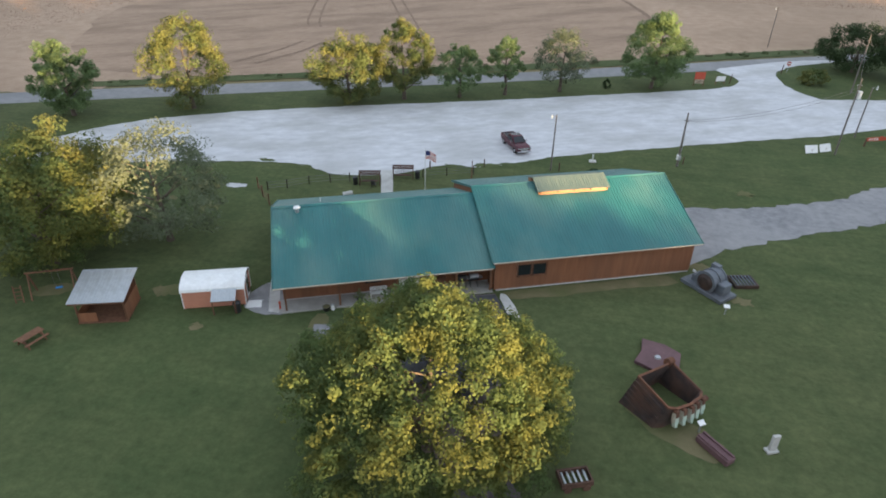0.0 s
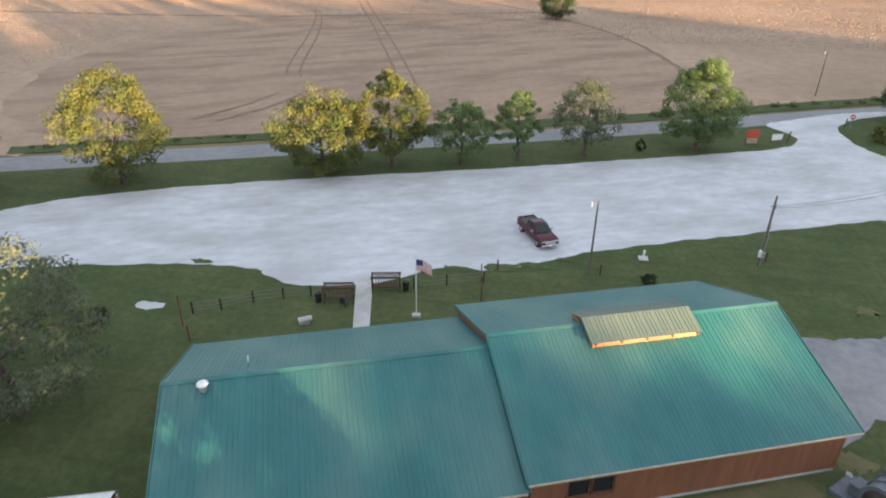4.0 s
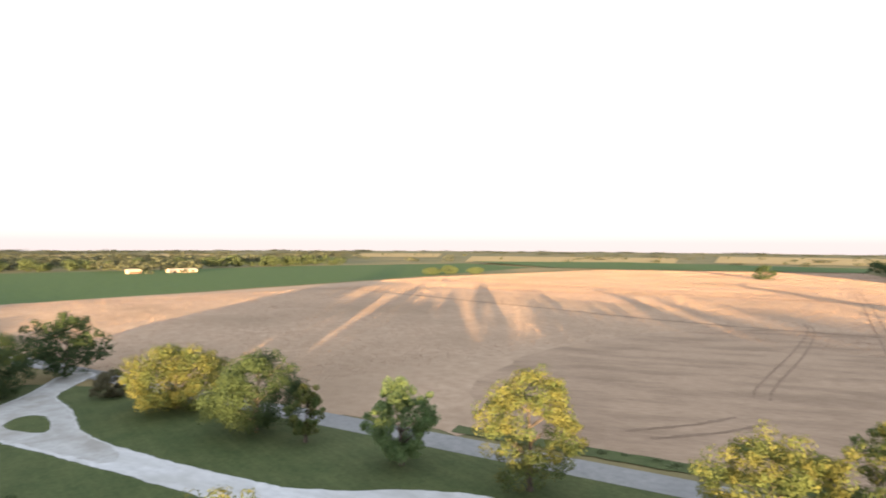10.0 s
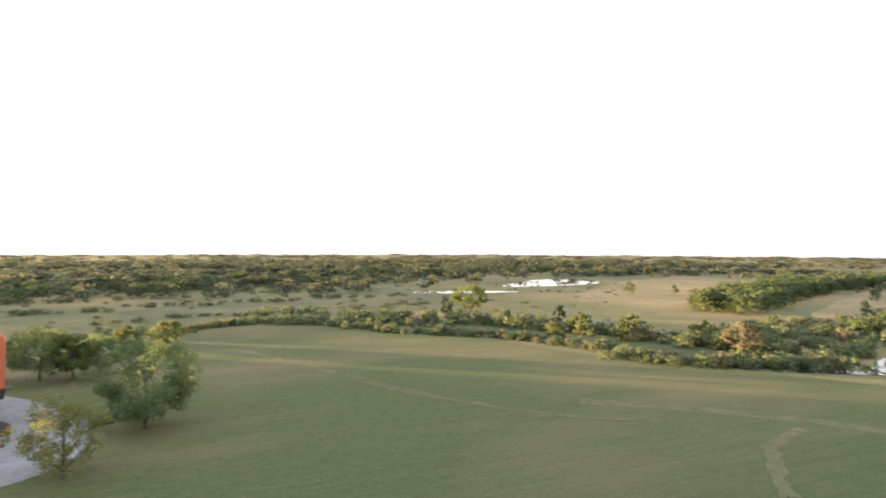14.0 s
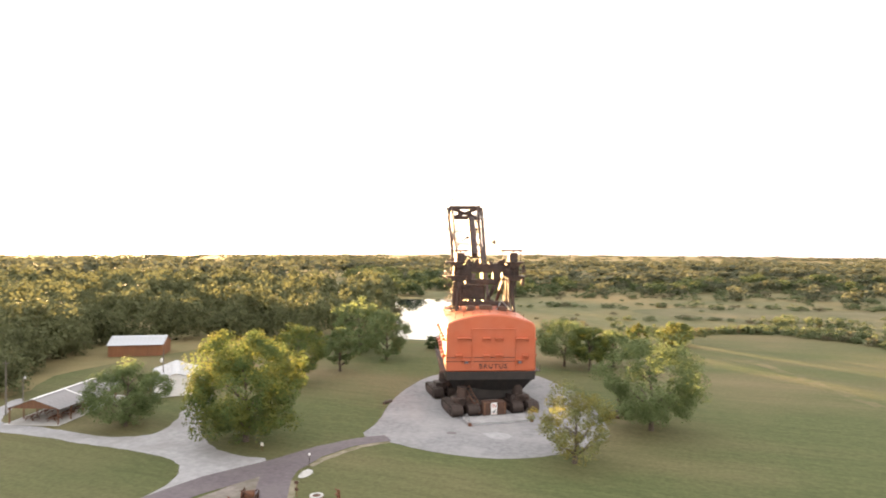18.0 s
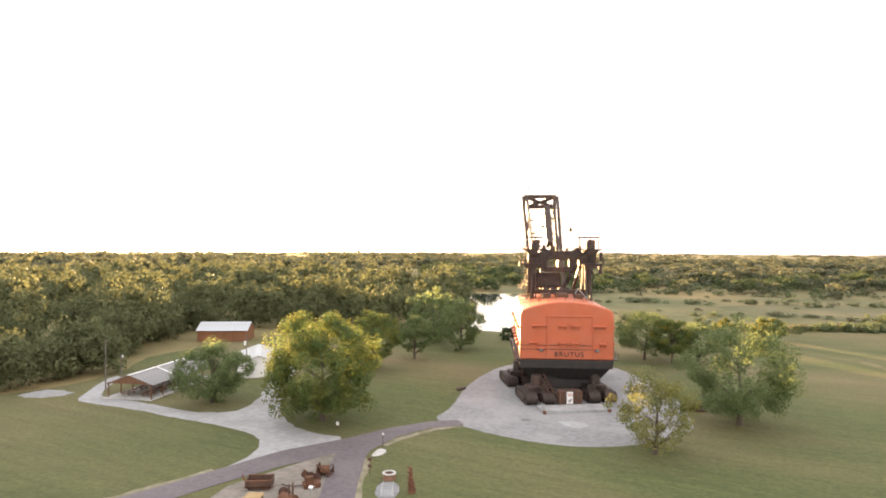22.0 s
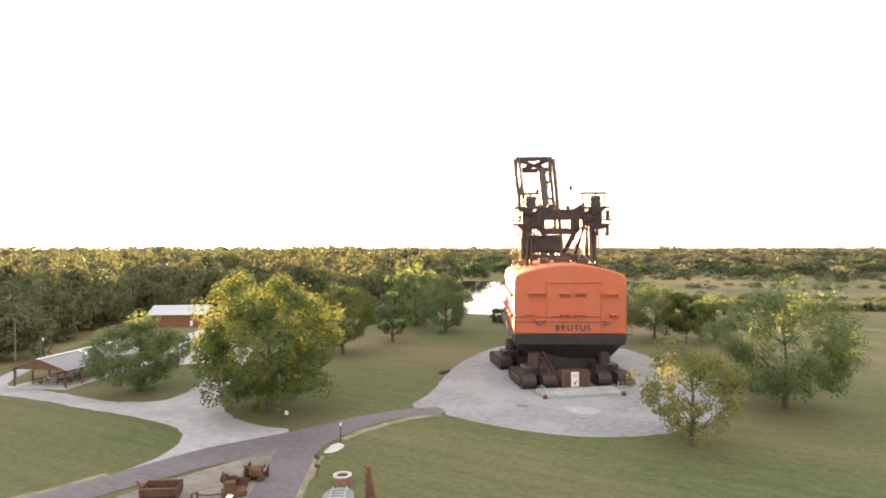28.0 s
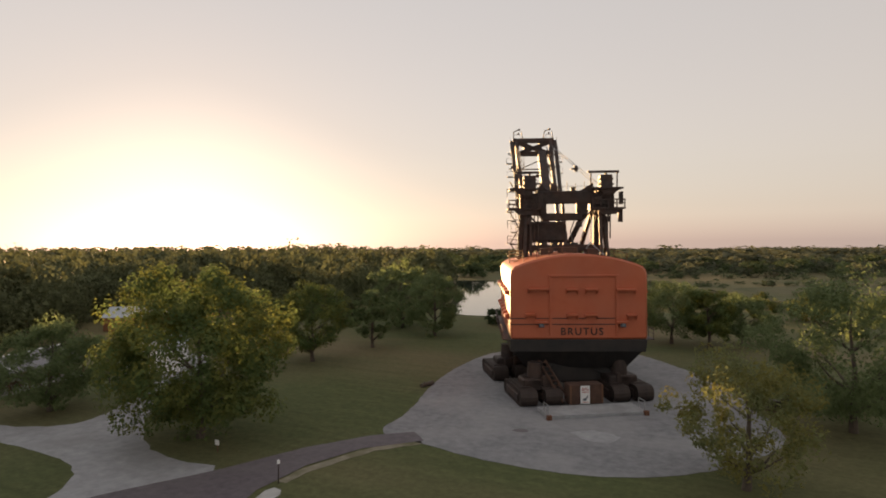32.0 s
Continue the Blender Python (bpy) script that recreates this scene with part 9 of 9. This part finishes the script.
for i, (x, y, h, w, clear, leaf, label, *world_plan) in enumerate(TREES):
    near = math.hypot(x, y - 10) < 140 or "lone dark" in label
    thin = 1.4 if "glowing" in label else 0.5 if leaf is LEAF_GREY or "airy" in label else 0.7 if w < 8 and leaf is LEAF_FRESH else 1.0
    tree((west_pose if y < -40 and not world_plan else pose)(x, y, 0, 0, 0, 40 * i), label, 60 + i, h * 1.04, w * 1.06, clear, leaf, int((150 if near else 80) * (1.5 if "compact" in label or "dense green tree with" in label else 1.0) * max(0.5, min(1.5, w / 11))), int(122 * thin) if near else 44,
         (0.15 * max(1.0, w / 14)) if near else 0.34, 0.2 + 0.01 * h, 0.24, 0.09, 0.5, 0.8, 0.25, 0.0, 0.6)
rng = np.random.default_rng(77)
for x, y, w, h, label in ((15.3, 111, 1.5, 1.9, "small clipped round bush"), (-91.4, 30, 2.7, 2.6, "small dark bush on the lawn"), (-75.7, 36.4, 2.8, 2.8, "small dark bush on the lawn"),
                          (53.3, 123, 5.4, 3.4, "wide yellow-green shrub mound"), (-32.2, 56.2, 1.8, 1.6, "small dark shrub by the lot"), (12.1, 70.8, 1.6, 1.4, "small dark shrub by the lot"),
                          (-62, -14.3, 3.2, 1.0, "low dark weed clump in the lawn"), (14, -143, 8, 4.2, "low bush beside the lake"), (-68, 41.5, 1.2, 1.2, "tiny shrub with red blossom")):
    ob = thing("bush", (west_pose if y < -40 else pose)(x, y, 0), label, "bush")
    part("stem", Shape().tube((0, 0, -0.1), (0, 0, h * 0.5), 0.06, 0.03, 6), BARK, ob)
    c = crown_points(rng, 40, w * 0.85, h * 0.9, 0.0, 0.15, 0.3)
    v, f = puff_leaves(rng, c, np.full(40, min(w, h) * 0.16), 40, 0.07 * max(1, w / 2))
    part("foliage", big_mesh("foliage", v, f, LEAF_SUN_YELLOW if "yellow" in label else LEAF_DARK), None, ob)
